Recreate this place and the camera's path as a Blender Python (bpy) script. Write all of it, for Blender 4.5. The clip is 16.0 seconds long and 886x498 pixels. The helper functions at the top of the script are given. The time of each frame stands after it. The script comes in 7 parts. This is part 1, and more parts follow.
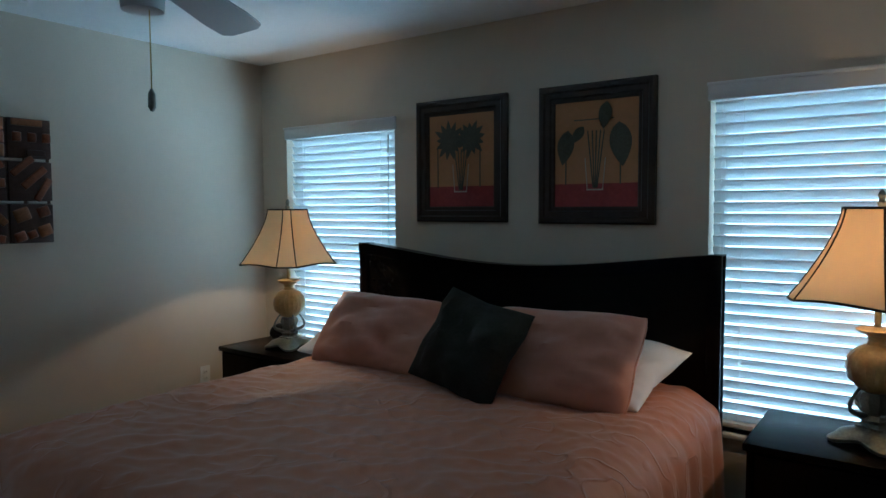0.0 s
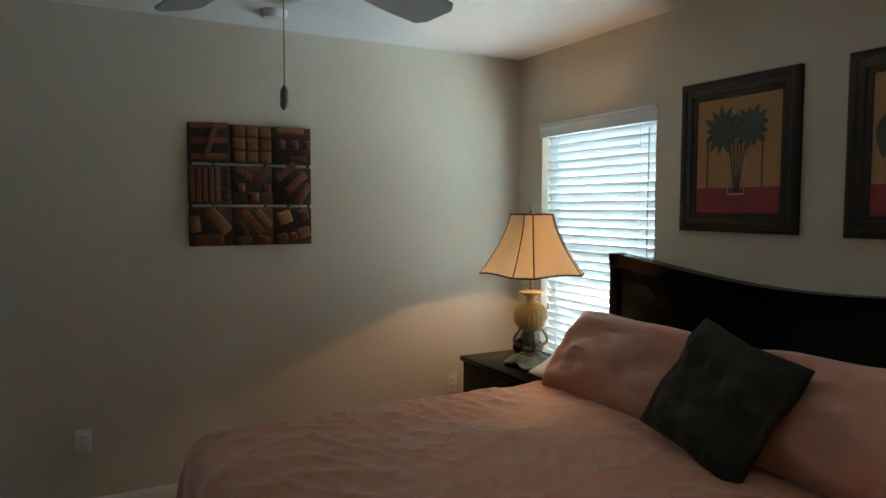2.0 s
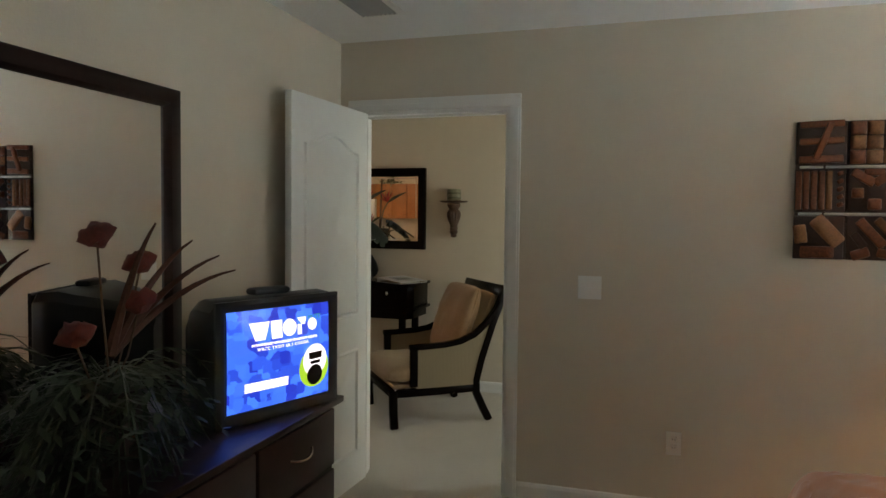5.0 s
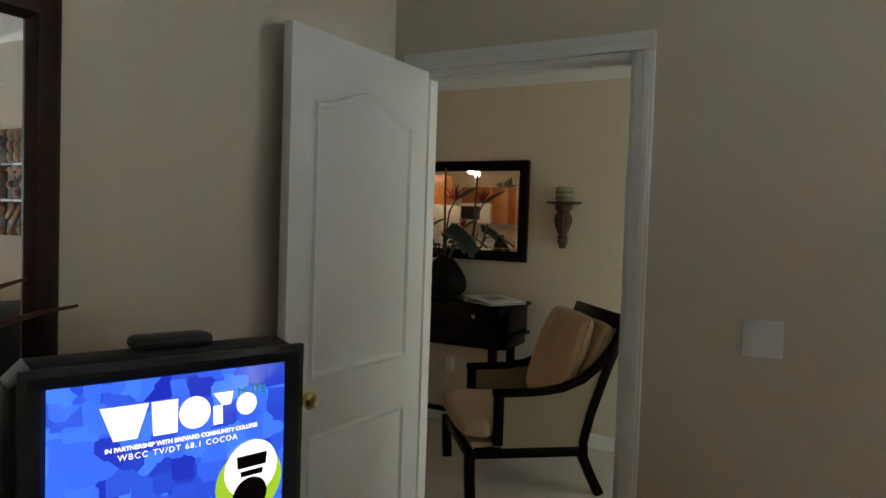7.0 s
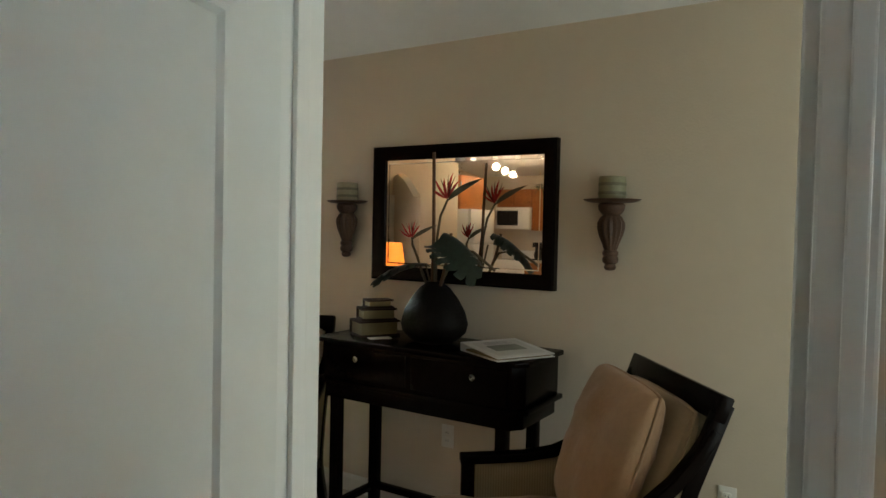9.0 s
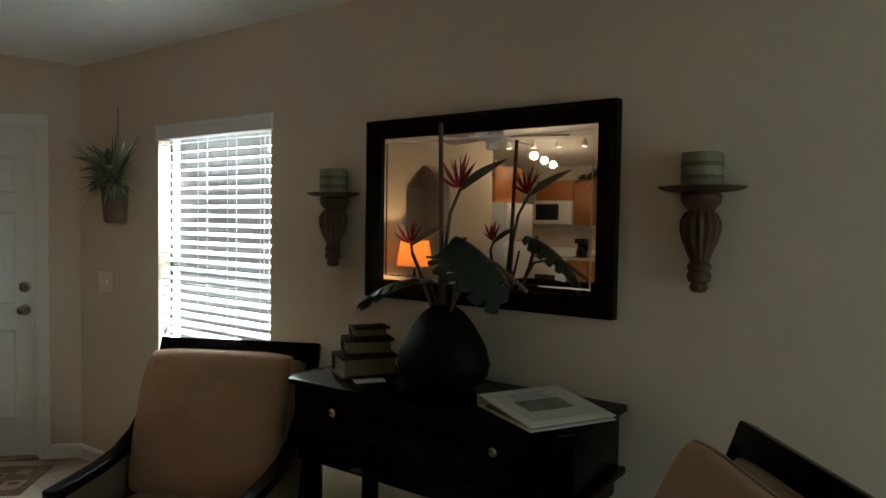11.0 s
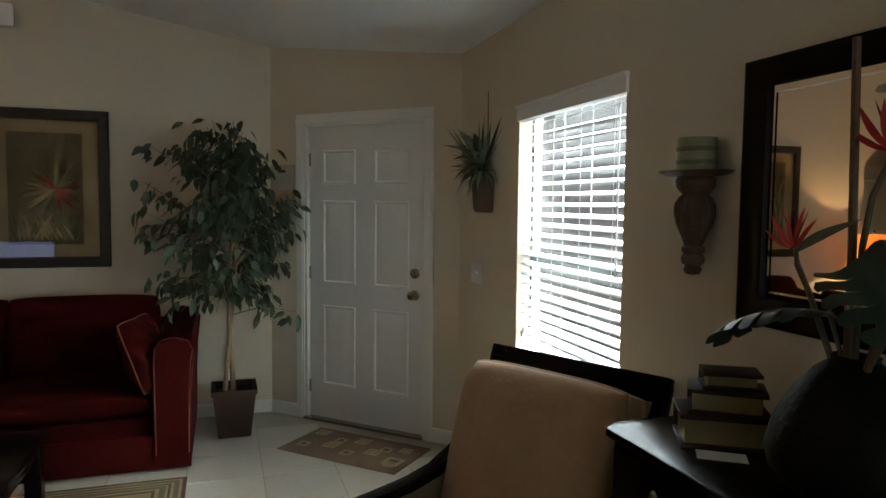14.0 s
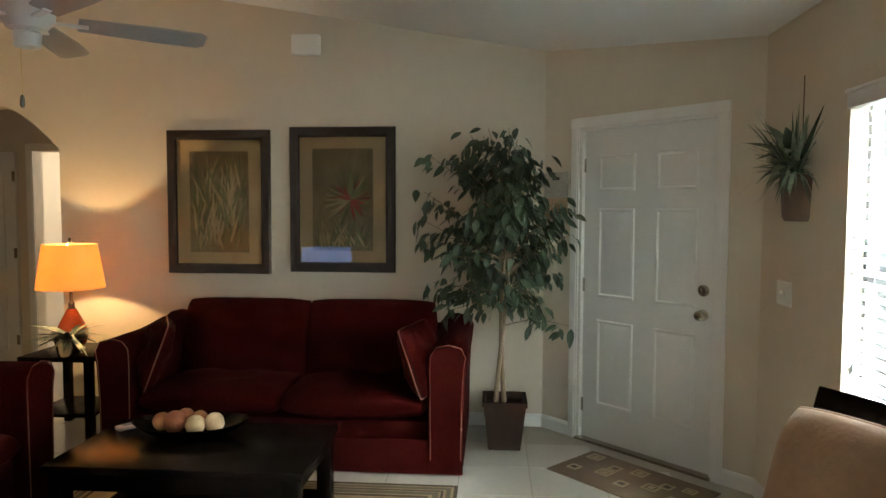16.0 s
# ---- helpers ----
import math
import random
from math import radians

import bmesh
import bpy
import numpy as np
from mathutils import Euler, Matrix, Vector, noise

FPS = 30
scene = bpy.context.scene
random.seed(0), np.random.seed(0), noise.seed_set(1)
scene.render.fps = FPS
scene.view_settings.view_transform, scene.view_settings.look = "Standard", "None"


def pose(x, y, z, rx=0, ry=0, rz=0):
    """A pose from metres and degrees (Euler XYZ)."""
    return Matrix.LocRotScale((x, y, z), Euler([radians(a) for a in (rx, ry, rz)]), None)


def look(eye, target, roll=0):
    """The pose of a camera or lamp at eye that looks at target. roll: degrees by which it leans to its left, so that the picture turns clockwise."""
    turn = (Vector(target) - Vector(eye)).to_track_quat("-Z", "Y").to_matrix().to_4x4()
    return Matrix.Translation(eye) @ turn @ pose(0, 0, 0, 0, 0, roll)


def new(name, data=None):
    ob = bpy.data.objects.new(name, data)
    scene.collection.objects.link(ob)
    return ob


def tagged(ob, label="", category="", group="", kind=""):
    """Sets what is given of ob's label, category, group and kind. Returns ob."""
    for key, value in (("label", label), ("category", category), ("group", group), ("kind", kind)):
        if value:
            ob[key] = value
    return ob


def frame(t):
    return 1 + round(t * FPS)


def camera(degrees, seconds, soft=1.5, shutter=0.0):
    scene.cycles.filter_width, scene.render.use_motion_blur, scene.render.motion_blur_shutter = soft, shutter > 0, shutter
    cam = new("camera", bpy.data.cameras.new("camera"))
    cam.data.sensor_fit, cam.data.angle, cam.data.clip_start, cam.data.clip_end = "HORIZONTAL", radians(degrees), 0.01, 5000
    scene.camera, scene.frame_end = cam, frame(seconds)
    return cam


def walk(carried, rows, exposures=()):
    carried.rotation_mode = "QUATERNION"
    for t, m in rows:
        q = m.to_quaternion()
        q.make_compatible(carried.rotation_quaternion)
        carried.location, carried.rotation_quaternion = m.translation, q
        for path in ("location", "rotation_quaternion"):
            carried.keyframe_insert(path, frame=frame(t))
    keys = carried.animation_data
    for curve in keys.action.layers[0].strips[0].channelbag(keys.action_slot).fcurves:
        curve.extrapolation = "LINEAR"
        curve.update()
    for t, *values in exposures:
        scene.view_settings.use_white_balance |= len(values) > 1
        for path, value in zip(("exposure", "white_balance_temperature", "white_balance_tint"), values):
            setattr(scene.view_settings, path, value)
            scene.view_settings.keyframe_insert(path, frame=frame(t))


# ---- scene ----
cam = camera(66.7, 16.0)
PATH = [
    (0, (0.146, -0.024, 1.461), (-1.015, 1.601, 1.342), -0.2),
    (0.5, (0.138, 0.104, 1.457), (-1.153, 1.627, 1.327), -0.5),
    (1, (0.108, 0.266, 1.468), (-1.309, 1.671, 1.336), -0.0),
    (1.5, (0.08, 0.425, 1.486), (-1.474, 1.678, 1.357), 0.1),
    (2, (0.055, 0.529, 1.493), (-1.702, 1.476, 1.371), 0.1),
    (2.5, (0.038, 0.572, 1.488), (-1.852, 1.217, 1.37), 0.6),
    (3, (0.018, 0.558, 1.471), (-1.948, 0.907, 1.367), 0.4),
    (3.5, (-0.008, 0.505, 1.446), (-2.005, 0.57, 1.358), 0.4),
    (4, (-0.02, 0.499, 1.443), (-2.007, 0.289, 1.358), 0.7),
    (4.5, (-0.043, 0.478, 1.457), (-1.997, 0.061, 1.367), 0.8),
    (4.7, (-0.051, 0.442, 1.455), (-1.988, -0.048, 1.367), 0.7),
    (6.8, (-1.072, 0.229, 1.466), (-2.831, -0.72, 1.381), 1.4),
    (7, (-1.233, 0.19, 1.446), (-2.998, -0.749, 1.372), 1.9),
    (7.5, (-1.613, 0.079, 1.468), (-3.372, -0.87, 1.401), 1.6),
    (8, (-2.037, 0.004, 1.475), (-3.764, -1.003, 1.404), 1.2),
    (8.6, (-2.467, -0.159, 1.472), (-4.167, -1.211, 1.408), 1.2),
    (10.8, (-3.473, -0.665, 1.508), (-5.131, -1.78, 1.436), 1.2),
    (11, (-3.532, -0.686, 1.504), (-5.159, -1.846, 1.424), 0.9),
    (11.5, (-3.701, -0.731, 1.501), (-5.197, -2.055, 1.409), 0.5),
    (12, (-3.829, -0.764, 1.496), (-5.19, -2.227, 1.401), 0.5),
    (12.5, (-3.953, -0.858, 1.5), (-5.184, -2.43, 1.387), 0.3),
    (13, (-4.074, -0.957, 1.509), (-5.138, -2.646, 1.386), 0.3),
    (13.5, (-4.147, -0.998, 1.505), (-5.031, -2.788, 1.382), 0.3),
    (14, (-4.222, -1.027, 1.513), (-4.847, -2.922, 1.38), 0.6),
    (14.5, (-4.272, -1.041, 1.514), (-4.676, -2.995, 1.381), 0.7),
    (15, (-4.295, -1.067, 1.51), (-4.492, -3.054, 1.386), 0.9),
    (15.5, (-4.271, -1.132, 1.52), (-4.267, -3.128, 1.399), 0.5),
    (16, (-4.215, -1.277, 1.515), (-4.064, -3.268, 1.4), 0.2),
]
EXPOSURES = [(0.0, -1.36, 4800, 2), (1.5, -0.75, 6000, 8), (2.5, -0.75, 6300, 10), (3.5, -0.05, 6700, 14), (4.7, 0.2, 7100, 17), (7.0, -0.05, 6900, 16), (8.0, 0.22, 6800, 15), (8.6, 0.36, 6800, 14), (11.0, -0.62, 6400, 11), (12.0, -0.6, 6400, 11), (13.5, -0.58, 6400, 11), (14.5, -0.72, 6400, 11), (15.0, -0.58, 6450, 10), (15.6, -0.15, 6450, 10), (16.0, 0.12, 6500, 10)]
walk(cam, [(t, look(eye, target, roll)) for t, eye, target, roll in PATH], EXPOSURES)

# ---- light ----
world = bpy.data.worlds.new("sky")
scene.world = world
world.use_nodes = True
_n = world.node_tree.nodes
_sky = _n.new("ShaderNodeTexSky")
_sky.sky_type, _sky.sun_disc = "NISHITA", False
_sky.sun_elevation, _sky.sun_rotation = radians(55), radians(150)
_bg = _n["Background"]
_bg.inputs["Strength"].default_value = 0.12
world.node_tree.links.new(_sky.outputs[0], _bg.inputs[0])


def area(name, place, target, w, h, power, colour):
    d = bpy.data.lights.new(name, "AREA")
    d.shape, d.size, d.size_y, d.energy, d.color = "RECTANGLE", w, h, power, colour
    ob = new(name, d)
    ob.matrix_world = look(place, target)
    return ob


def bulb(name, place, power, colour, radius=0.04):
    d = bpy.data.lights.new(name, "POINT")
    d.energy, d.color, d.shadow_soft_size = power, colour, radius
    ob = new(name, d)
    ob.location = place
    return ob


sun = bpy.data.lights.new("sun", "SUN")
sun.energy, sun.angle, sun.color = 2.5, radians(0.5), (1.0, 0.95, 0.86)
new("sun", sun).rotation_euler = (radians(48), 0, radians(62))

DAY = (0.70, 0.92, 1.0)
area("sky_window_bed_a", (-2.84, 3.32, 1.25), (-2.84, 0, 1.2), 1.5, 2.1, 340, DAY)
area("sky_window_bed_b", (-0.15, 3.32, 1.25), (-0.15, 0, 1.2), 1.15, 2.1, 235, DAY)
area("sky_window_front", (-6.25, -3.62, 2.85), (-5.65, -3.62, 1.2), 1.0, 0.9, 1650, (0.86, 0.97, 1.0)).data.spread = radians(100)
area("ground_bounce_front", (-6.2, -3.62, 0.02), (-5.75, -3.62, 1.4), 1.2, 0.6, 1900, (0.86, 1.0, 0.97)).data.spread = radians(110)
area("sky_patio_door", (-4.65, 2.25, 1.1), (-4.65, 0, 0.9), 1.6, 2.0, 26, (0.88, 1.0, 0.93))
WARM, AMBER = (1.0, 0.58, 0.27), (1.0, 0.60, 0.25)
bulb("bulb_bedside_a", (-2.855, 2.63, 1.272), 17, WARM, 0.016)
bulb("bulb_bedside_b", (0.03, 2.66, 1.272), 17, WARM, 0.016)
bulb("bulb_sofa", (-1.38, -5.58, 1.12), 25, (1.0, 0.66, 0.30), 0.02)
bulb("bulb_end_table", (-0.72, -1.80, 1.12), 15, AMBER, 0.02)
bulb("bulb_hall_room", (-0.5, -8.6, 2.1), 60, (1.0, 0.9, 0.75), 0.12)
for k in range(3):
    bulb("bulb_track", (0.75 + 0.7 * k, -5.15 - 0.2 * k, 2.45), 10, (1.0, 0.75, 0.45), 0.05)

# ---- materials ----
def mat(name, colour, rough=0.6, metal=0.0, spread=0.06, scale=8.0, bump=0.0, bump_scale=60.0, spec=0.4, sheen=0.0, per_object=0.0, colour2=None):
    m = bpy.data.materials.new(name)
    m.use_nodes = True
    nt, b = m.node_tree, m.node_tree.nodes["Principled BSDF"]
    b.inputs["Roughness"].default_value, b.inputs["Metallic"].default_value = rough, metal
    b.inputs["Specular IOR Level"].default_value = spec
    if sheen:
        b.inputs["Sheen Weight"].default_value = sheen
    tc = nt.nodes.new("ShaderNodeTexCoord")
    big, small = nt.nodes.new("ShaderNodeTexNoise"), nt.nodes.new("ShaderNodeTexNoise")
    big.inputs["Scale"].default_value, small.inputs["Scale"].default_value = scale * 0.25, scale * 4
    big.inputs["Detail"].default_value = 3
    add = nt.nodes.new("ShaderNodeMath")
    add.operation = "ADD"
    for n, i in ((big, 0), (small, 1)):
        nt.links.new(tc.outputs["Object"], n.inputs["Vector"])
        nt.links.new(n.outputs["Fac"], add.inputs[i])
    ramp = nt.nodes.new("ShaderNodeMapRange")
    ramp.inputs["From Min"].default_value, ramp.inputs["From Max"].default_value = 0.6, 1.4
    nt.links.new(add.outputs[0], ramp.inputs["Value"])
    mix = nt.nodes.new("ShaderNodeMix")
    mix.data_type = "RGBA"
    lo = [max(0.0, c * (1 - spread)) for c in colour]
    hi = [min(1.0, c * (1 + spread)) for c in (colour2 or colour)]
    mix.inputs["A"].default_value, mix.inputs["B"].default_value = (*lo, 1), (*hi, 1)
    nt.links.new(ramp.outputs[0], mix.inputs["Factor"])
    out = mix.outputs["Result"]
    if per_object:
        info, hsv = nt.nodes.new("ShaderNodeObjectInfo"), nt.nodes.new("ShaderNodeHueSaturation")
        mr = nt.nodes.new("ShaderNodeMapRange")
        mr.inputs["To Min"].default_value, mr.inputs["To Max"].default_value = 1 - per_object, 1 + per_object
        nt.links.new(info.outputs["Random"], mr.inputs["Value"])
        nt.links.new(mr.outputs[0], hsv.inputs["Value"])
        nt.links.new(out, hsv.inputs["Color"])
        out = hsv.outputs["Color"]
    nt.links.new(out, b.inputs["Base Color"])
    if bump:
        bn, bu = nt.nodes.new("ShaderNodeTexNoise"), nt.nodes.new("ShaderNodeBump")
        bn.inputs["Scale"].default_value, bn.inputs["Detail"].default_value = bump_scale, 4
        bu.inputs["Strength"].default_value, bu.inputs["Distance"].default_value = min(1.0, bump), 0.004
        nt.links.new(tc.outputs["Object"], bn.inputs["Vector"])
        nt.links.new(bn.outputs["Fac"], bu.inputs["Height"])
        nt.links.new(bu.outputs["Normal"], b.inputs["Normal"])
    return m


def tint(m, **values):
    for key, v in values.items():
        m.node_tree.nodes["Principled BSDF"].inputs[key.replace("_", " ").title()].default_value = v
    return m


def striped(name, c1, c2, axis, per_metre, rough=0.8, width=0.5, bump=0.0):
    """Cloth with woven stripes along one axis of the object."""
    m = mat(name, c1, rough, spread=0.05, scale=30)
    nt, b = m.node_tree, m.node_tree.nodes["Principled BSDF"]
    tc, sep = nt.nodes.new("ShaderNodeTexCoord"), nt.nodes.new("ShaderNodeSeparateXYZ")
    mul, fr, lt = (nt.nodes.new("ShaderNodeMath") for _ in range(3))
    mul.operation, fr.operation, lt.operation = "MULTIPLY", "FRACT", "LESS_THAN"
    mul.inputs[1].default_value, lt.inputs[1].default_value = per_metre, width
    nt.links.new(tc.outputs["Object"], sep.inputs[0])
    nt.links.new(sep.outputs[axis], mul.inputs[0])
    nt.links.new(mul.outputs[0], fr.inputs[0])
    nt.links.new(fr.outputs[0], lt.inputs[0])
    mix = nt.nodes.new("ShaderNodeMix")
    mix.data_type = "RGBA"
    old = b.inputs["Base Color"].links[0].from_socket
    nt.links.new(old, mix.inputs["A"])
    mix.inputs["B"].default_value = (*c2, 1)
    nt.links.new(lt.outputs[0], mix.inputs["Factor"])
    nt.links.new(mix.outputs["Result"], b.inputs["Base Color"])
    return m


def glow(name, colour, strength):
    m = bpy.data.materials.new(name)
    m.use_nodes = True
    b = m.node_tree.nodes["Principled BSDF"]
    b.inputs["Base Color"].default_value = (*[c * 0.2 for c in colour], 1)
    b.inputs["Emission Color"].default_value, b.inputs["Emission Strength"].default_value = (*colour, 1), strength
    return m


def thin(name, colour, share, rough=0.5):
    """A thin sheet that lets part of the light through, as blind slats and lamp shades do."""
    m = mat(name, colour, rough, spread=0.03, scale=20)
    nt, b = m.node_tree, m.node_tree.nodes["Principled BSDF"]
    tr, mx = nt.nodes.new("ShaderNodeBsdfTranslucent"), nt.nodes.new("ShaderNodeMixShader")
    tr.inputs["Color"].default_value = (*colour, 1)
    mx.inputs["Fac"].default_value = share
    nt.links.new(b.outputs[0], mx.inputs[1])
    nt.links.new(tr.outputs[0], mx.inputs[2])
    nt.links.new(mx.outputs[0], nt.nodes["Material Output"].inputs["Surface"])
    return m


def glass(name, rough=0.0):
    m = bpy.data.materials.new(name)
    m.use_nodes = True
    b = m.node_tree.nodes["Principled BSDF"]
    b.inputs["Transmission Weight"].default_value, b.inputs["Roughness"].default_value = 1.0, rough
    b.inputs["IOR"].default_value = 1.45
    return m


def creased(m, scale, depth):
    """Thin crumple lines over part of a cloth, on top of its own grain."""
    nt, b = m.node_tree, m.node_tree.nodes["Principled BSDF"]
    tc, line, patch_ = nt.nodes.new("ShaderNodeTexCoord"), nt.nodes.new("ShaderNodeTexNoise"), nt.nodes.new("ShaderNodeTexNoise")
    line.inputs["Scale"].default_value, line.inputs["Detail"].default_value, line.inputs["Distortion"].default_value = scale, 1.0, 0.25
    patch_.inputs["Scale"].default_value = scale * 0.55
    sub, ab, mul = (nt.nodes.new("ShaderNodeMath") for _ in range(3))
    sub.operation, ab.operation, mul.operation = "SUBTRACT", "ABSOLUTE", "MULTIPLY"
    sub.inputs[1].default_value = 0.5
    thin_, where = nt.nodes.new("ShaderNodeMapRange"), nt.nodes.new("ShaderNodeMapRange")
    for n, a, c, lo, hi in ((thin_, 0.0, 0.035, 1.0, 0.0), (where, 0.46, 0.60, 0.0, 1.0)):
        n.inputs["From Min"].default_value, n.inputs["From Max"].default_value = a, c
        n.inputs["To Min"].default_value, n.inputs["To Max"].default_value = lo, hi
    bump = nt.nodes.new("ShaderNodeBump")
    bump.inputs["Strength"].default_value, bump.inputs["Distance"].default_value = 1.0, depth
    for n in (line, patch_):
        nt.links.new(tc.outputs["Object"], n.inputs["Vector"])
    nt.links.new(line.outputs["Fac"], sub.inputs[0])
    nt.links.new(sub.outputs[0], ab.inputs[0])
    nt.links.new(ab.outputs[0], thin_.inputs["Value"])
    nt.links.new(patch_.outputs["Fac"], where.inputs["Value"])
    nt.links.new(thin_.outputs[0], mul.inputs[0])
    nt.links.new(where.outputs[0], mul.inputs[1])
    nt.links.new(mul.outputs[0], bump.inputs["Height"])
    if b.inputs["Normal"].links:
        nt.links.new(b.inputs["Normal"].links[0].from_socket, bump.inputs["Normal"])
    nt.links.new(bump.outputs["Normal"], b.inputs["Normal"])
    return m


WALL = mat("beige_wall_paint", (0.60, 0.525, 0.415), 0.75, spread=0.025, scale=3, bump=0.25, bump_scale=90, spec=0.25)
CEIL = mat("white_knockdown_ceiling", (0.82, 0.82, 0.80), 0.9, spread=0.02, scale=3, bump=0.7, bump_scale=45, spec=0.2)
TRIM = mat("white_semi_gloss_trim", (0.74, 0.73, 0.69), 0.35, spread=0.02, scale=5)
DOORW = mat("white_door_paint", (0.72, 0.72, 0.68), 0.32, spread=0.025, scale=6, bump=0.08, bump_scale=30)
CARPET = mat("beige_carpet", (0.46, 0.41, 0.33), 0.95, spread=0.12, scale=14, bump=1.0, bump_scale=260, spec=0.1, sheen=0.3)
TILE = mat("cream_floor_tile", (0.62, 0.58, 0.50), 0.22, spread=0.05, scale=6, per_object=0.04)
GROUT = mat("tan_grout", (0.40, 0.35, 0.28), 0.9, spread=0.1, scale=20)
ESPRESSO = mat("espresso_stained_wood", (0.0045, 0.0027, 0.0022), 0.25, spread=0.3, scale=12, bump=0.06, bump_scale=25, spec=0.05)
MAHOG = mat("dark_mahogany", (0.022, 0.008, 0.006), 0.35, spread=0.3, scale=12, bump=0.1, bump_scale=25, spec=0.25)
BRONZE = mat("dark_bronze_frame", (0.028, 0.018, 0.012), 0.45, metal=0.1, spread=0.35, scale=30, bump=0.4, bump_scale=60)
PEACH = mat("peach_satin_comforter", (0.50, 0.205, 0.110), 0.55, spread=0.07, scale=5, bump=0.8, bump_scale=15, spec=0.3, sheen=0.3)
PEACHP = mat("peach_satin_sham", (0.50, 0.215, 0.130), 0.5, spread=0.07, scale=6, bump=0.35, bump_scale=12, sheen=0.3)
creased(PEACH, 6.5, 0.0035)
DGREEN = mat("dark_olive_cushion", (0.024, 0.021, 0.014), 0.8, spread=0.25, scale=20, bump=0.5, bump_scale=80, spec=0.2)
LINEN = mat("white_pillowcase", (0.80, 0.80, 0.78), 0.8, spread=0.02, scale=8, bump=0.3, bump_scale=14)
TAN = mat("tan_suede_upholstery", (0.34, 0.21, 0.12), 0.9, spread=0.10, scale=9, bump=0.35, bump_scale=70, sheen=0.15)
TANSEAT = mat("oatmeal_seat_cloth", (0.31, 0.22, 0.135), 0.9, spread=0.08, scale=9, bump=0.35, bump_scale=90, sheen=0.1)
RED = mat("red_chenille", (0.022, 0.0010, 0.0007), 0.9, spread=0.28, scale=12, bump=0.7, bump_scale=110, spec=0.05)
PIPE = mat("beige_piping", (0.13, 0.055, 0.035), 0.8)
PARCH = thin("parchment_shade", (0.80, 0.66, 0.45), 0.55, 0.7)
AMBERS = thin("orange_linen_shade", (0.92, 0.58, 0.27), 0.6, 0.8)
CAGE = mat("dark_shade_trim", (0.05, 0.035, 0.025), 0.7)
GOLD = mat("antique_gold_ceramic", (0.42, 0.32, 0.15), 0.35, metal=0.15, spread=0.25, scale=20)
PEWTER = mat("antique_pewter", (0.20, 0.21, 0.18), 0.45, metal=0.6, spread=0.35, scale=25, bump=0.5, bump_scale=45)
BRASS = mat("polished_brass", (0.62, 0.47, 0.20), 0.2, metal=1.0, spread=0.1)
NICKEL = mat("aged_nickel", (0.42, 0.38, 0.32), 0.25, metal=1.0, spread=0.15)
SLAT = thin("white_blind_slat", (0.86, 0.88, 0.88), 0.13, 0.45)
BLINDW = mat("white_blind_valance", (0.78, 0.78, 0.77), 0.4, spread=0.02)
# front window's white frame, its backlit shade put in as dark grey
ALU = mat("backlit_white_frame", (0.13, 0.13, 0.13), 0.5, metal=0.3, spread=0.08)
PLASTIC = mat("white_plastic_plate", (0.76, 0.75, 0.71), 0.35, spread=0.02)
BLACKP = mat("black_plastic", (0.008, 0.008, 0.009), 0.42, spread=0.2, scale=20)
DARKSLOT = mat("dark_slot", (0.02, 0.02, 0.02), 0.8)
LEAF = mat("dark_ficus_leaf", (0.028, 0.047, 0.020), 0.45, spread=0.45, scale=9, spec=0.5)
LEAF2 = mat("grey_green_leaf", (0.17, 0.20, 0.13), 0.55, spread=0.4, scale=14)
LEAF3 = mat("monstera_leaf", (0.013, 0.024, 0.016), 0.4, spread=0.4, scale=14)
BARK = mat("grey_brown_bark", (0.20, 0.14, 0.085), 0.9, spread=0.3, scale=25, bump=0.8, bump_scale=60)
REDPET = mat("red_flower_bract", (0.36, 0.020, 0.022), 0.55, spread=0.3, scale=20)
STEMM = mat("brown_stem", (0.085, 0.045, 0.022), 0.6, spread=0.3, scale=20)
MIRROR = bpy.data.materials.new("mirror_silver")
MIRROR.use_nodes = True
tint(MIRROR, Base_Color=(0.90, 0.90, 0.89, 1), Metallic=1.0, Roughness=0.015)
PANE = glass("window_glass")

# ---- helpers for shapes ----
def bm_new():
    return bmesh.new()


def add_box(bm, x0, y0, z0, x1, y1, z1):
    vs = [bm.verts.new(p) for p in ((x0, y0, z0), (x1, y0, z0), (x1, y1, z0), (x0, y1, z0), (x0, y0, z1), (x1, y0, z1), (x1, y1, z1), (x0, y1, z1))]
    for f in ((0, 3, 2, 1), (4, 5, 6, 7), (0, 1, 5, 4), (1, 2, 6, 5), (2, 3, 7, 6), (3, 0, 4, 7)):
        bm.faces.new([vs[i] for i in f])
    return vs


def box(x0, y0, z0, x1, y1, z1, bevel=0.0, seg=2):
    bm = bmesh.new()
    add_box(bm, min(x0, x1), min(y0, y1), min(z0, z1), max(x0, x1), max(y0, y1), max(z0, z1))
    if bevel:
        bmesh.ops.bevel(bm, geom=bm.edges[:], offset=bevel, segments=seg, affect="EDGES", profile=0.5)
    return bm


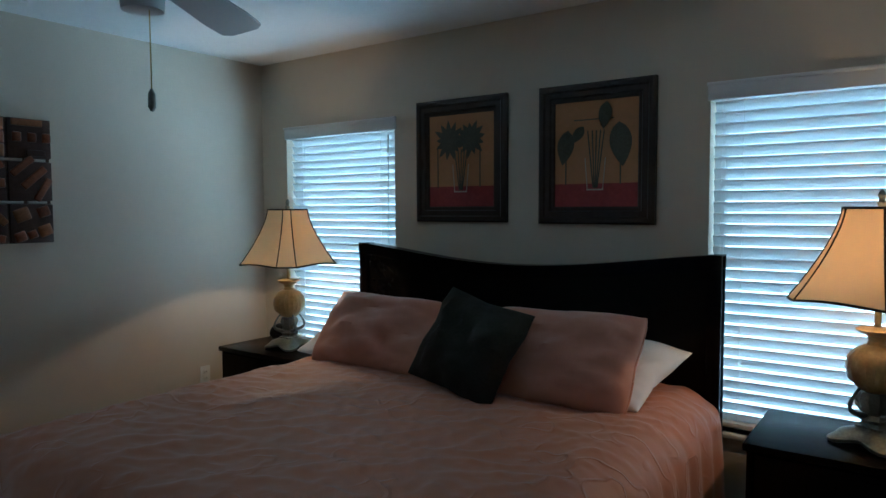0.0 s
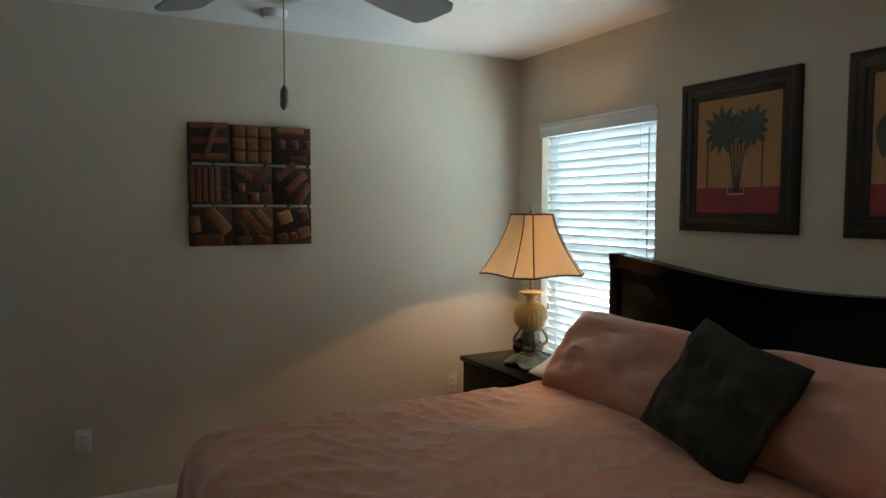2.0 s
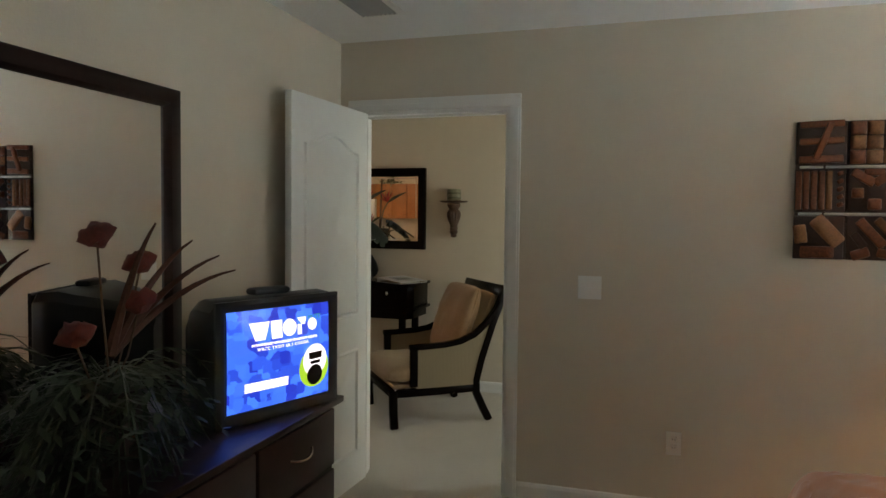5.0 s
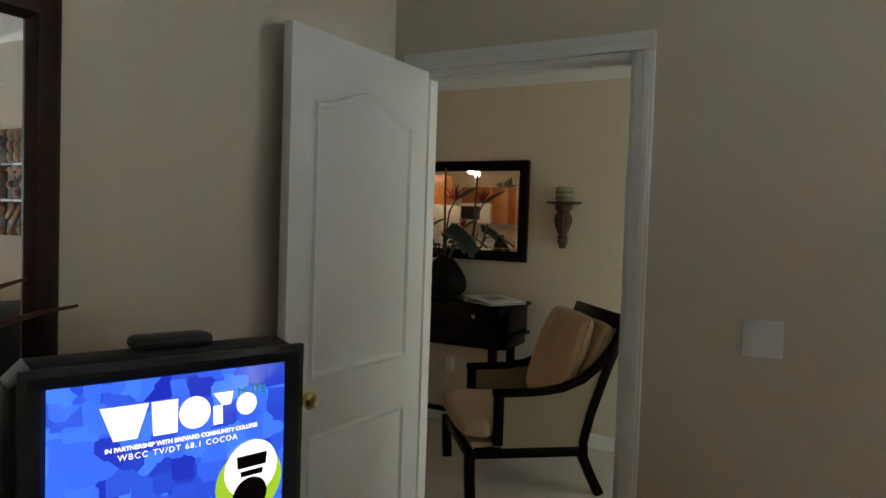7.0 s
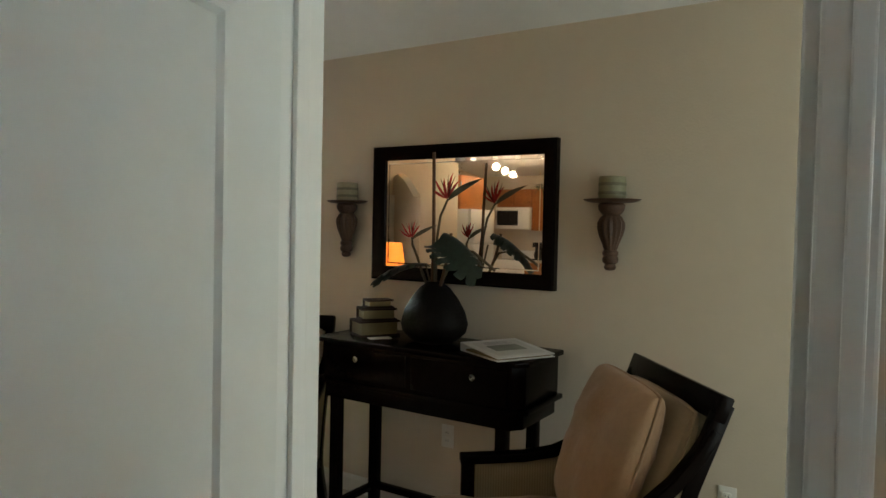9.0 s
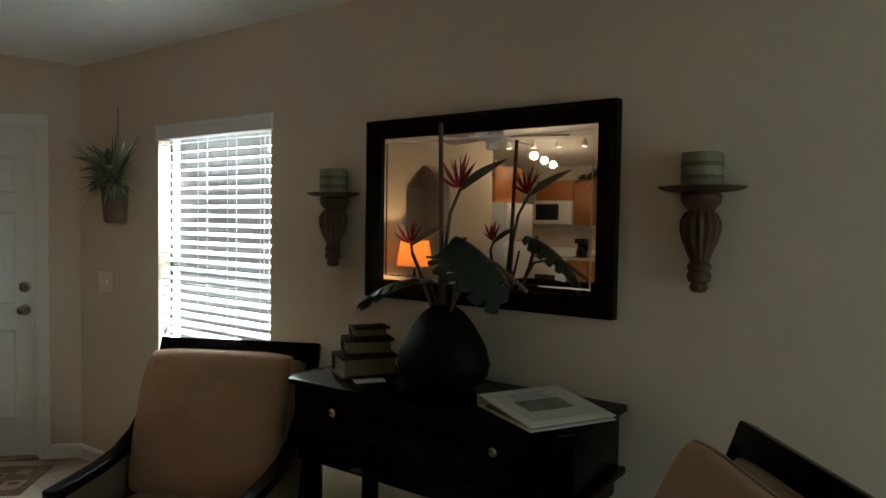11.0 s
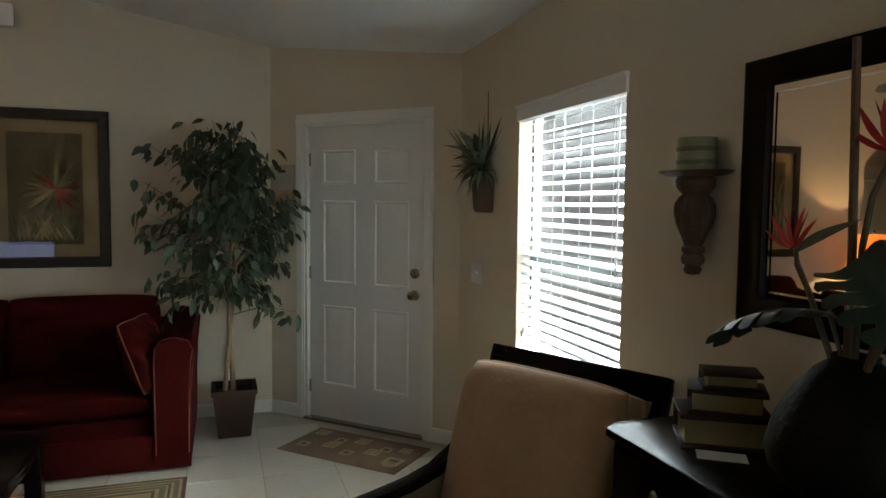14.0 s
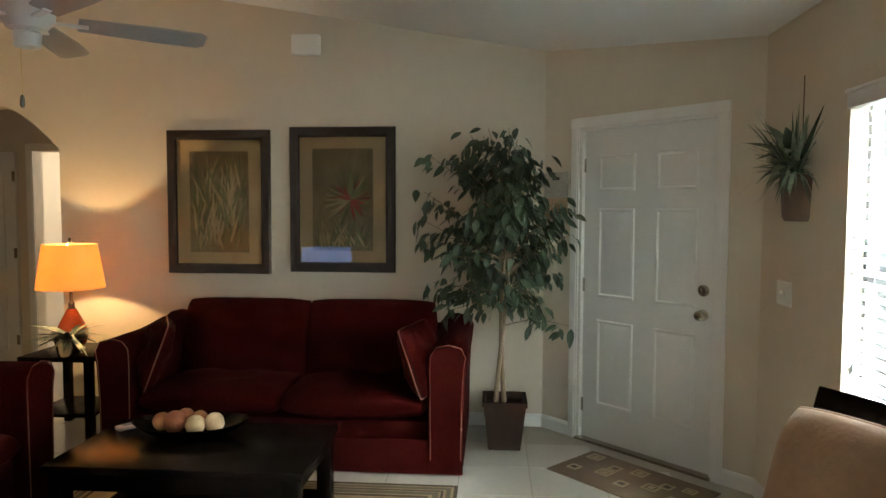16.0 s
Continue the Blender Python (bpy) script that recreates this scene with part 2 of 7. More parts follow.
def lathe(profile, n=28, squash=1.0, ribs=0, rib_depth=0.0, rib_range=(0, 9)):
    """Turned shape about z from (radius, height) pairs."""
    bm = bmesh.new()
    rings = []
    for r, z in profile:
        ring = []
        for i in range(n):
            a = 2 * math.pi * i / n
            k = 1 + (rib_depth * math.cos(ribs * a) if ribs and rib_range[0] <= z <= rib_range[1] else 0)
            ring.append(bm.verts.new((r * k * math.cos(a), r * k * squash * math.sin(a), z)))
        rings.append(ring)
    for a, b in zip(rings, rings[1:]):
        for i in range(n):
            bm.faces.new((a[i], a[(i + 1) % n], b[(i + 1) % n], b[i]))
    bm.faces.new(rings[0][::-1])
    bm.faces.new(rings[-1])
    return bm


def prism(points, depth, bevel=0.0):
    """Polygon in x, z pushed from y = 0 to y = depth."""
    bm = bmesh.new()
    a = [bm.verts.new((x, 0, z)) for x, z in points]
    b = [bm.verts.new((x, depth, z)) for x, z in points]
    n = len(a)
    bm.faces.new(a)
    bm.faces.new(b[::-1])
    for i in range(n):
        bm.faces.new((a[i], b[i], b[(i + 1) % n], a[(i + 1) % n]))
    bmesh.ops.recalc_face_normals(bm, faces=bm.faces[:])
    if bevel:
        bmesh.ops.bevel(bm, geom=bm.edges[:], offset=bevel, segments=2, affect="EDGES", profile=0.5)
    return bm


def tube(points, radius, n=8, taper=1.0):
    """A round bar along a line of points."""
    bm = bmesh.new()
    pts = [Vector(p) for p in points]
    rings = []
    for k, p in enumerate(pts):
        d = (pts[min(k + 1, len(pts) - 1)] - pts[max(k - 1, 0)]).normalized()
        u = d.cross(Vector((0.31, 0.22, 0.92))).normalized()
        v = d.cross(u)
        r = radius * (1 + (taper - 1) * k / max(1, len(pts) - 1))
        rings.append([bm.verts.new(p + r * (math.cos(2 * math.pi * i / n) * u + math.sin(2 * math.pi * i / n) * v)) for i in range(n)])
    for a, b in zip(rings, rings[1:]):
        for i in range(n):
            bm.faces.new((a[i], a[(i + 1) % n], b[(i + 1) % n], b[i]))
    bm.faces.new(rings[0])
    bm.faces.new(rings[-1][::-1])
    bmesh.ops.recalc_face_normals(bm, faces=bm.faces[:])
    return bm


def cushion(w, d, h, soft=0.45, n=14, wrinkle=0.008, seed=0, pinch=0.0, round_=0.05):
    """A stuffed pillow, w by d, h thick, lying flat about the origin; corners drawn out by pinch."""
    bm = bmesh.new()
    grid = {}
    for side in (1, -1):
        for i in range(n + 1):
            for j in range(n + 1):
                u, v = math.sin(math.pi * (i / n - 0.5)), math.sin(math.pi * (j / n - 0.5))
                if side < 0 and (i in (0, n) or j in (0, n)):
                    grid[side, i, j] = grid[1, i, j]
                    continue
                e = (max(0.0, 1 - abs(u) ** 2.6) * max(0.0, 1 - abs(v) ** 2.6)) ** soft
                k = 1 - pinch * (1 - abs(u * v)) * max(abs(u), abs(v)) ** 3
                q = noise.noise((u * 2.3 + seed, v * 2.3, side * 1.7)) * wrinkle + noise.noise((u * 6 + seed, v * 6, side)) * wrinkle * 0.4
                grid[side, i, j] = bm.verts.new((u * w / 2 * k * (1 - round_ * v * v * v * v), v * d / 2 * k * (1 - round_ * u * u * u * u), side * (e * h / 2 + q * e)))
    for side in (1, -1):
        for i in range(n):
            for j in range(n):
                f = [grid[side, i, j], grid[side, i + 1, j], grid[side, i + 1, j + 1], grid[side, i, j + 1]]
                bm.faces.new(f if side > 0 else f[::-1])
    return bm


def rim(w, d, radius, round_=0.05):
    """Corded seam round a cushion's edge."""
    pts = []
    for k in range(65):
        a = k / 64 * 4
        s, f = int(a) % 4, a - int(a)
        u, v = ((-1 + 2 * f, -1), (1, -1 + 2 * f), (1 - 2 * f, 1), (-1, 1 - 2 * f))[s]
        pts.append((u * w / 2 * (1 - round_ * v ** 4), v * d / 2 * (1 - round_ * u ** 4), 0))
    return tube(pts, radius, 6)


def move(bm, m):
    bm.transform(m)
    return bm


def finish(name, bm, material, smooth=False):
    me = bpy.data.meshes.new(name)
    bm.normal_update()
    bm.to_mesh(me)
    bm.free()
    me.materials.append(material)
    if smooth:
        me.polygons.foreach_set("use_smooth", [True] * len(me.polygons))
        me.set_sharp_from_angle(angle=radians(38))
    return me


def part(name, bm, material, parent, label="", smooth=True):
    ob = new(name, finish(name, bm, material, smooth))
    ob.parent = parent
    return tagged(ob, label)


def root(name, m, label, category, group=""):
    ob = new(name)
    ob.empty_display_size = 0.1
    ob.matrix_world = m
    return tagged(ob, label, category, group)


def thing(name, bm, material, label, category, group="", m=None, smooth=True):
    ob = new(name, finish(name, bm, material, smooth))
    if m is not None:
        ob.matrix_world = m
    return tagged(ob, label, category, group)


def structure(name, bm, material, label="", m=None, smooth=False):
    ob = new(name, finish(name, bm, material, smooth))
    if m is not None:
        ob.matrix_world = m
    return tagged(ob, label, "", "", "structure")


# ---- structure ----
WX, BX, BXL = -5.615, -3.54, -3.66       # west wall, bedroom side and living side of the party wall
NY, SY, BSY, BSYL = 3.025, -5.975, -1.285, -1.405
CH = 2.43
SLOPE = 0.17


def wall_run(name, length, height, holes, thick, m, label):
    """A wall along its own x, from y = 0 back to y = -thick, with oblong holes (x0, x1, z0, z1)."""
    bm = bmesh.new()
    xs = sorted({0.0, length, *[h[0] for h in holes], *[h[1] for h in holes]})
    for a, b in zip(xs, xs[1:]):
        cuts = sorted((h[2], h[3]) for h in holes if h[0] <= a + 1e-6 and h[1] >= b - 1e-6)
        z = 0.0
        for lo, hi in cuts:
            if lo > z:
                add_box(bm, a, -thick, z, b, 0, lo)
            z = hi
        if z < height:
            add_box(bm, a, -thick, z, b, 0, height)
    bmesh.ops.remove_doubles(bm, verts=bm.verts[:], dist=1e-5)
    return structure(name, bm, WALL, label, m)


wall_run("wall_west", 6.92, 2.43, [(5.155, 6.075, 0.50, 1.985)], 0.125, pose(WX, 2.0, 0, 0, 0, -90), "beige painted living room wall with a window")
wall_run("wall_diagonal", 1.492, 2.62, [(0.243, 1.189, 0.0, 2.05)], 0.16, pose(WX, -4.92, 0, 0, 0, -45), "beige painted corner wall with the entrance")
wall_run("wall_party", NY - BSYL, 3.0, [(NY + 0.328, NY + 1.168, 0.0, 2.045)], 0.12, pose(BX, NY, 0, 0, 0, -90), "beige painted wall with a doorway")
wall_run("wall_bed_north", 5.8, 2.6, [(1.94, 2.865, 0.49, 1.985), (4.625, 5.55, 0.49, 1.985)], 0.16, pose(2.25, NY, 0, 0, 0, 180), "beige painted bedroom wall with two windows")
wall_run("wall_bed_south", 5.79, 3.3, [], 0.12, pose(BX, BSY, 0, 0, 0, 0), "beige painted bedroom wall")
wall_run("wall_bed_east", NY - BSY, 2.6, [], 0.12, pose(2.25, BSY, 0, 0, 0, 90), "beige painted bedroom wall")
wall_run("wall_living_north", 1.955, 2.9, [(0.15, 1.8, 0.0, 2.1)], 0.12, pose(BXL, 1.9, 0, 0, 0, 180), "beige painted wall with a patio doorway")

# south wall with an arched passage
bm = bmesh.new()
AX0, AX1, ASP, ATOP = -1.06, -0.10, 1.95, 2.26
arch = [(AX1 - (AX1 - AX0) * i / 16, ASP + (ATOP - ASP) * math.sin(math.pi * i / 16)) for i in range(17)]
outline = [(-4.56, 0), (AX0, 0)] + arch[::-1] + [(AX1, 0), (1.0, 0), (1.0, 3.6), (-4.56, 3.6)]
structure("wall_south", prism(outline, -0.12), WALL, "beige painted wall with an arched passage", pose(0, SY, 0))
# small hall behind the arch
wall_run("wall_hall_back", 2.5, 2.5, [(0.85, 1.58, 0.0, 2.04)], 0.12, pose(-1.6, -7.15, 0, 0, 0, 0), "beige hall wall with a doorway")
wall_run("wall_hall_west", 1.055, 2.5, [], 0.12, pose(-1.6, SY - 0.12, 0, 0, 0, -90), "beige hall wall")
wall_run("wall_hall_east", 1.055, 2.5, [], 0.10, pose(0.80, -7.15, 0, 0, 0, 90), "beige hall wall")
wall_run("wall_far_room", 3.1, 2.5, [], 0.12, pose(-2.2, -10.2, 0, 0, 0, 0), "pale wall of a further bedroom")
wall_run("wall_far_west", 3.0, 2.5, [], 0.12, pose(-2.2, -7.27, 0, 0, 0, -90), "pale wall of a further bedroom")
wall_run("wall_far_east", 3.0, 2.5, [], 0.12, pose(0.9, -10.2, 0, 0, 0, 90), "pale wall of a further bedroom")
# kitchen end
wall_run("wall_kitchen_west", 1.05, 3.3, [], 0.10, pose(1.0, SY - 0.12, 0, 0, 0, -90), "beige kitchen wall")
wall_run("wall_kitchen_south", 3.0, 3.3, [], 0.12, pose(0.9, -7.10, 0, 0, 0, 0), "beige kitchen wall")
wall_run("wall_east", 7.1 + BSYL, 3.3, [], 0.12, pose(3.78, -7.10, 0, 0, 0, 90), "beige kitchen wall")
wall_run("wall_kitchen_north", 1.65, 3.3, [], 0.12, pose(3.9, BSYL, 0, 0, 0, 180), "beige kitchen wall")

# ceilings: flat over the bedroom, sloping over the living room
structure("ceiling_bedroom", box(BX - 0.06, BSY - 0.06, CH, 2.31, NY + 0.1, CH + 0.1), CEIL, "white textured ceiling")
RIDGE = [(WX - 0.16, 2.42 - 0.16 * SLOPE), (-1.4, 2.42 + SLOPE * 4.215), (3.95, 2.55), (3.95, 2.75), (-1.4, 3.35), (WX - 0.16, 2.6)]
structure("ceiling_living", move(prism(RIDGE, 7.15 + BSYL + 0.12), pose(0, -7.15, 0)), CEIL, "white textured vaulted ceiling")
bm = prism([(WX - 0.16, 2.42 - 0.16 * SLOPE), (BXL, 2.42 + SLOPE * (BXL - WX)), (BXL, 3.0), (WX - 0.16, 2.6)], 1.95 - BSYL - 0.12)
structure("ceiling_entry", move(bm, pose(0, BSYL + 0.12, 0)), CEIL, "white textured vaulted ceiling")
structure("ceiling_hall", box(-2.3, -10.3, 2.45, 0.9, SY - 0.12, 2.55), CEIL, "white hall ceiling")

# floors
structure("floor_bedroom", box(BXL, BSYL, -0.08, 2.37, NY + 0.16, 0.0), CARPET, "beige cut-pile carpet")
structure("floor_living", box(WX - 0.16, -3.3, -0.08, BXL, 2.0, 0.0), CARPET, "beige cut-pile carpet")
structure("floor_hall", box(-2.32, -10.32, -0.08, 0.9, SY - 0.06, 0.0), CARPET, "beige hall carpet")
tile_bed = structure("floor_tiled", box(WX - 0.16, SY - 0.06, -0.08, 3.95, -3.3, -0.004), GROUT, "cream ceramic floor tiles with tan grout")
structure("floor_kitchen", box(BXL, -3.3, -0.08, 3.95, BSYL, 0.0), TILE, "cream ceramic floor")
structure("floor_kitchen_south", box(0.9, -7.15, -0.08, 3.95, SY - 0.06, 0.0), TILE, "cream ceramic floor")
structure("backdrop", box(-9.3, -45, -0.12, -9.1, 1, 3.6), mat("grey_stucco", (0.33, 0.32, 0.30), 0.9, spread=0.1, scale=6), "grey stucco wall outside the window")
structure("pavement", box(-9.1, -45, -0.12, WX - 0.16, 1, -0.06), mat("grey_asphalt_drive", (0.075, 0.075, 0.072), 0.9, spread=0.12, scale=6), "grey asphalt drive outside")
structure("ground", box(-60, -60, -0.25, 60, 60, -0.12), mat("lawn_ground", (0.10, 0.13, 0.06), 0.95, spread=0.3, scale=2), "lawn outside")


def baseboard(name, x0, y0, x1, y1):
    L = math.hypot(x1 - x0, y1 - y0)
    pts = [(0, 0), (0.014, 0), (0.014, 0.07), (0.008, 0.085), (0, 0.09)]
    bm = bmesh.new()
    a, b = ([bm.verts.new((x, y, z)) for y, z in pts] for x in (0.0, L))
    for i in range(5):
        bm.faces.new((a[i], a[(i + 1) % 5], b[(i + 1) % 5], b[i]))
    bm.faces.new(a)
    bm.faces.new(b[::-1])
    bmesh.ops.recalc_face_normals(bm, faces=bm.faces[:])
    structure(name, bm, TRIM, "white painted baseboard", pose(x0, y0, 0, 0, 0, math.degrees(math.atan2(y1 - y0, x1 - x0))))


baseboard("baseboard", BX, NY, BX, -0.262)
baseboard("baseboard", BX, BSY, 2.25, BSY)
baseboard("baseboard", WX, 1.9, WX, -4.92)
baseboard("baseboard", WX, -4.92, -5.486, -5.049)
baseboard("baseboard", -4.755, -5.780, -4.56, SY)
baseboard("baseboard", -4.56, SY, AX0, SY)
baseboard("baseboard", 2.25, NY, BX, NY)


def casing(name, w, h, m, cw=0.065, label="white door casing"):
    """Casing round an opening w wide and h high, standing proud of local y = 0 towards +y."""
    for k, (x0, z0, x1, z1) in enumerate(((-cw, 0, 0, h), (w, 0, w + cw, h), (-cw, h, w + cw, h + cw))):
        bm = box(x0, 0, z0, x1, 0.016, z1, 0.005)
        add = box(x0 + (0.012 if k != 2 else 0.0), 0.014, z0, x1 - (0.030 if k != 2 else 0.0), 0.021, z1 - (0.0 if k != 2 else 0.03), 0.003)
        me = bpy.data.meshes.new("bead")
        add.to_mesh(me)
        add.free()
        bm.from_mesh(me)
        structure(name, bm, TRIM, label, m)


def jamb(name, w, h, depth, m):
    for x0, z0, x1, z1 in ((0, 0, 0.016, h), (w - 0.018, 0, w, h), (0.016, h - 0.018, w - 0.018, h)):
        structure(name, box(x0, -depth - 0.002, z0, x1, 0.002, z1, 0.002), TRIM, "white door jamb", m)
    for x0, z0, x1, z1 in ((0.016, 0, 0.021, h - 0.018), (w - 0.030, 0, w - 0.018, h - 0.018), (0.03, h - 0.03, w - 0.03, h - 0.018)):
        structure(name, box(x0, -depth * 0.62, z0, x1, -depth * 0.35, z1, 0.002), TRIM, "white door stop", m)


# bedroom doorway
M_BD = pose(BX, -0.328, 0, 0, 0, -90)
casing("trim_door", 0.840, 2.045, M_BD)
jamb("trim_jamb", 0.840, 2.045, 0.12, M_BD)
casing("trim_door", 0.840, 2.045, pose(BXL, -1.168, 0, 0, 0, 90))
# front door
M_FD = pose(WX, -4.92, 0, 0, 0, -45) @ pose(0.243, 0, 0)
casing("trim_door", 0.946, 2.05, M_FD)
jamb("trim_jamb", 0.946, 2.05, 0.16, M_FD)
# hall door
casing("trim_door", 0.73, 2.04, pose(-0.75, -7.15, 0))


def panel_door(name, w, h, panels, m, material, label, thick=0.035, both=True):
    """A moulded door: slab with sunk mouldings and raised fields. panels: (x0, x1, z0, z1, rise of an arched top)."""
    door = root(name, m, label, "door")
    tagged(door, kind="structure")
    part("slab", box(0, -thick, 0, w, 0, h, 0.002), material, door)
    for x0, x1, z0, z1, rise in panels:
        for side in ((1, -1) if both else (1,)):
            def outline(g, rs):
                pts = [(x0 + g, z0 + g), (x1 - g, z0 + g)]
                for i in range(9):
                    u = i / 8
                    pts.append((x1 - g - (x1 - x0 - 2 * g) * u, z1 - g + rs * (0.5 - 0.5 * math.cos(2 * math.pi * u))))
                return pts
            bm = bmesh.new()
            loops = []
            for g, y in ((0.0, 0.0005), (0.006, 0.010), (0.014, 0.010), (0.022, -0.0), (0.028, 0.0012), (0.054, 0.0135)):
                yy = y if side > 0 else -thick - y
                loops.append([bm.verts.new((x, yy, z)) for x, z in outline(g, rise)])
            for a, b in zip(loops, loops[1:]):
                for i in range(len(a)):
                    bm.faces.new((a[i], a[(i + 1) % len(a)], b[(i + 1) % len(a)], b[i]))
            bm.faces.new(loops[-1])
            bmesh.ops.recalc_face_normals(bm, faces=bm.faces[:])
            part("panel", bm, material, door)
    return door


def knob(parent, x, z, material, side=1, thick=0.035, name="door_knob", label="round knob"):
    prof = [(0.0, 0), (0.032, 0.0), (0.033, 0.006), (0.016, 0.012), (0.011, 0.028), (0.020, 0.036), (0.028, 0.048), (0.028, 0.058), (0.020, 0.068), (0.0, 0.071)]
    bm = lathe([(max(r, 0.0005), z0) for r, z0 in prof], 20)
    y = 0 if side > 0 else -thick
    part(name, move(bm, pose(x, y, z, -90 * side, 0, 0)), material, parent, label)


def hinge(parent, x, z, material, y=0.004):
    bm = box(x - 0.008, y - 0.004, z - 0.045, x + 0.022, y, z + 0.045, 0.001)
    part("hinge", bm, material, parent, "metal hinge")


# bedroom door: open, square to the wall
M_BDOOR = pose(BX + 0.022, -1.112, 0.012, 0, 0, -3.5)
bd = panel_door("door_bedroom", 0.738, 2.02, [(0.105, 0.635, 0.93, 1.80, 0.07), (0.105, 0.635, 0.18, 0.75, 0.0)], M_BDOOR, DOORW, "white two-panel interior door standing open")
knob(bd, 0.678, 0.885, BRASS, 1, label="polished brass knob")
knob(bd, 0.678, 0.885, BRASS, -1, label="polished brass knob")
part("latch_plate", box(0.738, -0.028, 0.86, 0.740, -0.008, 0.91), BRASS, bd, "brass latch plate")

# entrance door, six panels
c0, c1, c2, c3 = 0.115, 0.385, 0.529, 0.799
six = [(a, b, z0, z1, 0) for a, b in ((c0, c1), (c2, c3)) for z0, z1 in ((0.24, 0.80), (0.95, 1.52), (1.63, 1.86))]
fd = panel_door("door_entrance", 0.914, 2.025, six, M_FD @ pose(0.016, -0.03, 0.01), DOORW, "white six-panel entrance door, closed", 0.044)
knob(fd, 0.07, 0.915, NICKEL, 1, label="aged nickel knob")
part("deadbolt", move(lathe([(0.001, 0), (0.033, 0), (0.033, 0.010), (0.022, 0.016), (0.022, 0.02), (0.001, 0.02)], 20), pose(0.07, 0, 1.055, -90)), NICKEL, fd, "aged nickel deadbolt")
part("thumb_turn", box(0.065, 0.018, 1.04, 0.075, 0.036, 1.07, 0.002), NICKEL, fd)
for z in (0.22, 1.02, 1.80):
    hinge(fd, 0.905, z, NICKEL, 0.010)
part("threshold", box(-0.016, -0.06, -0.01, 0.93, 0.06, 0.006, 0.003), NICKEL, fd, "metal threshold")


def window(name, w, z0, z1, m, slats_tilt, label, depth=0.16, pitch=0.0465):
    """Window with glass, sill, and a slatted blind in its recess. Local x across, +y into the room, origin at the opening's left corner."""
    win = root(name, m, label, "window")
    tagged(win, kind="structure")
    h = z1 - z0
    f = 0.045 if depth > 0.13 else 0.03
    for x0, a, x1, b in ((0, z0, f, z1), (w - f, z0, w, z1), (f, z0, w - f, z0 + f), (f, z1 - f, w - f, z1), (f, z0 + h / 2 - 0.02, w - f, z0 + h / 2 + 0.02)):
        part("window_frame", box(x0, -depth + 0.01, a, x1, -depth + (0.055 if depth > 0.13 else 0.055), b, 0.003), TRIM if depth > 0.13 else ALU, win)
    for a, b in ((z0 + f, z0 + h / 2 - 0.02), (z0 + h / 2 + 0.02, z1 - f)):
        p = part("pane", box(f, -depth + 0.014, a, w - f, -depth + 0.018, b), PANE, win, smooth=False)
        p.visible_shadow = False
    part("window_sill", box(-0.02, -depth + 0.05, z0 - 0.02, w + 0.02, 0.03, z0, 0.006), TRIM, win, "white sill")
    blind = root("window_blind", m, "white two-inch slatted blind, lowered", "blind")
    part("valance", box(-0.012, -0.045, z1 - 0.065, w + 0.012, 0.012, z1 + 0.0, 0.006), BLINDW, blind)
    part("valance_lip", box(-0.014, -0.047, z1 - 0.004, w + 0.014, 0.020, z1 + 0.012, 0.004), BLINDW, blind)
    BLIND_Y = -0.05 if depth > 0.13 else -0.040
    top, bottom = z1 - 0.085, z0 + 0.035
    n = int((top - bottom) / pitch)
    sm = bmesh.new()
    t = radians(slats_tilt)
    prof = []
    for k in range(5):
        u = k / 4 - 0.5
        prof.append((u * 0.05 * math.cos(t) + 0.0, u * 0.05 * math.sin(t) + 0.0022 * math.cos(math.pi * u)))
    top_pts = [(y, z + 0.0012) for y, z in prof]
    bot_pts = [(y, z - 0.0012) for y, z in prof][::-1]
    ring = top_pts + bot_pts
    a = [sm.verts.new((0.008, y, z)) for y, z in ring]
    b = [sm.verts.new((w - 0.008, y, z)) for y, z in ring]
    for i in range(len(ring)):
        sm.faces.new((a[i], a[(i + 1) % len(ring)], b[(i + 1) % len(ring)], b[i]))
    sm.faces.new(a)
    sm.faces.new(b[::-1])
    bmesh.ops.recalc_face_normals(sm, faces=sm.faces[:])
    mesh = finish("slat", sm, SLAT, True)
    for k in range(n):
        ob = new("slat", mesh)
        ob.parent = blind
        ob.location = (random.uniform(-0.001, 0.001), BLIND_Y + random.uniform(-0.001, 0.001), bottom + 0.02 + k * (top - bottom - 0.02) / (n - 1))
        ob.rotation_euler = (radians(random.uniform(-0.5, 0.5)), radians(random.uniform(-0.05, 0.05)), 0)
    part("bottom_rail", box(0.008, BLIND_Y - 0.025, bottom - 0.022, w - 0.008, BLIND_Y + 0.025, bottom, 0.004), BLINDW, blind)
    for x in (0.09, w / 2 - 0.12, w / 2 + 0.12, w - 0.09) if name == "window_front" else (0.13, w - 0.13):
        for y in (BLIND_Y - 0.027, BLIND_Y + 0.027):
            part("ladder_cord", tube([(x, y, bottom), (x, y, top + 0.03)], 0.0014, 5), BLINDW, blind)
    for x, zz in ((w - 0.06, z0 + 0.42), (w - 0.045, z0 + 0.40)):
        part("pull_cord", tube([(x, -0.015, zz), (x, -0.015, top + 0.03)], 0.0012, 5), BLINDW, blind)
        part("cord_tassel", move(lathe([(0.003, 0), (0.009, -0.01), (0.008, -0.035), (0.002, -0.04)], 10), pose(x, -0.015, zz)), BLINDW, blind)
    part("tilt_wand", tube([(0.06, -0.012, z1 - 0.09), (0.062, -0.012, z1 - 0.75)], 0.004, 6), BLINDW, blind)
    return win


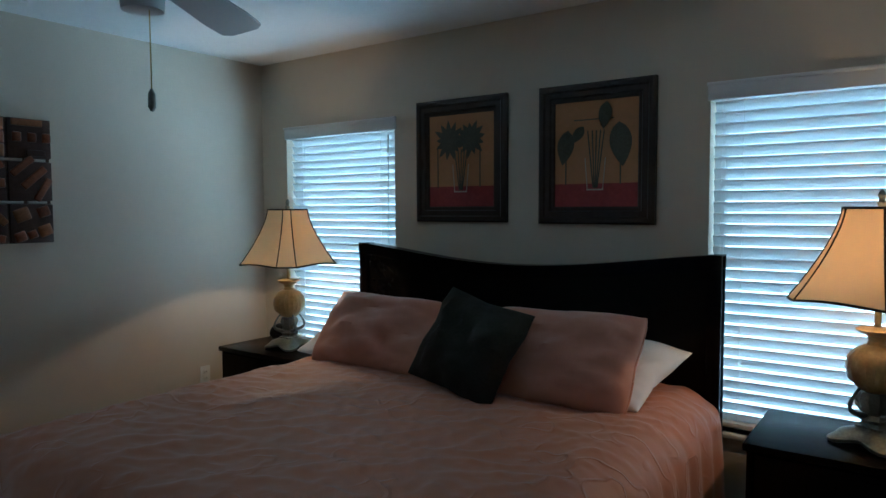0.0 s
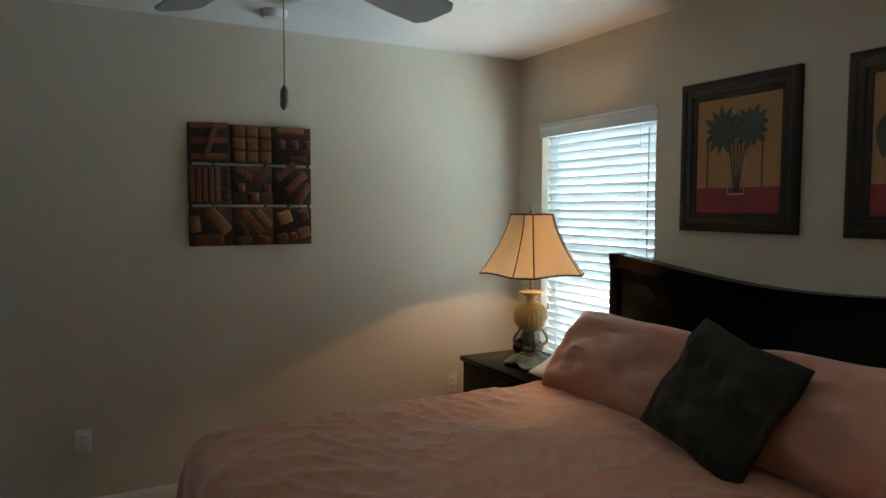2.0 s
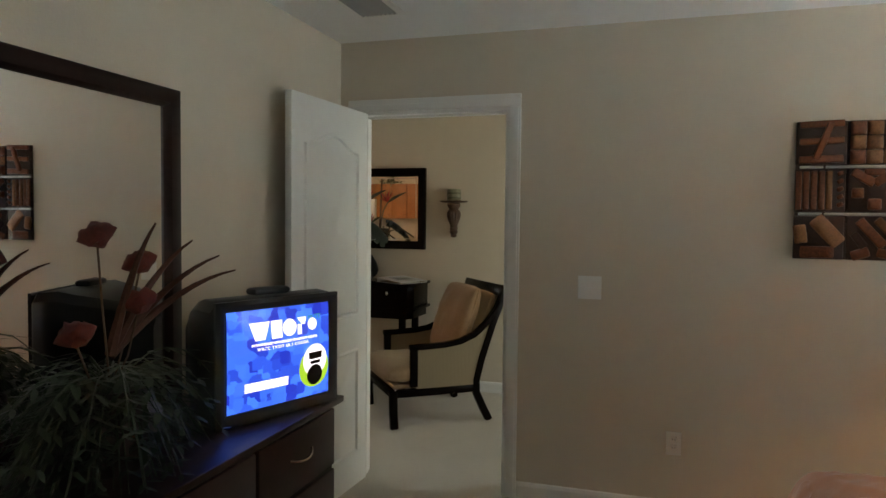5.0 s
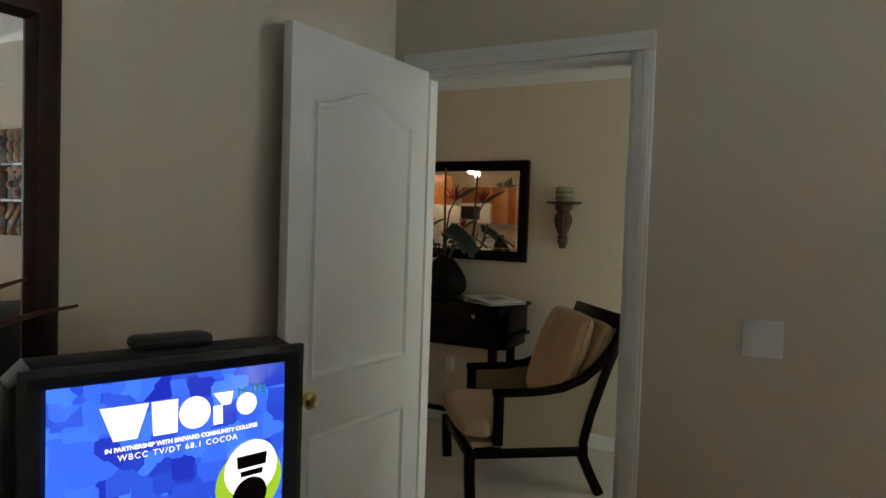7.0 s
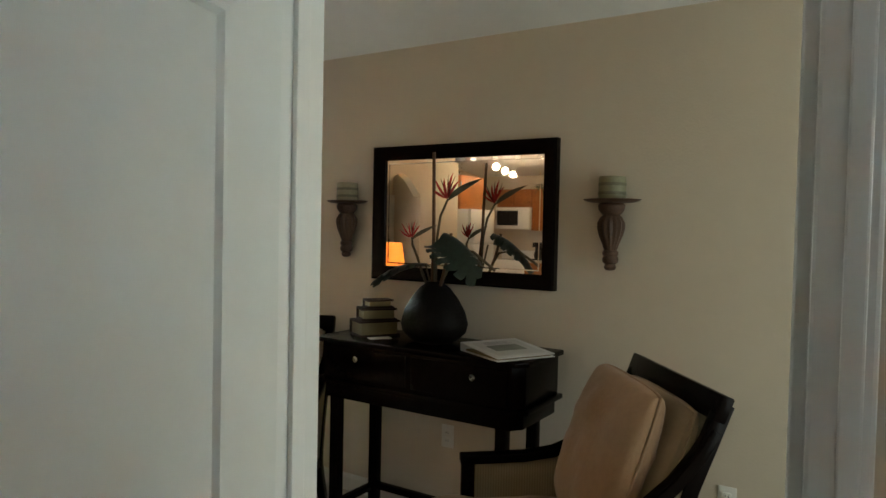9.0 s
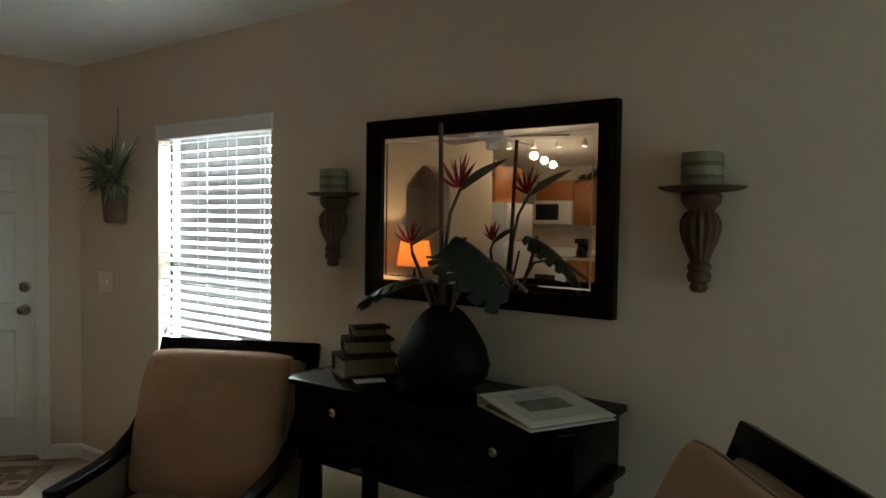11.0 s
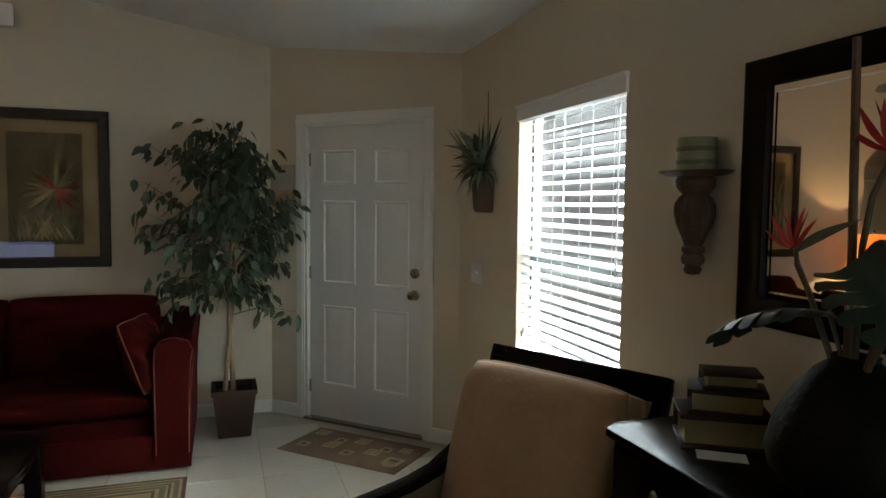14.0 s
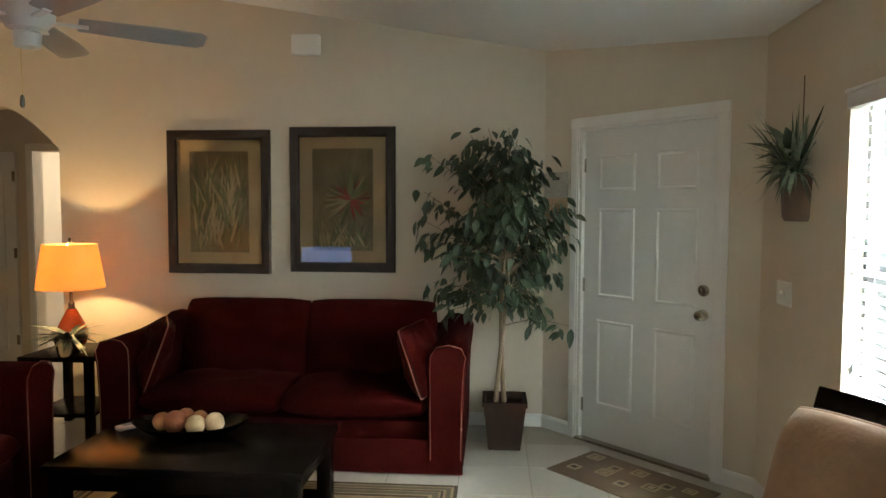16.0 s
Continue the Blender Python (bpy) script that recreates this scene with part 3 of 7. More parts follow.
window("window_bed_west", 0.925, 0.49, 1.985, pose(-2.375, NY, 0, 0, 0, 180), 58, "white-framed bedroom window behind a lowered blind")
window("window_bed_east", 0.925, 0.49, 1.985, pose(0.31, NY, 0, 0, 0, 180), 58, "white-framed bedroom window behind a lowered blind")
window("window_front", 0.92, 0.50, 1.985, pose(WX, -3.155, 0, 0, 0, -90), -17, "white-framed living room window behind an open-slatted blind", depth=0.125)
# ---- bedroom things ----
def drape(w, l, top, drop, n=60, seed=1.0):
    """A bedspread over a mattress: flat on top with soft folds, rounded over the sides and the foot, open at the head (y = l)."""
    bm = bmesh.new()
    hw = w / 2
    half = hw + drop
    rows, cols = n, n
    def bend(s, edge):
        """Distance s out from the middle -> place across and height below the top."""
        r = 0.17
        if s <= edge - r:
            return s, 0.0
        a = (s - (edge - r)) / r
        if a <= math.pi / 2:
            return edge - r + r * math.sin(a), r * (1 - math.cos(a))
        rest = s - (edge - r) - r * math.pi / 2
        return edge + 0.05 * rest, r + rest
    grid = []
    for j in range(rows + 1):
        v = j / rows * (l + drop)          # from head (0) to the hem at the foot
        line = []
        for i in range(cols + 1):
            u = (2 * i / cols - 1) * half
            x, dz1 = bend(abs(u), hw)
            y, dz2 = bend(v, l)
            x = math.copysign(x, u)
            dz = min(math.hypot(dz1, dz2), drop + 0.04)
            f = noise.noise((x * 3.1 + seed, v * 2.2, 1.0)) * 0.012 + noise.noise((x * 9 + seed, v * 5, 2.0)) * 0.006
            c = abs(noise.noise((x * 4 + v * 7 + seed, v * 3 - x * 2, 4.0)))
            f += 0.009 * max(0.0, 0.15 - c) / 0.15
            c2 = abs(noise.noise((x * 11 - v * 6 + seed, v * 9 + x * 5, 7.0)))
            f += 0.007 * max(0.0, 0.12 - c2) / 0.12
            c3 = abs(noise.noise((x * 6 + v * 17 + seed, v * 5 - x * 21, 9.0)))
            f += 0.0035 * max(0.0, 0.10 - c3) / 0.10
            wav = 0.018 * math.sin(v * 21 + 3 * noise.noise((v, 1, seed))) * min(1, dz1 / 0.25) * (1 if dz1 > dz2 else 0)
            wav2 = 0.018 * math.sin(u * 21) * min(1, dz2 / 0.25) * (1 if dz2 >= dz1 else 0)
            line.append(bm.verts.new((x + math.copysign(wav, u), -y - wav2, top - dz + f)))
        grid.append(line)
    for a, b in zip(grid, grid[1:]):
        for i in range(cols):
            bm.faces.new((a[i], a[i + 1], b[i + 1], b[i]))
    bmesh.ops.recalc_face_normals(bm, faces=bm.faces[:])
    return bm


BEDX = -1.52
bed = root("bed", pose(BEDX, 2.88, 0), "king bed with a dark espresso headboard standing between the windows", "bed")
hw = 1.0
curve = [(hw - 2 * hw * i / 20, 1.262 - 0.085 * math.sin(math.pi * i / 20) ** 1.3) for i in range(21)]
part("headboard", move(prism([(-hw, 0.0), (hw, 0.0)] + curve, 0.05, 0.004), pose(0, 0.0, 0)), ESPRESSO, bed, "curved espresso headboard panel")
for x in (-hw, hw - 0.06):
    part("post", box(x, -0.012, 0.0, x + 0.06, 0.06, 1.268, 0.006), ESPRESSO, bed)
bmc = bmesh.new()
prev = None
for x, z in curve:
    ring = [bmc.verts.new((x, y, z + dz)) for y, dz in ((-0.016, -0.055), (-0.016, 0.006), (0.062, 0.006), (0.062, -0.055))]
    if prev:
        for i in range(4):
            bmc.faces.new((prev[i], prev[(i + 1) % 4], ring[(i + 1) % 4], ring[i]))
    else:
        bmc.faces.new(ring)
    prev = ring
bmc.faces.new(prev[::-1])
bmesh.ops.recalc_face_normals(bmc, faces=bmc.faces[:])
part("top_rail", bmc, ESPRESSO, bed)
for x in (-0.98, 0.94):
    part("side_rail", box(x, -2.02, 0.16, x + 0.04, 0, 0.34, 0.006), ESPRESSO, bed)
part("foot_rail", box(-0.98, -2.06, 0.16, 0.98, -2.02, 0.34, 0.006), ESPRESSO, bed)
for x in (-0.94, 0.86):
    part("leg", box(x, -2.0, 0.0, x + 0.08, -1.92, 0.17, 0.006), ESPRESSO, bed)
part("box_spring", box(-0.92, -1.95, 0.17, 0.92, -0.02, 0.40, 0.03), LINEN, bed)
part("mattress", box(-0.90, -1.90, 0.40, 0.90, -0.02, 0.640, 0.06, 3), LINEN, bed)
spread = thing("bedspread", drape(2.03, 2.03, 0.700, 0.52, 150), PEACH, "rumpled peach satin bedspread draped over the mattress", "bedspread", m=pose(BEDX, 2.86, 0))
spread.modifiers.new("soft", "SUBSURF").levels = 1
spread.modifiers["soft"].render_levels = 1


def pillow(name, w, d, h, m, material, label, group="", seed=0, pinch=0.04, piping=None, round_=0.05):
    ob = root(name, m, label, "pillow", group)
    part("cover", cushion(w, d, h, seed=seed, wrinkle=0.040, n=34, pinch=pinch, round_=round_), material, ob)
    if piping:
        pts = []
        for k in range(49):
            a = k / 48 * 4
            s, f = int(a) % 4, a - int(a)
            u, v = ((-1 + 2 * f, -1), (1, -1 + 2 * f), (1 - 2 * f, 1), (-1, 1 - 2 * f))[s]
            ku, kv = 1 - round_ * v ** 4, 1 - round_ * u ** 4
            q = 1 - pinch * (1 - abs(u * v)) * max(abs(u), abs(v)) ** 3
            pts.append((u * w / 2 * q * ku, v * d / 2 * q * kv, 0))
        part("piping", tube(pts, 0.0045, 6), piping, ob, "corded edge")
    return ob


# pillows lean on the headboard; the tilt turns the flat cushion up
pillow("pillow_white", 0.70, 0.48, 0.17, pose(-2.17, 2.62, 0.790, 16, 0, 4), LINEN, "white sleeping pillow lying on the bed", "white pillows", 3, pinch=0.10, round_=0.0)
pillow("pillow_white", 0.74, 0.48, 0.17, pose(-1.02, 2.65, 0.805, 18, 3, -8), LINEN, "white sleeping pillow lying on the bed", "white pillows", 5, pinch=0.12, round_=0.0)
pillow("pillow_sham", 0.74, 0.43, 0.23, pose(-2.03, 2.50, 0.840, 52, 2, 4), PEACHP, "plump peach satin pillow sham leaning on the headboard", "peach shams", 8, pinch=0.06, piping=PEACH, round_=0.045)
pillow("pillow_sham", 0.76, 0.43, 0.23, pose(-1.085, 2.455, 0.850, 54, -2, -3), PEACHP, "plump peach satin pillow sham leaning on the headboard", "peach shams", 11, pinch=0.05, piping=PEACH, round_=0.045)
pillow("throw_pillow", 0.48, 0.43, 0.15, pose(-1.385, 2.300, 0.890, 60, 0, -6) @ pose(0, 0, 0, 0, 0, -11), DGREEN, "dark olive square throw pillow leaning on the shams", "", 14, pinch=0.09, round_=0.0)


def nightstand(m, w, label):
    ns = root("nightstand", m, label, "nightstand", "nightstands beside the bed")
    d, h = 0.48, 0.655
    part("tabletop", box(-w / 2, -d / 2 - 0.012, h - 0.028, w / 2, d / 2, h, 0.006), ESPRESSO, ns)
    for x in (-w / 2 + 0.012, w / 2 - 0.034):
        part("side_panel", box(x, -d / 2 + 0.005, 0.05, x + 0.022, d / 2 - 0.005, h - 0.028, 0.003), ESPRESSO, ns)
    part("back_panel", box(-w / 2 + 0.034, d / 2 - 0.02, 0.05, w / 2 - 0.034, d / 2 - 0.008, h - 0.028), ESPRESSO, ns)
    part("bottom_panel", box(-w / 2 + 0.034, -d / 2 + 0.02, 0.06, w / 2 - 0.034, d / 2 - 0.02, 0.085), ESPRESSO, ns)
    for k in range(2):
        z0 = 0.095 + k * 0.27
        dr = part("drawer", box(-w / 2 + 0.038, -d / 2 - 0.004, z0, w / 2 - 0.038, -d / 2 + 0.30, z0 + 0.255, 0.005), ESPRESSO, ns)
        part("drawer_knob", move(lathe([(0.004, 0), (0.005, 0.012), (0.013, 0.02), (0.013, 0.026), (0.002, 0.03)], 14), pose(0, -d / 2 - 0.004, z0 + 0.13, 90)), NICKEL, dr, "small nickel knob")
    for x in (-w / 2 + 0.012, w / 2 - 0.052):
        for y in (-d / 2 + 0.01, d / 2 - 0.05):
            part("leg", box(x, y, 0.0, x + 0.04, y + 0.04, 0.05, 0.003), ESPRESSO, ns)
    return ns


nightstand(pose(-2.905, 2.66, 0), 0.65, "dark espresso nightstand with two drawers between bed and wall")
nightstand(pose(-0.02, 2.67, 0), 0.64, "dark espresso nightstand with two drawers below a window")


def bell_shade(r0, r1, h, flare=0.45):
    """Square-cut bell shade: four wide panels parted by narrow strips, open at both ends; z from 0 (wide) up to h."""
    bm = bmesh.new()
    n = 48
    rings = []
    for k in range(11):
        u = k / 10
        r = r1 + (r0 - r1) * (1 - u) ** (1 + flare)
        ring = []
        for i in range(n):
            a = 2 * math.pi * (i - 1.5) / n
            c = max(0.0, (i % 12 - 3) / 9.0)
            bow = math.sin(math.pi * c)
            ring.append((r * (1 - 0.075 * bow) * math.cos(a), r * (1 - 0.075 * bow) * math.sin(a), u * h + 0.012 * bow * (1 - u) ** 4))
        rings.append(ring)
    out = [[bm.verts.new(p) for p in ring] for ring in rings]
    inn = [[bm.verts.new((x * 0.988, y * 0.988, z)) for x, y, z in ring] for ring in rings]
    for side in (out, inn):
        for a, b in zip(side, side[1:]):
            for i in range(n):
                f = (a[i], a[(i + 1) % n], b[(i + 1) % n], b[i])
                bm.faces.new(f if side is out else f[::-1])
    for k in (0, -1):
        for i in range(n):
            bm.faces.new((out[k][i], inn[k][i], inn[k][(i + 1) % n], out[k][(i + 1) % n]))
    bmesh.ops.recalc_face_normals(bm, faces=bm.faces[:])
    return bm, rings


def urn_lamp(m, label):
    lamp = root("table_lamp", m, label, "lamp", "bedside lamps")
    # footed square base with scalloped sides
    bm = bmesh.new()
    rows = []
    for z, r in ((0.0, 0.112), (0.012, 0.118), (0.022, 0.105), (0.045, 0.085), (0.058, 0.05), (0.066, 0.048)):
        rows.append([bm.verts.new((r * (1 + 0.22 * math.cos(4 * a)) * math.cos(a), r * (1 + 0.22 * math.cos(4 * a)) * math.sin(a), z + (0.016 * (1 - math.cos(4 * a)) / 2 if z < 0.02 else 0))) for a in [2 * math.pi * i / 40 + math.pi / 4 * 0 for i in range(40)]])
    for a, b in zip(rows, rows[1:]):
        for i in range(40):
            bm.faces.new((a[i], a[(i + 1) % 40], b[(i + 1) % 40], b[i]))
    bm.faces.new(rows[-1])
    part("base", bm, PEWTER, lamp, "antique pewter footed base")
    part("stem", lathe([(0.045, 0.064), (0.036, 0.075), (0.05, 0.09), (0.034, 0.105), (0.040, 0.13), (0.05, 0.155), (0.042, 0.178), (0.03, 0.185)], 20, ribs=10, rib_depth=0.08), PEWTER, lamp, "cast leaf stem")
    for k in range(4):
        a = math.pi / 2 * k + 0.4
        pts = [(0.035 + 0.05 * math.sin(u * 3.0) + 0.012 * u, 0, 0.10 + 0.10 * u - 0.02 * math.sin(u * 3.1)) for u in [i / 8 for i in range(9)]]
        part("leaf_scroll", move(tube(pts, 0.011, 7, 0.45), pose(0, 0, 0, 0, 0, math.degrees(a))), PEWTER, lamp, "curled pewter leaf")
    part("urn", lathe([(0.026, 0.178), (0.05, 0.19), (0.083, 0.222), (0.092, 0.262), (0.086, 0.298), (0.062, 0.328), (0.035, 0.342)], 64, ribs=22, rib_depth=0.022, rib_range=(0.19, 0.33)), GOLD, lamp, "ribbed antique gold urn")
    part("neck", lathe([(0.032, 0.340), (0.026, 0.355), (0.032, 0.372), (0.058, 0.385), (0.066, 0.394), (0.05, 0.40), (0.016, 0.404)], 24), GOLD, lamp, "flared collar")
    part("rod", lathe([(0.011, 0.402), (0.011, 0.56)], 12), GOLD, lamp)
    part("harp", tube([(0.0, 0, 0.56), (0.05, 0, 0.62), (0.055, 0, 0.70), (0.035, 0, 0.78), (0, 0, 0.803), (-0.035, 0, 0.78), (-0.055, 0, 0.70), (-0.05, 0, 0.62), (0, 0, 0.56)], 0.0022, 6), BRASS, lamp)
    part("light_bulb", move(lathe([(0.010, 0), (0.013, 0.015), (0.020, 0.032), (0.018, 0.045), (0.008, 0.052), (0.001, 0.053)], 16), pose(0, 0, 0.53)), thin("frosted_bulb", (0.95, 0.93, 0.88), 0.9), lamp)
    bm, rings = bell_shade(0.272, 0.112, 0.315)
    sh = part("shade", move(bm, pose(0, 0, 0.49)), PARCH, lamp, "parchment bell shade with dark ribs")
    for k in sorted([12 * q for q in range(4)] + [12 * q + 3 for q in range(4)]):
        pts = [(x * 1.004, y * 1.004, z + 0.49) for x, y, z in [ring[k] for ring in rings]]
        part("rib", tube(pts, 0.0035, 6), CAGE, sh)
    for ring in (rings[0], rings[-1]):
        part("trim", tube([(x * 1.003, y * 1.003, z + 0.49) for x, y, z in ring + ring[:1]], 0.0045, 6), CAGE, sh)
    part("finial", move(lathe([(0.004, 0), (0.012, 0.008), (0.014, 0.02), (0.008, 0.03), (0.010, 0.036), (0.013, 0.044), (0.008, 0.056), (0.001, 0.066)], 14), pose(0, 0, 0.803)), PEWTER, lamp)
    return lamp


urn_lamp(pose(-2.855, 2.63, 0.655, 0, 0, -44), "ornate ribbed gold urn lamp with a parchment bell shade, lit")
urn_lamp(pose(0.03, 2.66, 0.655, 0, 0, -72), "ornate ribbed gold urn lamp with a parchment bell shade, lit")
# small clock at the back of the nightstand
clock = root("alarm_clock", pose(-3.03, 2.74, 0.655, 0, 0, 25), "small black alarm clock on the nightstand", "clock")
part("case", move(cushion(0.15, 0.11, 0.115, soft=0.35, wrinkle=0.0), pose(0, 0, 0.055)), BLACKP, clock)
part("dial", box(-0.05, -0.056, 0.03, 0.05, -0.05, 0.08, 0.004), DARKSLOT, clock)


def frame_ring(w, h, prof):
    """Mitred picture frame: prof is (inset from the outer edge, height off the wall). Stands in x, z with the front towards -y."""
    bm = bmesh.new()
    loops = []
    for g, y in prof:
        loops.append([bm.verts.new(p) for p in ((-w / 2 + g, -y, -h / 2 + g), (w / 2 - g, -y, -h / 2 + g), (w / 2 - g, -y, h / 2 - g), (-w / 2 + g, -y, h / 2 - g))])
    for a, b in zip(loops, loops[1:]):
        for i in range(4):
            bm.faces.new((a[i], a[(i + 1) % 4], b[(i + 1) % 4], b[i]))
    bmesh.ops.recalc_face_normals(bm, faces=bm.faces[:])
    return bm


def leaf_blade(l, w, n=8, droop=0.0, fold=0.15):
    """A single pointed leaf along +x from the origin, thin, folded along its rib."""
    bm = bmesh.new()
    mid, le, ri = [], [], []
    for i in range(n + 1):
        u = i / n
        ww = w / 2 * math.sin(math.pi * min(1, u ** 0.8)) ** 0.9
        z = -droop * u * u
        mid.append(bm.verts.new((u * l, 0, z)))
        le.append(bm.verts.new((u * l, ww, z + fold * ww)))
        ri.append(bm.verts.new((u * l, -ww, z + fold * ww)))
    for i in range(n):
        bm.faces.new((mid[i], mid[i + 1], le[i + 1], le[i]))
        bm.faces.new((mid[i], ri[i], ri[i + 1], mid[i + 1]))
    return bm


def flat_poly(pts, y):
    bm = bmesh.new()
    bm.faces.new([bm.verts.new((x, y, z)) for x, z in pts])
    return bm


FRAME_PROF = [(0, 0), (0, 0.022), (0.012, 0.032), (0.028, 0.032), (0.036, 0.022), (0.060, 0.026), (0.066, 0.016), (0.080, 0.014), (0.084, 0.008)]
OCHRE = mat("ochre_canvas", (0.42, 0.22, 0.09), 0.8, spread=0.2, scale=10, colour2=(0.34, 0.16, 0.07))
CRIMSON = mat("crimson_canvas", (0.22, 0.035, 0.035), 0.8, spread=0.2, scale=12)
INKG = mat("ink_green_paint", (0.075, 0.078, 0.055), 0.8, spread=0.3, scale=30)
PALEP = mat("pale_glass_paint", (0.40, 0.34, 0.26), 0.8, spread=0.2, scale=30)


def vase_painting(m, w, h, kind, label):
    pic = root("framed_picture", m, label, "picture", "pictures over the headboard")
    part("frame", frame_ring(w, h, FRAME_PROF), BRONZE, pic, "wide dark bronze frame")
    iw, ih = w - 0.168, h - 0.168
    can = part("canvas", box(-iw / 2, -0.008, -ih / 2, iw / 2, -0.002, ih / 2), OCHRE, pic, "painting of leaves in a glass vase", smooth=False)
    part("painted_table", box(-iw / 2, -0.0095, -ih / 2, iw / 2, -0.0082, -ih / 2 + 0.22 * ih), CRIMSON, can, smooth=False)
    # glass vase
    for x0, x1 in ((-0.052, -0.064), (0.052, 0.064)):
        part("painted_vase_edge", tube([(x1 * 0.8, -0.0095, -0.02), (x0 * 0.75, -0.0095, -0.33 * ih)], 0.0025, 5), PALEP, can)
    part("painted_vase_base", box(-0.042, -0.0115, -0.345 * ih, 0.042, -0.0096, -0.33 * ih), PALEP, can, smooth=False)
    for x in (-0.03, -0.012, 0.004, 0.02, 0.034):
        part("painted_stem", tube([(x * 0.3, -0.0095, -0.32 * ih), (x * 1.3, -0.0095, 0.22 * ih if kind else 0.12 * ih)], 0.003, 5), INKG, can)
    part("painted_band", box(-0.26 * iw, -0.0115, 0.32 * ih, 0.22 * iw, -0.0096, 0.33 * ih), INKG, can, smooth=False)
    for x in (-0.36 * iw, 0.30 * iw):
        part("painted_line", box(x - 0.003, -0.0115, -0.29 * ih, x + 0.003, -0.0096, 0.15 * ih), INKG, can, smooth=False)
    rnd = random.Random(kind + 5)
    if kind == 0:
        for cx, cz in ((-0.17 * iw, 0.22 * ih), (0.16 * iw, 0.23 * ih)):
            for k in range(13):
                a = 2 * math.pi * k / 13 + 0.2
                r = rnd.uniform(0.085, 0.115)
                bm = leaf_blade(r, 0.035, 6, 0, 0)
                part("painted_leaf", move(bm, pose(cx, -0.0125 - 0.0002 * k, cz) @ pose(0, 0, 0, 90, 0, 0) @ pose(0, 0, 0, 0, 0, math.degrees(a))), INKG, can, smooth=False)
    else:
        for cx, cz, r, tilt in ((-0.36 * iw, 0.10 * ih, 0.17, -100), (0.30 * iw, 0.12 * ih, 0.21, -84), (0.12 * iw, 0.38 * ih, 0.13, -97), (-0.20 * iw, 0.20 * ih, 0.10, -130)):
            bm = leaf_blade(r, r * 0.52, 10, 0, 0)
            a = radians(tilt)
            part("painted_leaf", move(bm, pose(cx - 0.4 * r * math.cos(a), -0.0125, cz - 0.4 * r * math.sin(a)) @ pose(0, 0, 0, 90, 0, 0) @ pose(0, 0, 0, 0, 0, tilt)), INKG, can, smooth=False)
    return pic


vase_painting(pose(-1.906, NY - 0.001, 1.722, 0, 0, 0), 0.585, 0.665, 0, "dark-framed painting of palm leaves in a vase on the wall")
vase_painting(pose(-1.135, NY - 0.001, 1.720, 0, 0, 0), 0.585, 0.67, 1, "dark-framed painting of broad leaves in a vase on the wall")

# nine carved wood tiles over the carpeted floor, on the party wall: front towards +x
COPPER = mat("burnished_copper_relief", (0.14, 0.045, 0.018), 0.32, metal=0.35, spread=0.5, scale=22, bump=0.3, bump_scale=40)
DARKTILE = mat("dark_burnt_wood", (0.034, 0.015, 0.009), 0.4, metal=0.2, spread=0.5, scale=20, bump=0.4, bump_scale=40)
STRAW = mat("pale_burnished_relief", (0.20, 0.085, 0.032), 0.35, metal=0.3, spread=0.4, scale=25)
PALESTRIP = mat("grey_reflective_gap", (0.42, 0.42, 0.40), 0.3, metal=0.6)
art = root("wall_art", pose(BX + 0.001, 1.324, 1.607, 0, 0, 90), "square wall panel of nine carved copper-brown tiles", "wall art")
part("backing", box(-0.31, -0.010, -0.31, 0.31, 0, 0.31), DARKTILE, art)
for z in (-0.106, 0.106):
    for x0, x1 in ((-0.295, -0.20), (-0.19, 0.06), (0.075, 0.18), (0.20, 0.29)):
        part("metal_strip", box(x0, -0.020, z - 0.006, x1, -0.008, z + 0.006, 0.002), PALESTRIP, art, "pale metal strip")
rnd = random.Random(3)
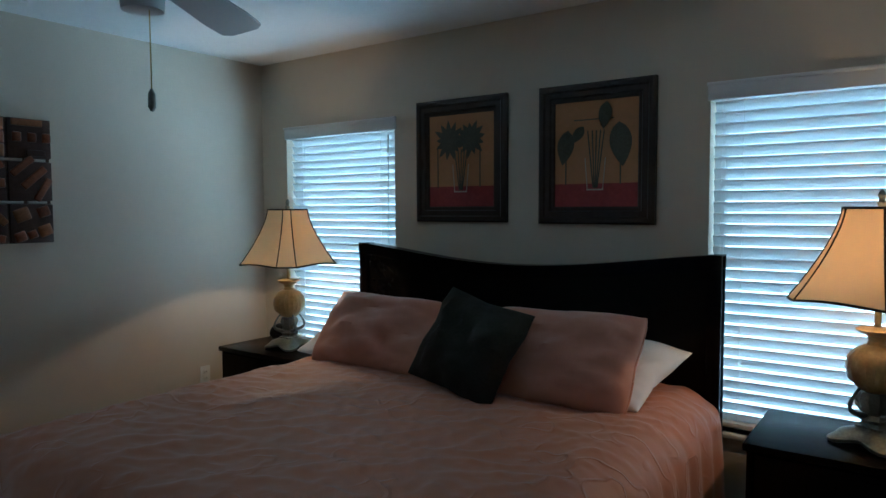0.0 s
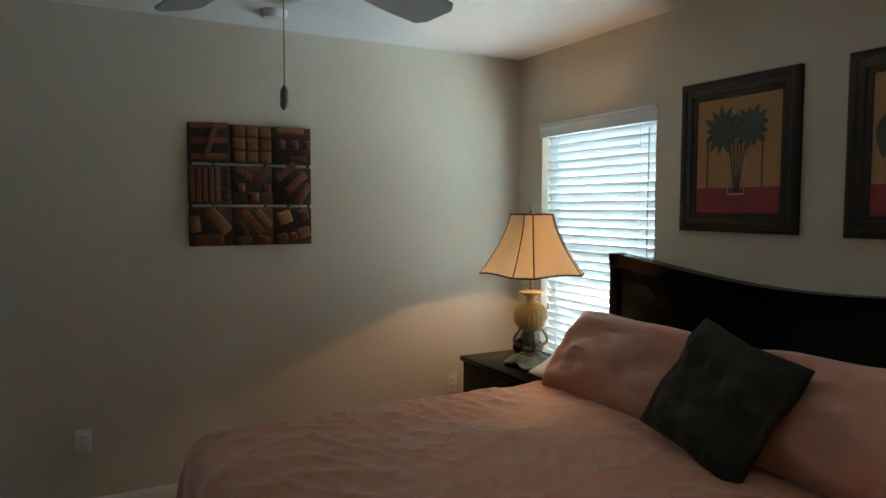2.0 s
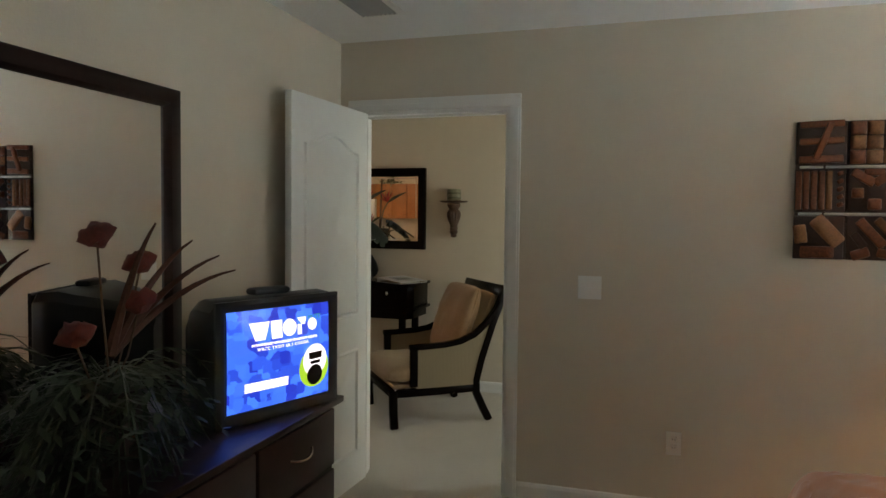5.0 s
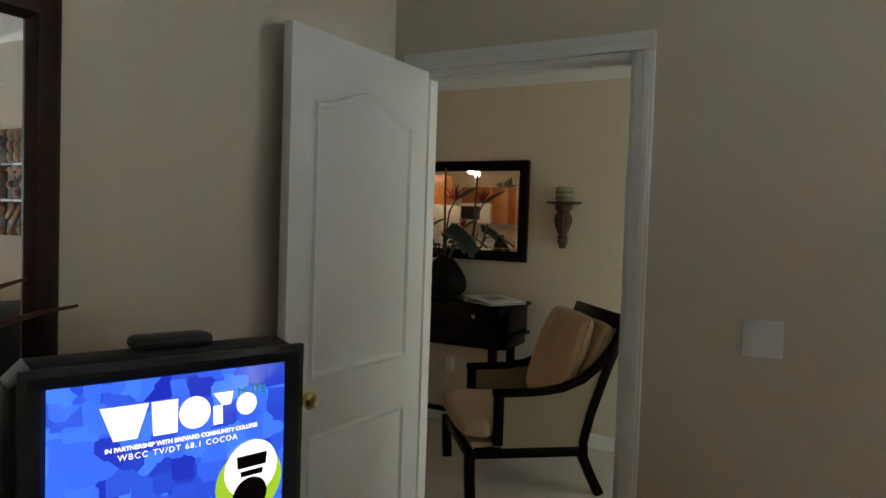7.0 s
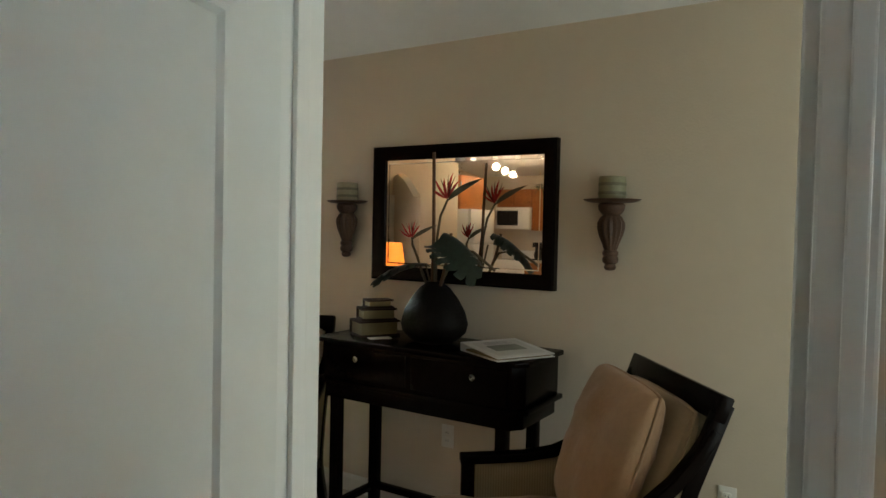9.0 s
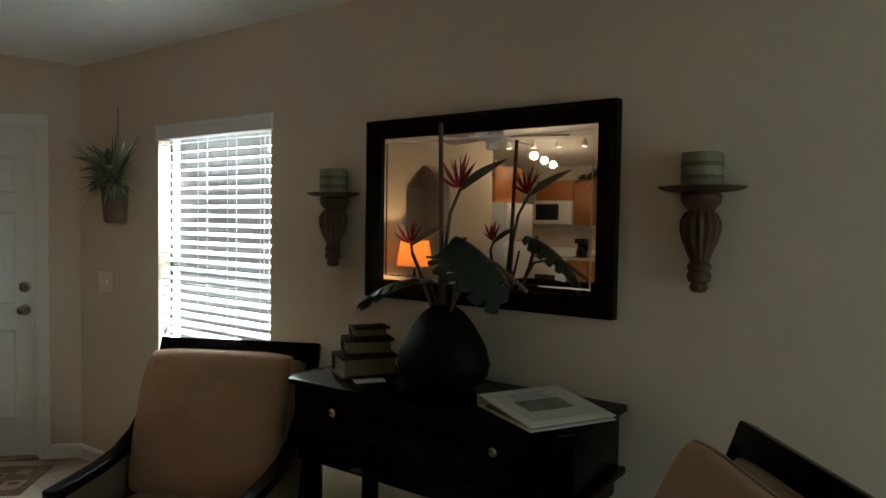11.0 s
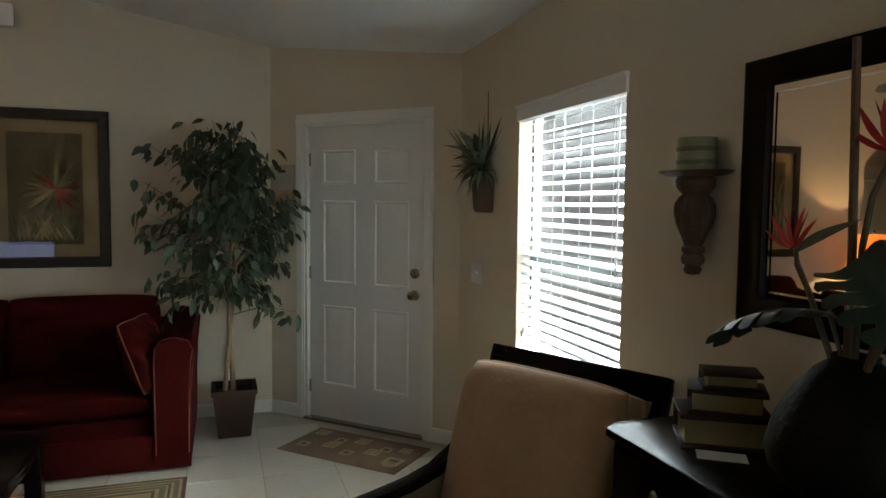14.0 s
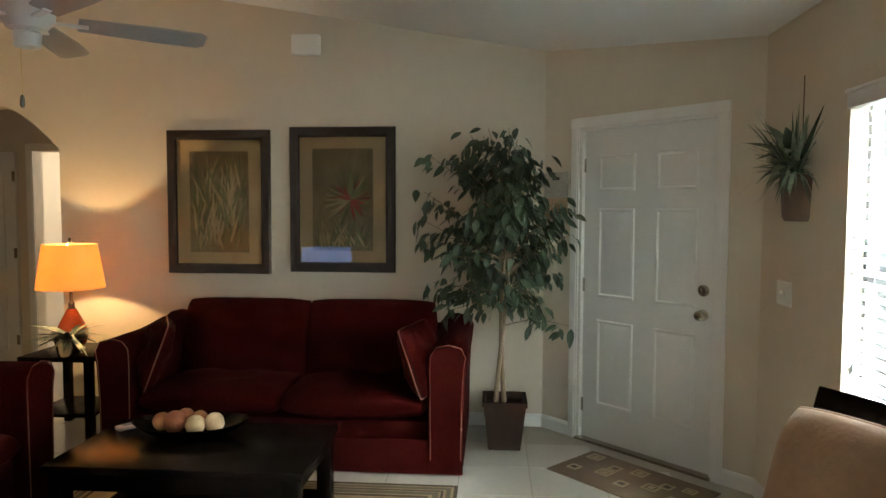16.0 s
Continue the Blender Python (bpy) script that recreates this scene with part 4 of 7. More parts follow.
for r in range(3):
    for c in range(3):
        cx, cz = (c - 1) * 0.213, (1 - r) * 0.213
        t = part("tile", box(cx - 0.102, -0.026, cz - 0.098, cx + 0.102, -0.010, cz + 0.098, 0.005), DARKTILE, art)
        k = r * 3 + c
        def bar(x0, z0, x1, z1, wd, material=COPPER, d=0.038):
            L = math.hypot(x1 - x0, z1 - z0)
            bm = box(-L / 2, -d, -wd / 2, L / 2, -0.024, wd / 2, min(wd, 0.012) * 0.45, 3)
            part("relief", move(bm, pose(cx + (x0 + x1) / 2, 0, cz + (z0 + z1) / 2, 0, -math.degrees(math.atan2(z1 - z0, x1 - x0)), 0)), material, t)
        def egg(x, z, w, h, rot=0, material=COPPER):
            bm = cushion(w, h, 0.03, soft=0.5, n=8, wrinkle=0)
            part("relief", move(bm, pose(cx + x, -0.026, cz + z, 90, 0, 0) @ pose(0, 0, 0, 0, 0, rot)), material, t)
        if k == 0:
            for z, w in ((0.082, 0.030), (0.006, 0.030), (-0.076, 0.034)):
                bar(-0.09, z, 0.09, z + 0.006, w)
            bar(-0.025, -0.075, 0.035, 0.085, 0.028, COPPER, 0.048)
        elif k == 1:
            for i in range(3):
                for j in range(3):
                    egg((i - 1) * 0.066, (j - 1) * 0.064, 0.064, 0.062, 0, STRAW if (i + 2 * j) % 4 else COPPER)
        elif k == 2:
            bar(-0.085, 0.078, 0.06, 0.078, 0.034, STRAW)
            for x in (-0.058, 0.012, 0.080):
                egg(x, 0.006, 0.042, 0.048, 0, COPPER)
            bar(-0.02, -0.072, 0.07, -0.072, 0.030, DARKTILE)
        elif k == 3:
            for x in (-0.088, -0.058, -0.026, 0.006, 0.036):
                bar(x, -0.088, x, 0.088, 0.026, STRAW if x > 0.03 else COPPER)
            for z in (-0.07, -0.035, 0.0, 0.035, 0.07):
                bar(0.068, z, 0.092, z + 0.012, 0.020, COPPER)
        elif k == 4:
            bar(-0.085, 0.085, 0.0, 0.030, 0.040)
            bar(0.085, 0.085, 0.0, 0.030, 0.040)
            bar(-0.04, 0.080, 0.04, 0.080, 0.030)
            egg(-0.062, -0.012, 0.050, 0.046)
            egg(0.072, -0.012, 0.050, 0.046)
            egg(0.005, -0.062, 0.055, 0.052)
        elif k == 5:
            for o, w in ((-0.075, 0.034), (-0.018, 0.038), (0.042, 0.034)):
                bar(max(-0.088, o - 0.02), -0.02 - o * 1.1 - 0.03, min(0.088, o + 0.085), 0.050 - o * 0.9, w)
        elif k == 6:
            egg(-0.075, 0.015, 0.055, 0.085, 8, STRAW)
            egg(0.035, 0.030, 0.070, 0.155, 42, STRAW)
            egg(-0.005, -0.066, 0.140, 0.055, 0)
        elif k == 7:
            bar(-0.055, 0.080, 0.045, -0.035, 0.042)
            bar(0.015, 0.085, 0.092, 0.0, 0.036, STRAW)
            bar(-0.075, 0.02, -0.03, -0.04, 0.034, DARKTILE)
            egg(-0.045, -0.070, 0.075, 0.045, 20)
            egg(0.055, -0.070, 0.070, 0.040, -12)
        else:
            for x, z, w, mt in ((-0.045, 0.045, 0.075, STRAW), (0.055, 0.060, 0.060, COPPER), (0.062, -0.035, 0.065, STRAW), (-0.055, -0.065, 0.055, COPPER), (0.0, -0.055, 0.045, COPPER)):
                egg(x, z, w, w * 0.9, 20, mt)


def plate(name, m, w, h, label, category, kind):
    ob = root(name, m, label, category)
    part("cover_plate", box(-w / 2, -0.006, -h / 2, w / 2, 0, h / 2, 0.003), PLASTIC, ob)
    if kind == "switch":
        for x in (-0.023, 0.023):
            part("toggle", box(x - 0.005, -0.016, -0.004, x + 0.005, -0.004, 0.012, 0.002), PLASTIC, ob)
            part("screw", move(lathe([(0.003, 0), (0.003, 0.0015)], 8), pose(x, -0.006, 0.03, 90)), PLASTIC, ob)
    elif kind == "outlet":
        for z in (-0.02, 0.02):
            soc = part("socket", box(-0.016, -0.009, z - 0.014, 0.016, -0.005, z + 0.014, 0.003), PLASTIC, ob)
            for x in (-0.006, 0.006):
                part("slot", box(x - 0.0012, -0.0096, z - 0.005, x + 0.0012, -0.0088, z + 0.005), DARKSLOT, soc)
    return ob


plate("light_switch", pose(BX, 0.097, 1.124, 0, 0, 90), 0.117, 0.117, "white double toggle switch plate on the wall", "switch", "switch")
plate("power_outlet", pose(BX, 0.515, 0.375, 0, 0, 90), 0.072, 0.117, "white wall outlet above the baseboard", "outlet", "outlet")
plate("power_outlet", pose(BX, 2.53, 0.415, 0, 0, 90), 0.072, 0.117, "white wall outlet beside the nightstand", "outlet", "outlet")
plate("light_switch", pose(WX, -4.62, 1.12, 0, 0, 90), 0.163, 0.117, "white wide toggle switch plate by the entrance", "switch", "switch")
plate("power_outlet", pose(WX, -0.72, 0.40, 0, 0, 90), 0.072, 0.117, "white wall outlet behind the armchair", "outlet", "outlet")
plate("power_outlet", pose(WX, -2.05, 0.42, 0, 0, 90), 0.072, 0.117, "white wall outlet below the console table", "outlet", "outlet")


def ceiling_fan(m, drop, blade_mat, label, turn, r_tip=0.66, chain=0.38, light=False):
    fan = root("ceiling_fan", m, label, "ceiling fan")
    part("canopy", lathe([(0.02, -0.055), (0.06, -0.045), (0.068, -0.012), (0.068, 0)], 24), blade_mat[1], fan)
    part("downrod", lathe([(0.012, -drop + 0.1), (0.012, -0.05)], 12), blade_mat[1], fan)
    part("motor", lathe([(0.03, -drop - 0.06), (0.075, -drop - 0.05), (0.105, -drop - 0.01), (0.11, -drop + 0.05), (0.085, -drop + 0.10), (0.03, -drop + 0.115)], 32), blade_mat[1], fan)
    part("switch_housing", lathe([(0.02, -drop - 0.13), (0.05, -drop - 0.125), (0.055, -drop - 0.07), (0.04, -drop - 0.055)], 24), blade_mat[1], fan)
    for k in range(5):
        q = pose(0, 0, -drop - 0.012, 0, 0, turn + 72 * k)
        part("blade_bracket", move(box(0.09, -0.018, -0.006, 0.23, 0.018, 0.004, 0.003), q), blade_mat[1], fan)
        pts = [(0.19, -0.055), (0.50, -0.072), (r_tip - 0.03, -0.070), (r_tip, -0.045), (r_tip, 0.045), (r_tip - 0.03, 0.070), (0.50, 0.072), (0.19, 0.055)]
        bm = bmesh.new()
        lo = [bm.verts.new((x, y, -0.004)) for x, y in pts]
        hi = [bm.verts.new((x, y, 0.004)) for x, y in pts]
        bm.faces.new(lo[::-1])
        bm.faces.new(hi)
        for i in range(8):
            bm.faces.new((lo[i], lo[(i + 1) % 8], hi[(i + 1) % 8], hi[i]))
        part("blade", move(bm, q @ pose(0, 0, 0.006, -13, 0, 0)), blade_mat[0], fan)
    part("pull_chain", tube([(0.03, 0, -drop - 0.12), (0.03, 0, -drop - 0.12 - chain)], 0.0016, 5), BRASS, fan)
    part("chain_fob", move(lathe([(0.003, 0), (0.009, -0.012), (0.010, -0.045), (0.004, -0.055)], 10), pose(0.03, 0, -drop - 0.12 - chain)), PEWTER, fan, "small wooden chain pull")
    return fan


# white fan; the shade on the blades is put into their grey base colour
FANW = (mat("shaded_white_fan_blade", (0.28, 0.285, 0.28), 0.4, spread=0.04), mat("white_fan_motor", (0.66, 0.66, 0.64), 0.3, spread=0.03))
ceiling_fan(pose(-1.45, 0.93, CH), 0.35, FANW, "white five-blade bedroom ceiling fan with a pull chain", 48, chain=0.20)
sd = root("smoke_detector", pose(-3.22, 1.37, CH), "white round smoke detector on the ceiling", "smoke detector")
part("body", lathe([(0.03, -0.04), (0.055, -0.036), (0.065, -0.012), (0.07, 0)], 28), PLASTIC, sd)
vt = root("ceiling_vent", pose(-2.945, -0.86, CH), "white slatted air vent in the bedroom ceiling", "vent")
VENTG = mat("grey_vent_enamel", (0.30, 0.30, 0.29), 0.5)
part("frame", move(frame_ring(0.34, 0.24, [(0, 0), (0, 0.006), (0.03, 0.012), (0.035, 0.0)]), pose(0, 0, 0, 90, 0, 0) @ pose(0, 0, 0, 0, 0, 0)), PLASTIC, vt)
part("backing", box(-0.14, -0.09, -0.003, 0.14, 0.09, -0.001), DARKSLOT, vt)
for k in range(8):
    part("slat", move(box(-0.138, -0.009, -0.001, 0.138, 0.009, 0.001), pose(0, -0.079 + 0.0225 * k, -0.008, 35, 0, 0)), VENTG, vt)
# dresser with mirror and television, along the south wall of the bedroom
dr = root("dresser", pose(-1.575, -1.008, 0), "long dark mahogany dresser against the bedroom wall", "dresser")
part("tabletop", box(-0.82, -0.26, 0.765, 0.82, 0.30, 0.79, 0.006), MAHOG, dr)
part("body", box(-0.79, -0.255, 0.06, 0.79, 0.265, 0.765, 0.004), MAHOG, dr)
part("plinth", box(-0.77, -0.245, 0.0, 0.77, 0.24, 0.06, 0.003), MAHOG, dr)
for c in range(3):
    for r in range(3):
        x0, z0 = -0.775 + c * 0.522, 0.085 + r * 0.227
        d = part("drawer", box(x0, 0.258, z0, x0 + 0.506, 0.283, z0 + 0.212, 0.006), MAHOG, dr)
        pts = [(x0 + 0.253 + 0.075 * u, 0.283 + 0.026 * (1 - u * u), z0 + 0.12 - 0.012 * (1 - u * u)) for u in [i / 5 - 1 for i in range(11)]]
        part("handle", tube(pts, 0.0045, 8), NICKEL, d, "curved nickel pull")
dm = root("dresser_mirror", pose(-1.578, -1.272, 0.79, 0, 0, 180), "tall mirror in a wide mahogany frame standing on the dresser", "mirror")
part("frame", move(frame_ring(1.10, 1.115, [(0, 0), (0, 0.045), (0.012, 0.052), (0.05, 0.048), (0.062, 0.036), (0.066, 0.02)]), pose(0, -0.0, 0.558)), MAHOG, dm, "wide mahogany frame")
part("mirror_glass", box(-0.490, -0.024, 0.065, 0.490, -0.012, 1.052), MIRROR, dm, "mirror glass", smooth=False)

tvm = pose(-2.09, -0.825, 0.79, 0, 0, 159)
tv = root("television", tvm, "black tube television on the dresser, switched on", "television")
bm = bmesh.new()
secs = ((-0.030, 0.250, 0.0, 0.395), (-0.020, 0.258, 0.0, 0.402), (0.05, 0.262, 0.0, 0.408), (0.10, 0.25, 0.005, 0.395), (0.24, 0.17, 0.03, 0.36), (0.33, 0.13, 0.04, 0.30))
rings = []
for y, hw_, z0, z1 in secs:
    c = 0.03
    rings.append([bm.verts.new((x, y, z)) for x, z in ((-hw_ + c, z0), (hw_ - c, z0), (hw_, z0 + c), (hw_, z1 - c), (hw_ - c, z1), (-hw_ + c, z1), (-hw_, z1 - c), (-hw_, z0 + c))])
for a, b in zip(rings, rings[1:]):
    for i in range(8):
        bm.faces.new((a[i], a[(i + 1) % 8], b[(i + 1) % 8], b[i]))
bm.faces.new(rings[0][::-1])
bm.faces.new(rings[-1])
bmesh.ops.recalc_face_normals(bm, faces=bm.faces[:])
part("case", bm, BLACKP, tv, "black plastic case")
part("bezel", move(frame_ring(0.50, 0.400, [(0, 0), (0.0, 0.012), (0.012, 0.018), (0.026, 0.014), (0.040, 0.0)]), pose(0, -0.03, 0.203)), BLACKP, tv)
part("carry_grip", box(-0.06, 0.02, 0.405, 0.09, 0.08, 0.430, 0.012), BLACKP, tv)
part("speaker_band", box(-0.23, -0.036, 0.008, 0.23, -0.028, 0.042, 0.003), DARKSLOT, tv)
part("badge", box(-0.016, -0.040, 0.018, 0.016, -0.034, 0.034, 0.002), NICKEL, tv, "small oval badge")


def screen_point(x, z):
    """Bulged tube face: depth at x, z about its middle."""
    return -0.036 - 0.016 * (1 - (x / 0.24) ** 2) * (1 - (z / 0.18) ** 2)


SCR = bpy.data.materials.new("blue_station_picture")
SCR.use_nodes = True
nt = SCR.node_tree
b_ = nt.nodes["Principled BSDF"]
tc_ = nt.nodes.new("ShaderNodeTexCoord")
vor = nt.nodes.new("ShaderNodeTexVoronoi")
vor.distance, vor.inputs["Scale"].default_value = "CHEBYCHEV", 26
cr = nt.nodes.new("ShaderNodeValToRGB")
cr.color_ramp.elements[0].color, cr.color_ramp.elements[1].color = (0.006, 0.016, 0.30, 1), (0.03, 0.14, 0.75, 1)
sepc = nt.nodes.new("ShaderNodeSeparateColor")
nt.links.new(tc_.outputs["Object"], vor.inputs["Vector"])
nt.links.new(vor.outputs["Color"], sepc.inputs[0])
nt.links.new(sepc.outputs[0], cr.inputs["Fac"])
nt.links.new(cr.outputs["Color"], b_.inputs["Emission Color"])
b_.inputs["Emission Strength"].default_value = 1.9
b_.inputs["Base Color"].default_value = (0.01, 0.01, 0.015, 1)
b_.inputs["Roughness"].default_value = 0.12
TXT = glow("white_screen_lettering", (0.95, 0.95, 1.0), 1.3)
LIME = glow("lime_screen_disc", (0.30, 0.55, 0.03), 1.2)
INK = mat("black_screen_lettering", (0.004, 0.004, 0.006), 0.2)
GREENT = glow("green_screen_lettering", (0.02, 0.30, 0.18), 0.7)
bm = bmesh.new()
g = [[bm.verts.new((0.21 * (2 * i / 12 - 1), screen_point(0.21 * (2 * i / 12 - 1), 0.162 * (2 * j / 10 - 1)), 0.207 + 0.162 * (2 * j / 10 - 1))) for i in range(13)] for j in range(11)]
for a, b in zip(g, g[1:]):
    for i in range(12):
        bm.faces.new((a[i], a[i + 1], b[i + 1], b[i]))
scr = part("screen", bm, SCR, tv, "glowing blue picture")


def lettering(name, text, x, z, size, material, parent, lift=0.0030, bold=0.0, spacing=1.0):
    cu = bpy.data.curves.new(name, "FONT")
    cu.body, cu.size, cu.align_x, cu.align_y, cu.extrude, cu.offset, cu.space_character = text, size, "CENTER", "CENTER", 0.0008, bold, spacing
    tmp = bpy.data.objects.new(name, cu)
    me = bpy.data.meshes.new_from_object(tmp)
    bpy.data.objects.remove(tmp)
    me.transform(pose(x, 0, z - 0.03, 90, 0, 0))
    for v in me.vertices:
        v.co.y += screen_point(v.co.x, v.co.z - 0.207) - lift
    me.materials.clear()
    me.materials.append(material)
    ob = new(name, me)
    ob.parent = parent
    return ob


lettering("lettering", "IN PARTNERSHIP WITH BREVARD COMMUNITY COLLEGE", 0.012, 0.285, 0.0106, TXT, scr, bold=0.0003)
lettering("lettering", "WBCC TV/DT 68.1 COCOA", 0.001, 0.270, 0.0145, TXT, scr, spacing=1.25)
lettering("lettering", "MUTE", 0.138, 0.353, 0.023, GREENT, scr)
def disc(x, z, r, material, lift, name):
    bm = bmesh.new()
    z -= 0.03
    put = lambda a, k: bm.verts.new((x + k * math.cos(a), screen_point(x + k * math.cos(a), z + k * math.sin(a) - 0.207) - lift, z + k * math.sin(a)))
    rim = [[put(2 * math.pi * i / 28, r * k) for i in range(28)] for k in (0.33, 0.66, 1.0)]
    mid = bm.verts.new((x, screen_point(x, z - 0.207) - lift, z))
    for i in range(28):
        bm.faces.new((mid, rim[0][i], rim[0][(i + 1) % 28]))
        for a, b in zip(rim, rim[1:]):
            bm.faces.new((a[i], b[i], b[(i + 1) % 28], a[(i + 1) % 28]))
    bmesh.ops.recalc_face_normals(bm, faces=bm.faces[:])
    part(name, bm, material, scr, smooth=False)

def patch(pts, material, lift, name):
    """Flat shape laid on the tube face from its corner points (x, z), given in turn."""
    bm = bmesh.new()
    n_ = len(pts) // 2
    for k in range(n_ - 1):
        q = [pts[k], pts[k + 1], pts[2 * n_ - 2 - k], pts[2 * n_ - 1 - k]]
        bm.faces.new([bm.verts.new((x, screen_point(x, z - 0.237) - lift, z - 0.03)) for x, z in q])
    part(name, bm, material, scr, smooth=False)


# station mark as plain white shapes
patch([(-0.133, 0.358), (-0.054, 0.358), (-0.074, 0.300), (-0.112, 0.300)], TXT, 0.0035, "mark_shape")
patch([(-0.050, 0.358), (-0.004, 0.358), (-0.006, 0.299), (-0.048, 0.299)], TXT, 0.0035, "mark_shape")
disc(0.026, 0.329, 0.029, TXT, 0.0035, "mark_shape")
patch([(0.060, 0.358), (0.100, 0.358), (0.094, 0.334), (0.078, 0.334)], TXT, 0.0035, "mark_shape")
patch([(0.060, 0.335), (0.078, 0.335), (0.078, 0.300), (0.060, 0.300)], TXT, 0.0035, "mark_shape")
patch([(-0.15, 0.165), (0.02, 0.165), (0.02, 0.135), (-0.15, 0.135)], TXT, 0.0030, "mark_shape")
disc(0.126, 0.330, 0.021, TXT, 0.0045, "round_mark")
disc(0.136, 0.176, 0.070, LIME, 0.0030, "green_disc")
disc(0.138, 0.202, 0.056, TXT, 0.0042, "white_patch")
patch([(0.106, 0.230), (0.170, 0.230), (0.168, 0.206), (0.108, 0.206)], INK, 0.0058, "dark_bar")
patch([(0.114, 0.200), (0.162, 0.200), (0.161, 0.189), (0.115, 0.189)], INK, 0.0058, "dark_bar")
disc(0.136, 0.150, 0.036, INK, 0.0062, "dark_disc")

# feathery arrangement in a pot on the dresser
fl = root("artificial_plant", pose(-1.52, -0.97, 0.79), "large dark fern arrangement with orange blooms on the dresser", "plant")
part("pot", lathe([(0.09, 0), (0.12, 0.05), (0.13, 0.14), (0.10, 0.20), (0.11, 0.22)], 24), BRONZE, fl, "dark bronze pot")
rnd = random.Random(9)
for k in range(150):
    a, L, up = rnd.uniform(0, 6.28), rnd.uniform(0.30, 0.52), rnd.uniform(-0.05, 0.85)
    pts = []
    for i in range(7):
        u = i / 6
        pts.append((u * L * math.cos(a) * 0.75, u * L * math.sin(a) * 0.5, 0.2 + L * (up * u - 0.9 * u * u)))
    bm = tube(pts, 0.004, 4, 0.3)
    for i in range(1, 7):
        for s in (-1, 1):
            lb = leaf_blade(0.08 * (1.2 - i / 8), 0.016, 3)
            me = bpy.data.meshes.new("l")
            lb.transform(pose(*pts[i], 0, rnd.uniform(0, 40), math.degrees(a) + s * 50))
            lb.to_mesh(me)
            lb.free()
            bm.from_mesh(me)
            bpy.data.meshes.remove(me)
    part("frond", bm, LEAF, fl)
ORANGE = mat("orange_bloom", (0.11, 0.014, 0.006), 0.7, spread=0.3, scale=30)
for k, (x, y, z) in enumerate(((-0.05, 0.05, 0.42), (0.06, 0.02, 0.60), (-0.11, 0.0, 0.52), (0.15, 0.04, 0.36))):
    part("bloom_stem", tube([(0, 0, 0.2), (x * 0.6, y * 0.6, z * 0.7), (x, y, z)], 0.003, 5), STEMM, fl)
    part("bloom", move(cushion(0.075, 0.075, 0.06, soft=0.6, n=8, wrinkle=0.02, seed=k), pose(x, y, z + 0.02, 30)), ORANGE, fl)
for k in range(4):
    a = -2.75 + k * 0.35
    pts = [(0.45 * u * math.cos(a), 0.10 * u, 0.3 + 0.36 * u - 0.16 * u * u + 0.05 * k * u) for u in [i / 8 for i in range(9)]]
    part("plume", tube(pts, 0.016, 6, 0.15), mat("rust_plume", (0.065, 0.022, 0.012), 0.9, spread=0.4, scale=40) if k == 0 else bpy.data.materials["rust_plume"], fl, "rust coloured plume")

# ---- living room things ----
def bar_path(pts, w, t, bevel=0.0):
    """A flat wooden bar, w wide in x, following (y, z) points, t thick."""
    bm = bmesh.new()
    P = [Vector((0, y, z)) for y, z in pts]
    prev = None
    for k, p in enumerate(P):
        d = (P[min(k + 1, len(P) - 1)] - P[max(k - 1, 0)]).normalized()
        nrm = Vector((0, -d.z, d.y)) * t / 2
        ring = [bm.verts.new(p + nrm + Vector((s * w / 2, 0, 0))) for s in (-1, 1)] + [bm.verts.new(p - nrm + Vector((s * w / 2, 0, 0))) for s in (1, -1)]
        if prev:
            for i in range(4):
                bm.faces.new((prev[i], prev[(i + 1) % 4], ring[(i + 1) % 4], ring[i]))
        else:
            bm.faces.new(ring)
        prev = ring
    bm.faces.new(prev[::-1])
    bmesh.ops.recalc_face_normals(bm, faces=bm.faces[:])
    if bevel:
        bmesh.ops.bevel(bm, geom=[e for e in bm.edges if e.calc_face_angle(0) > 0.8], offset=bevel, segments=2, affect="EDGES", profile=0.5)
    return bm


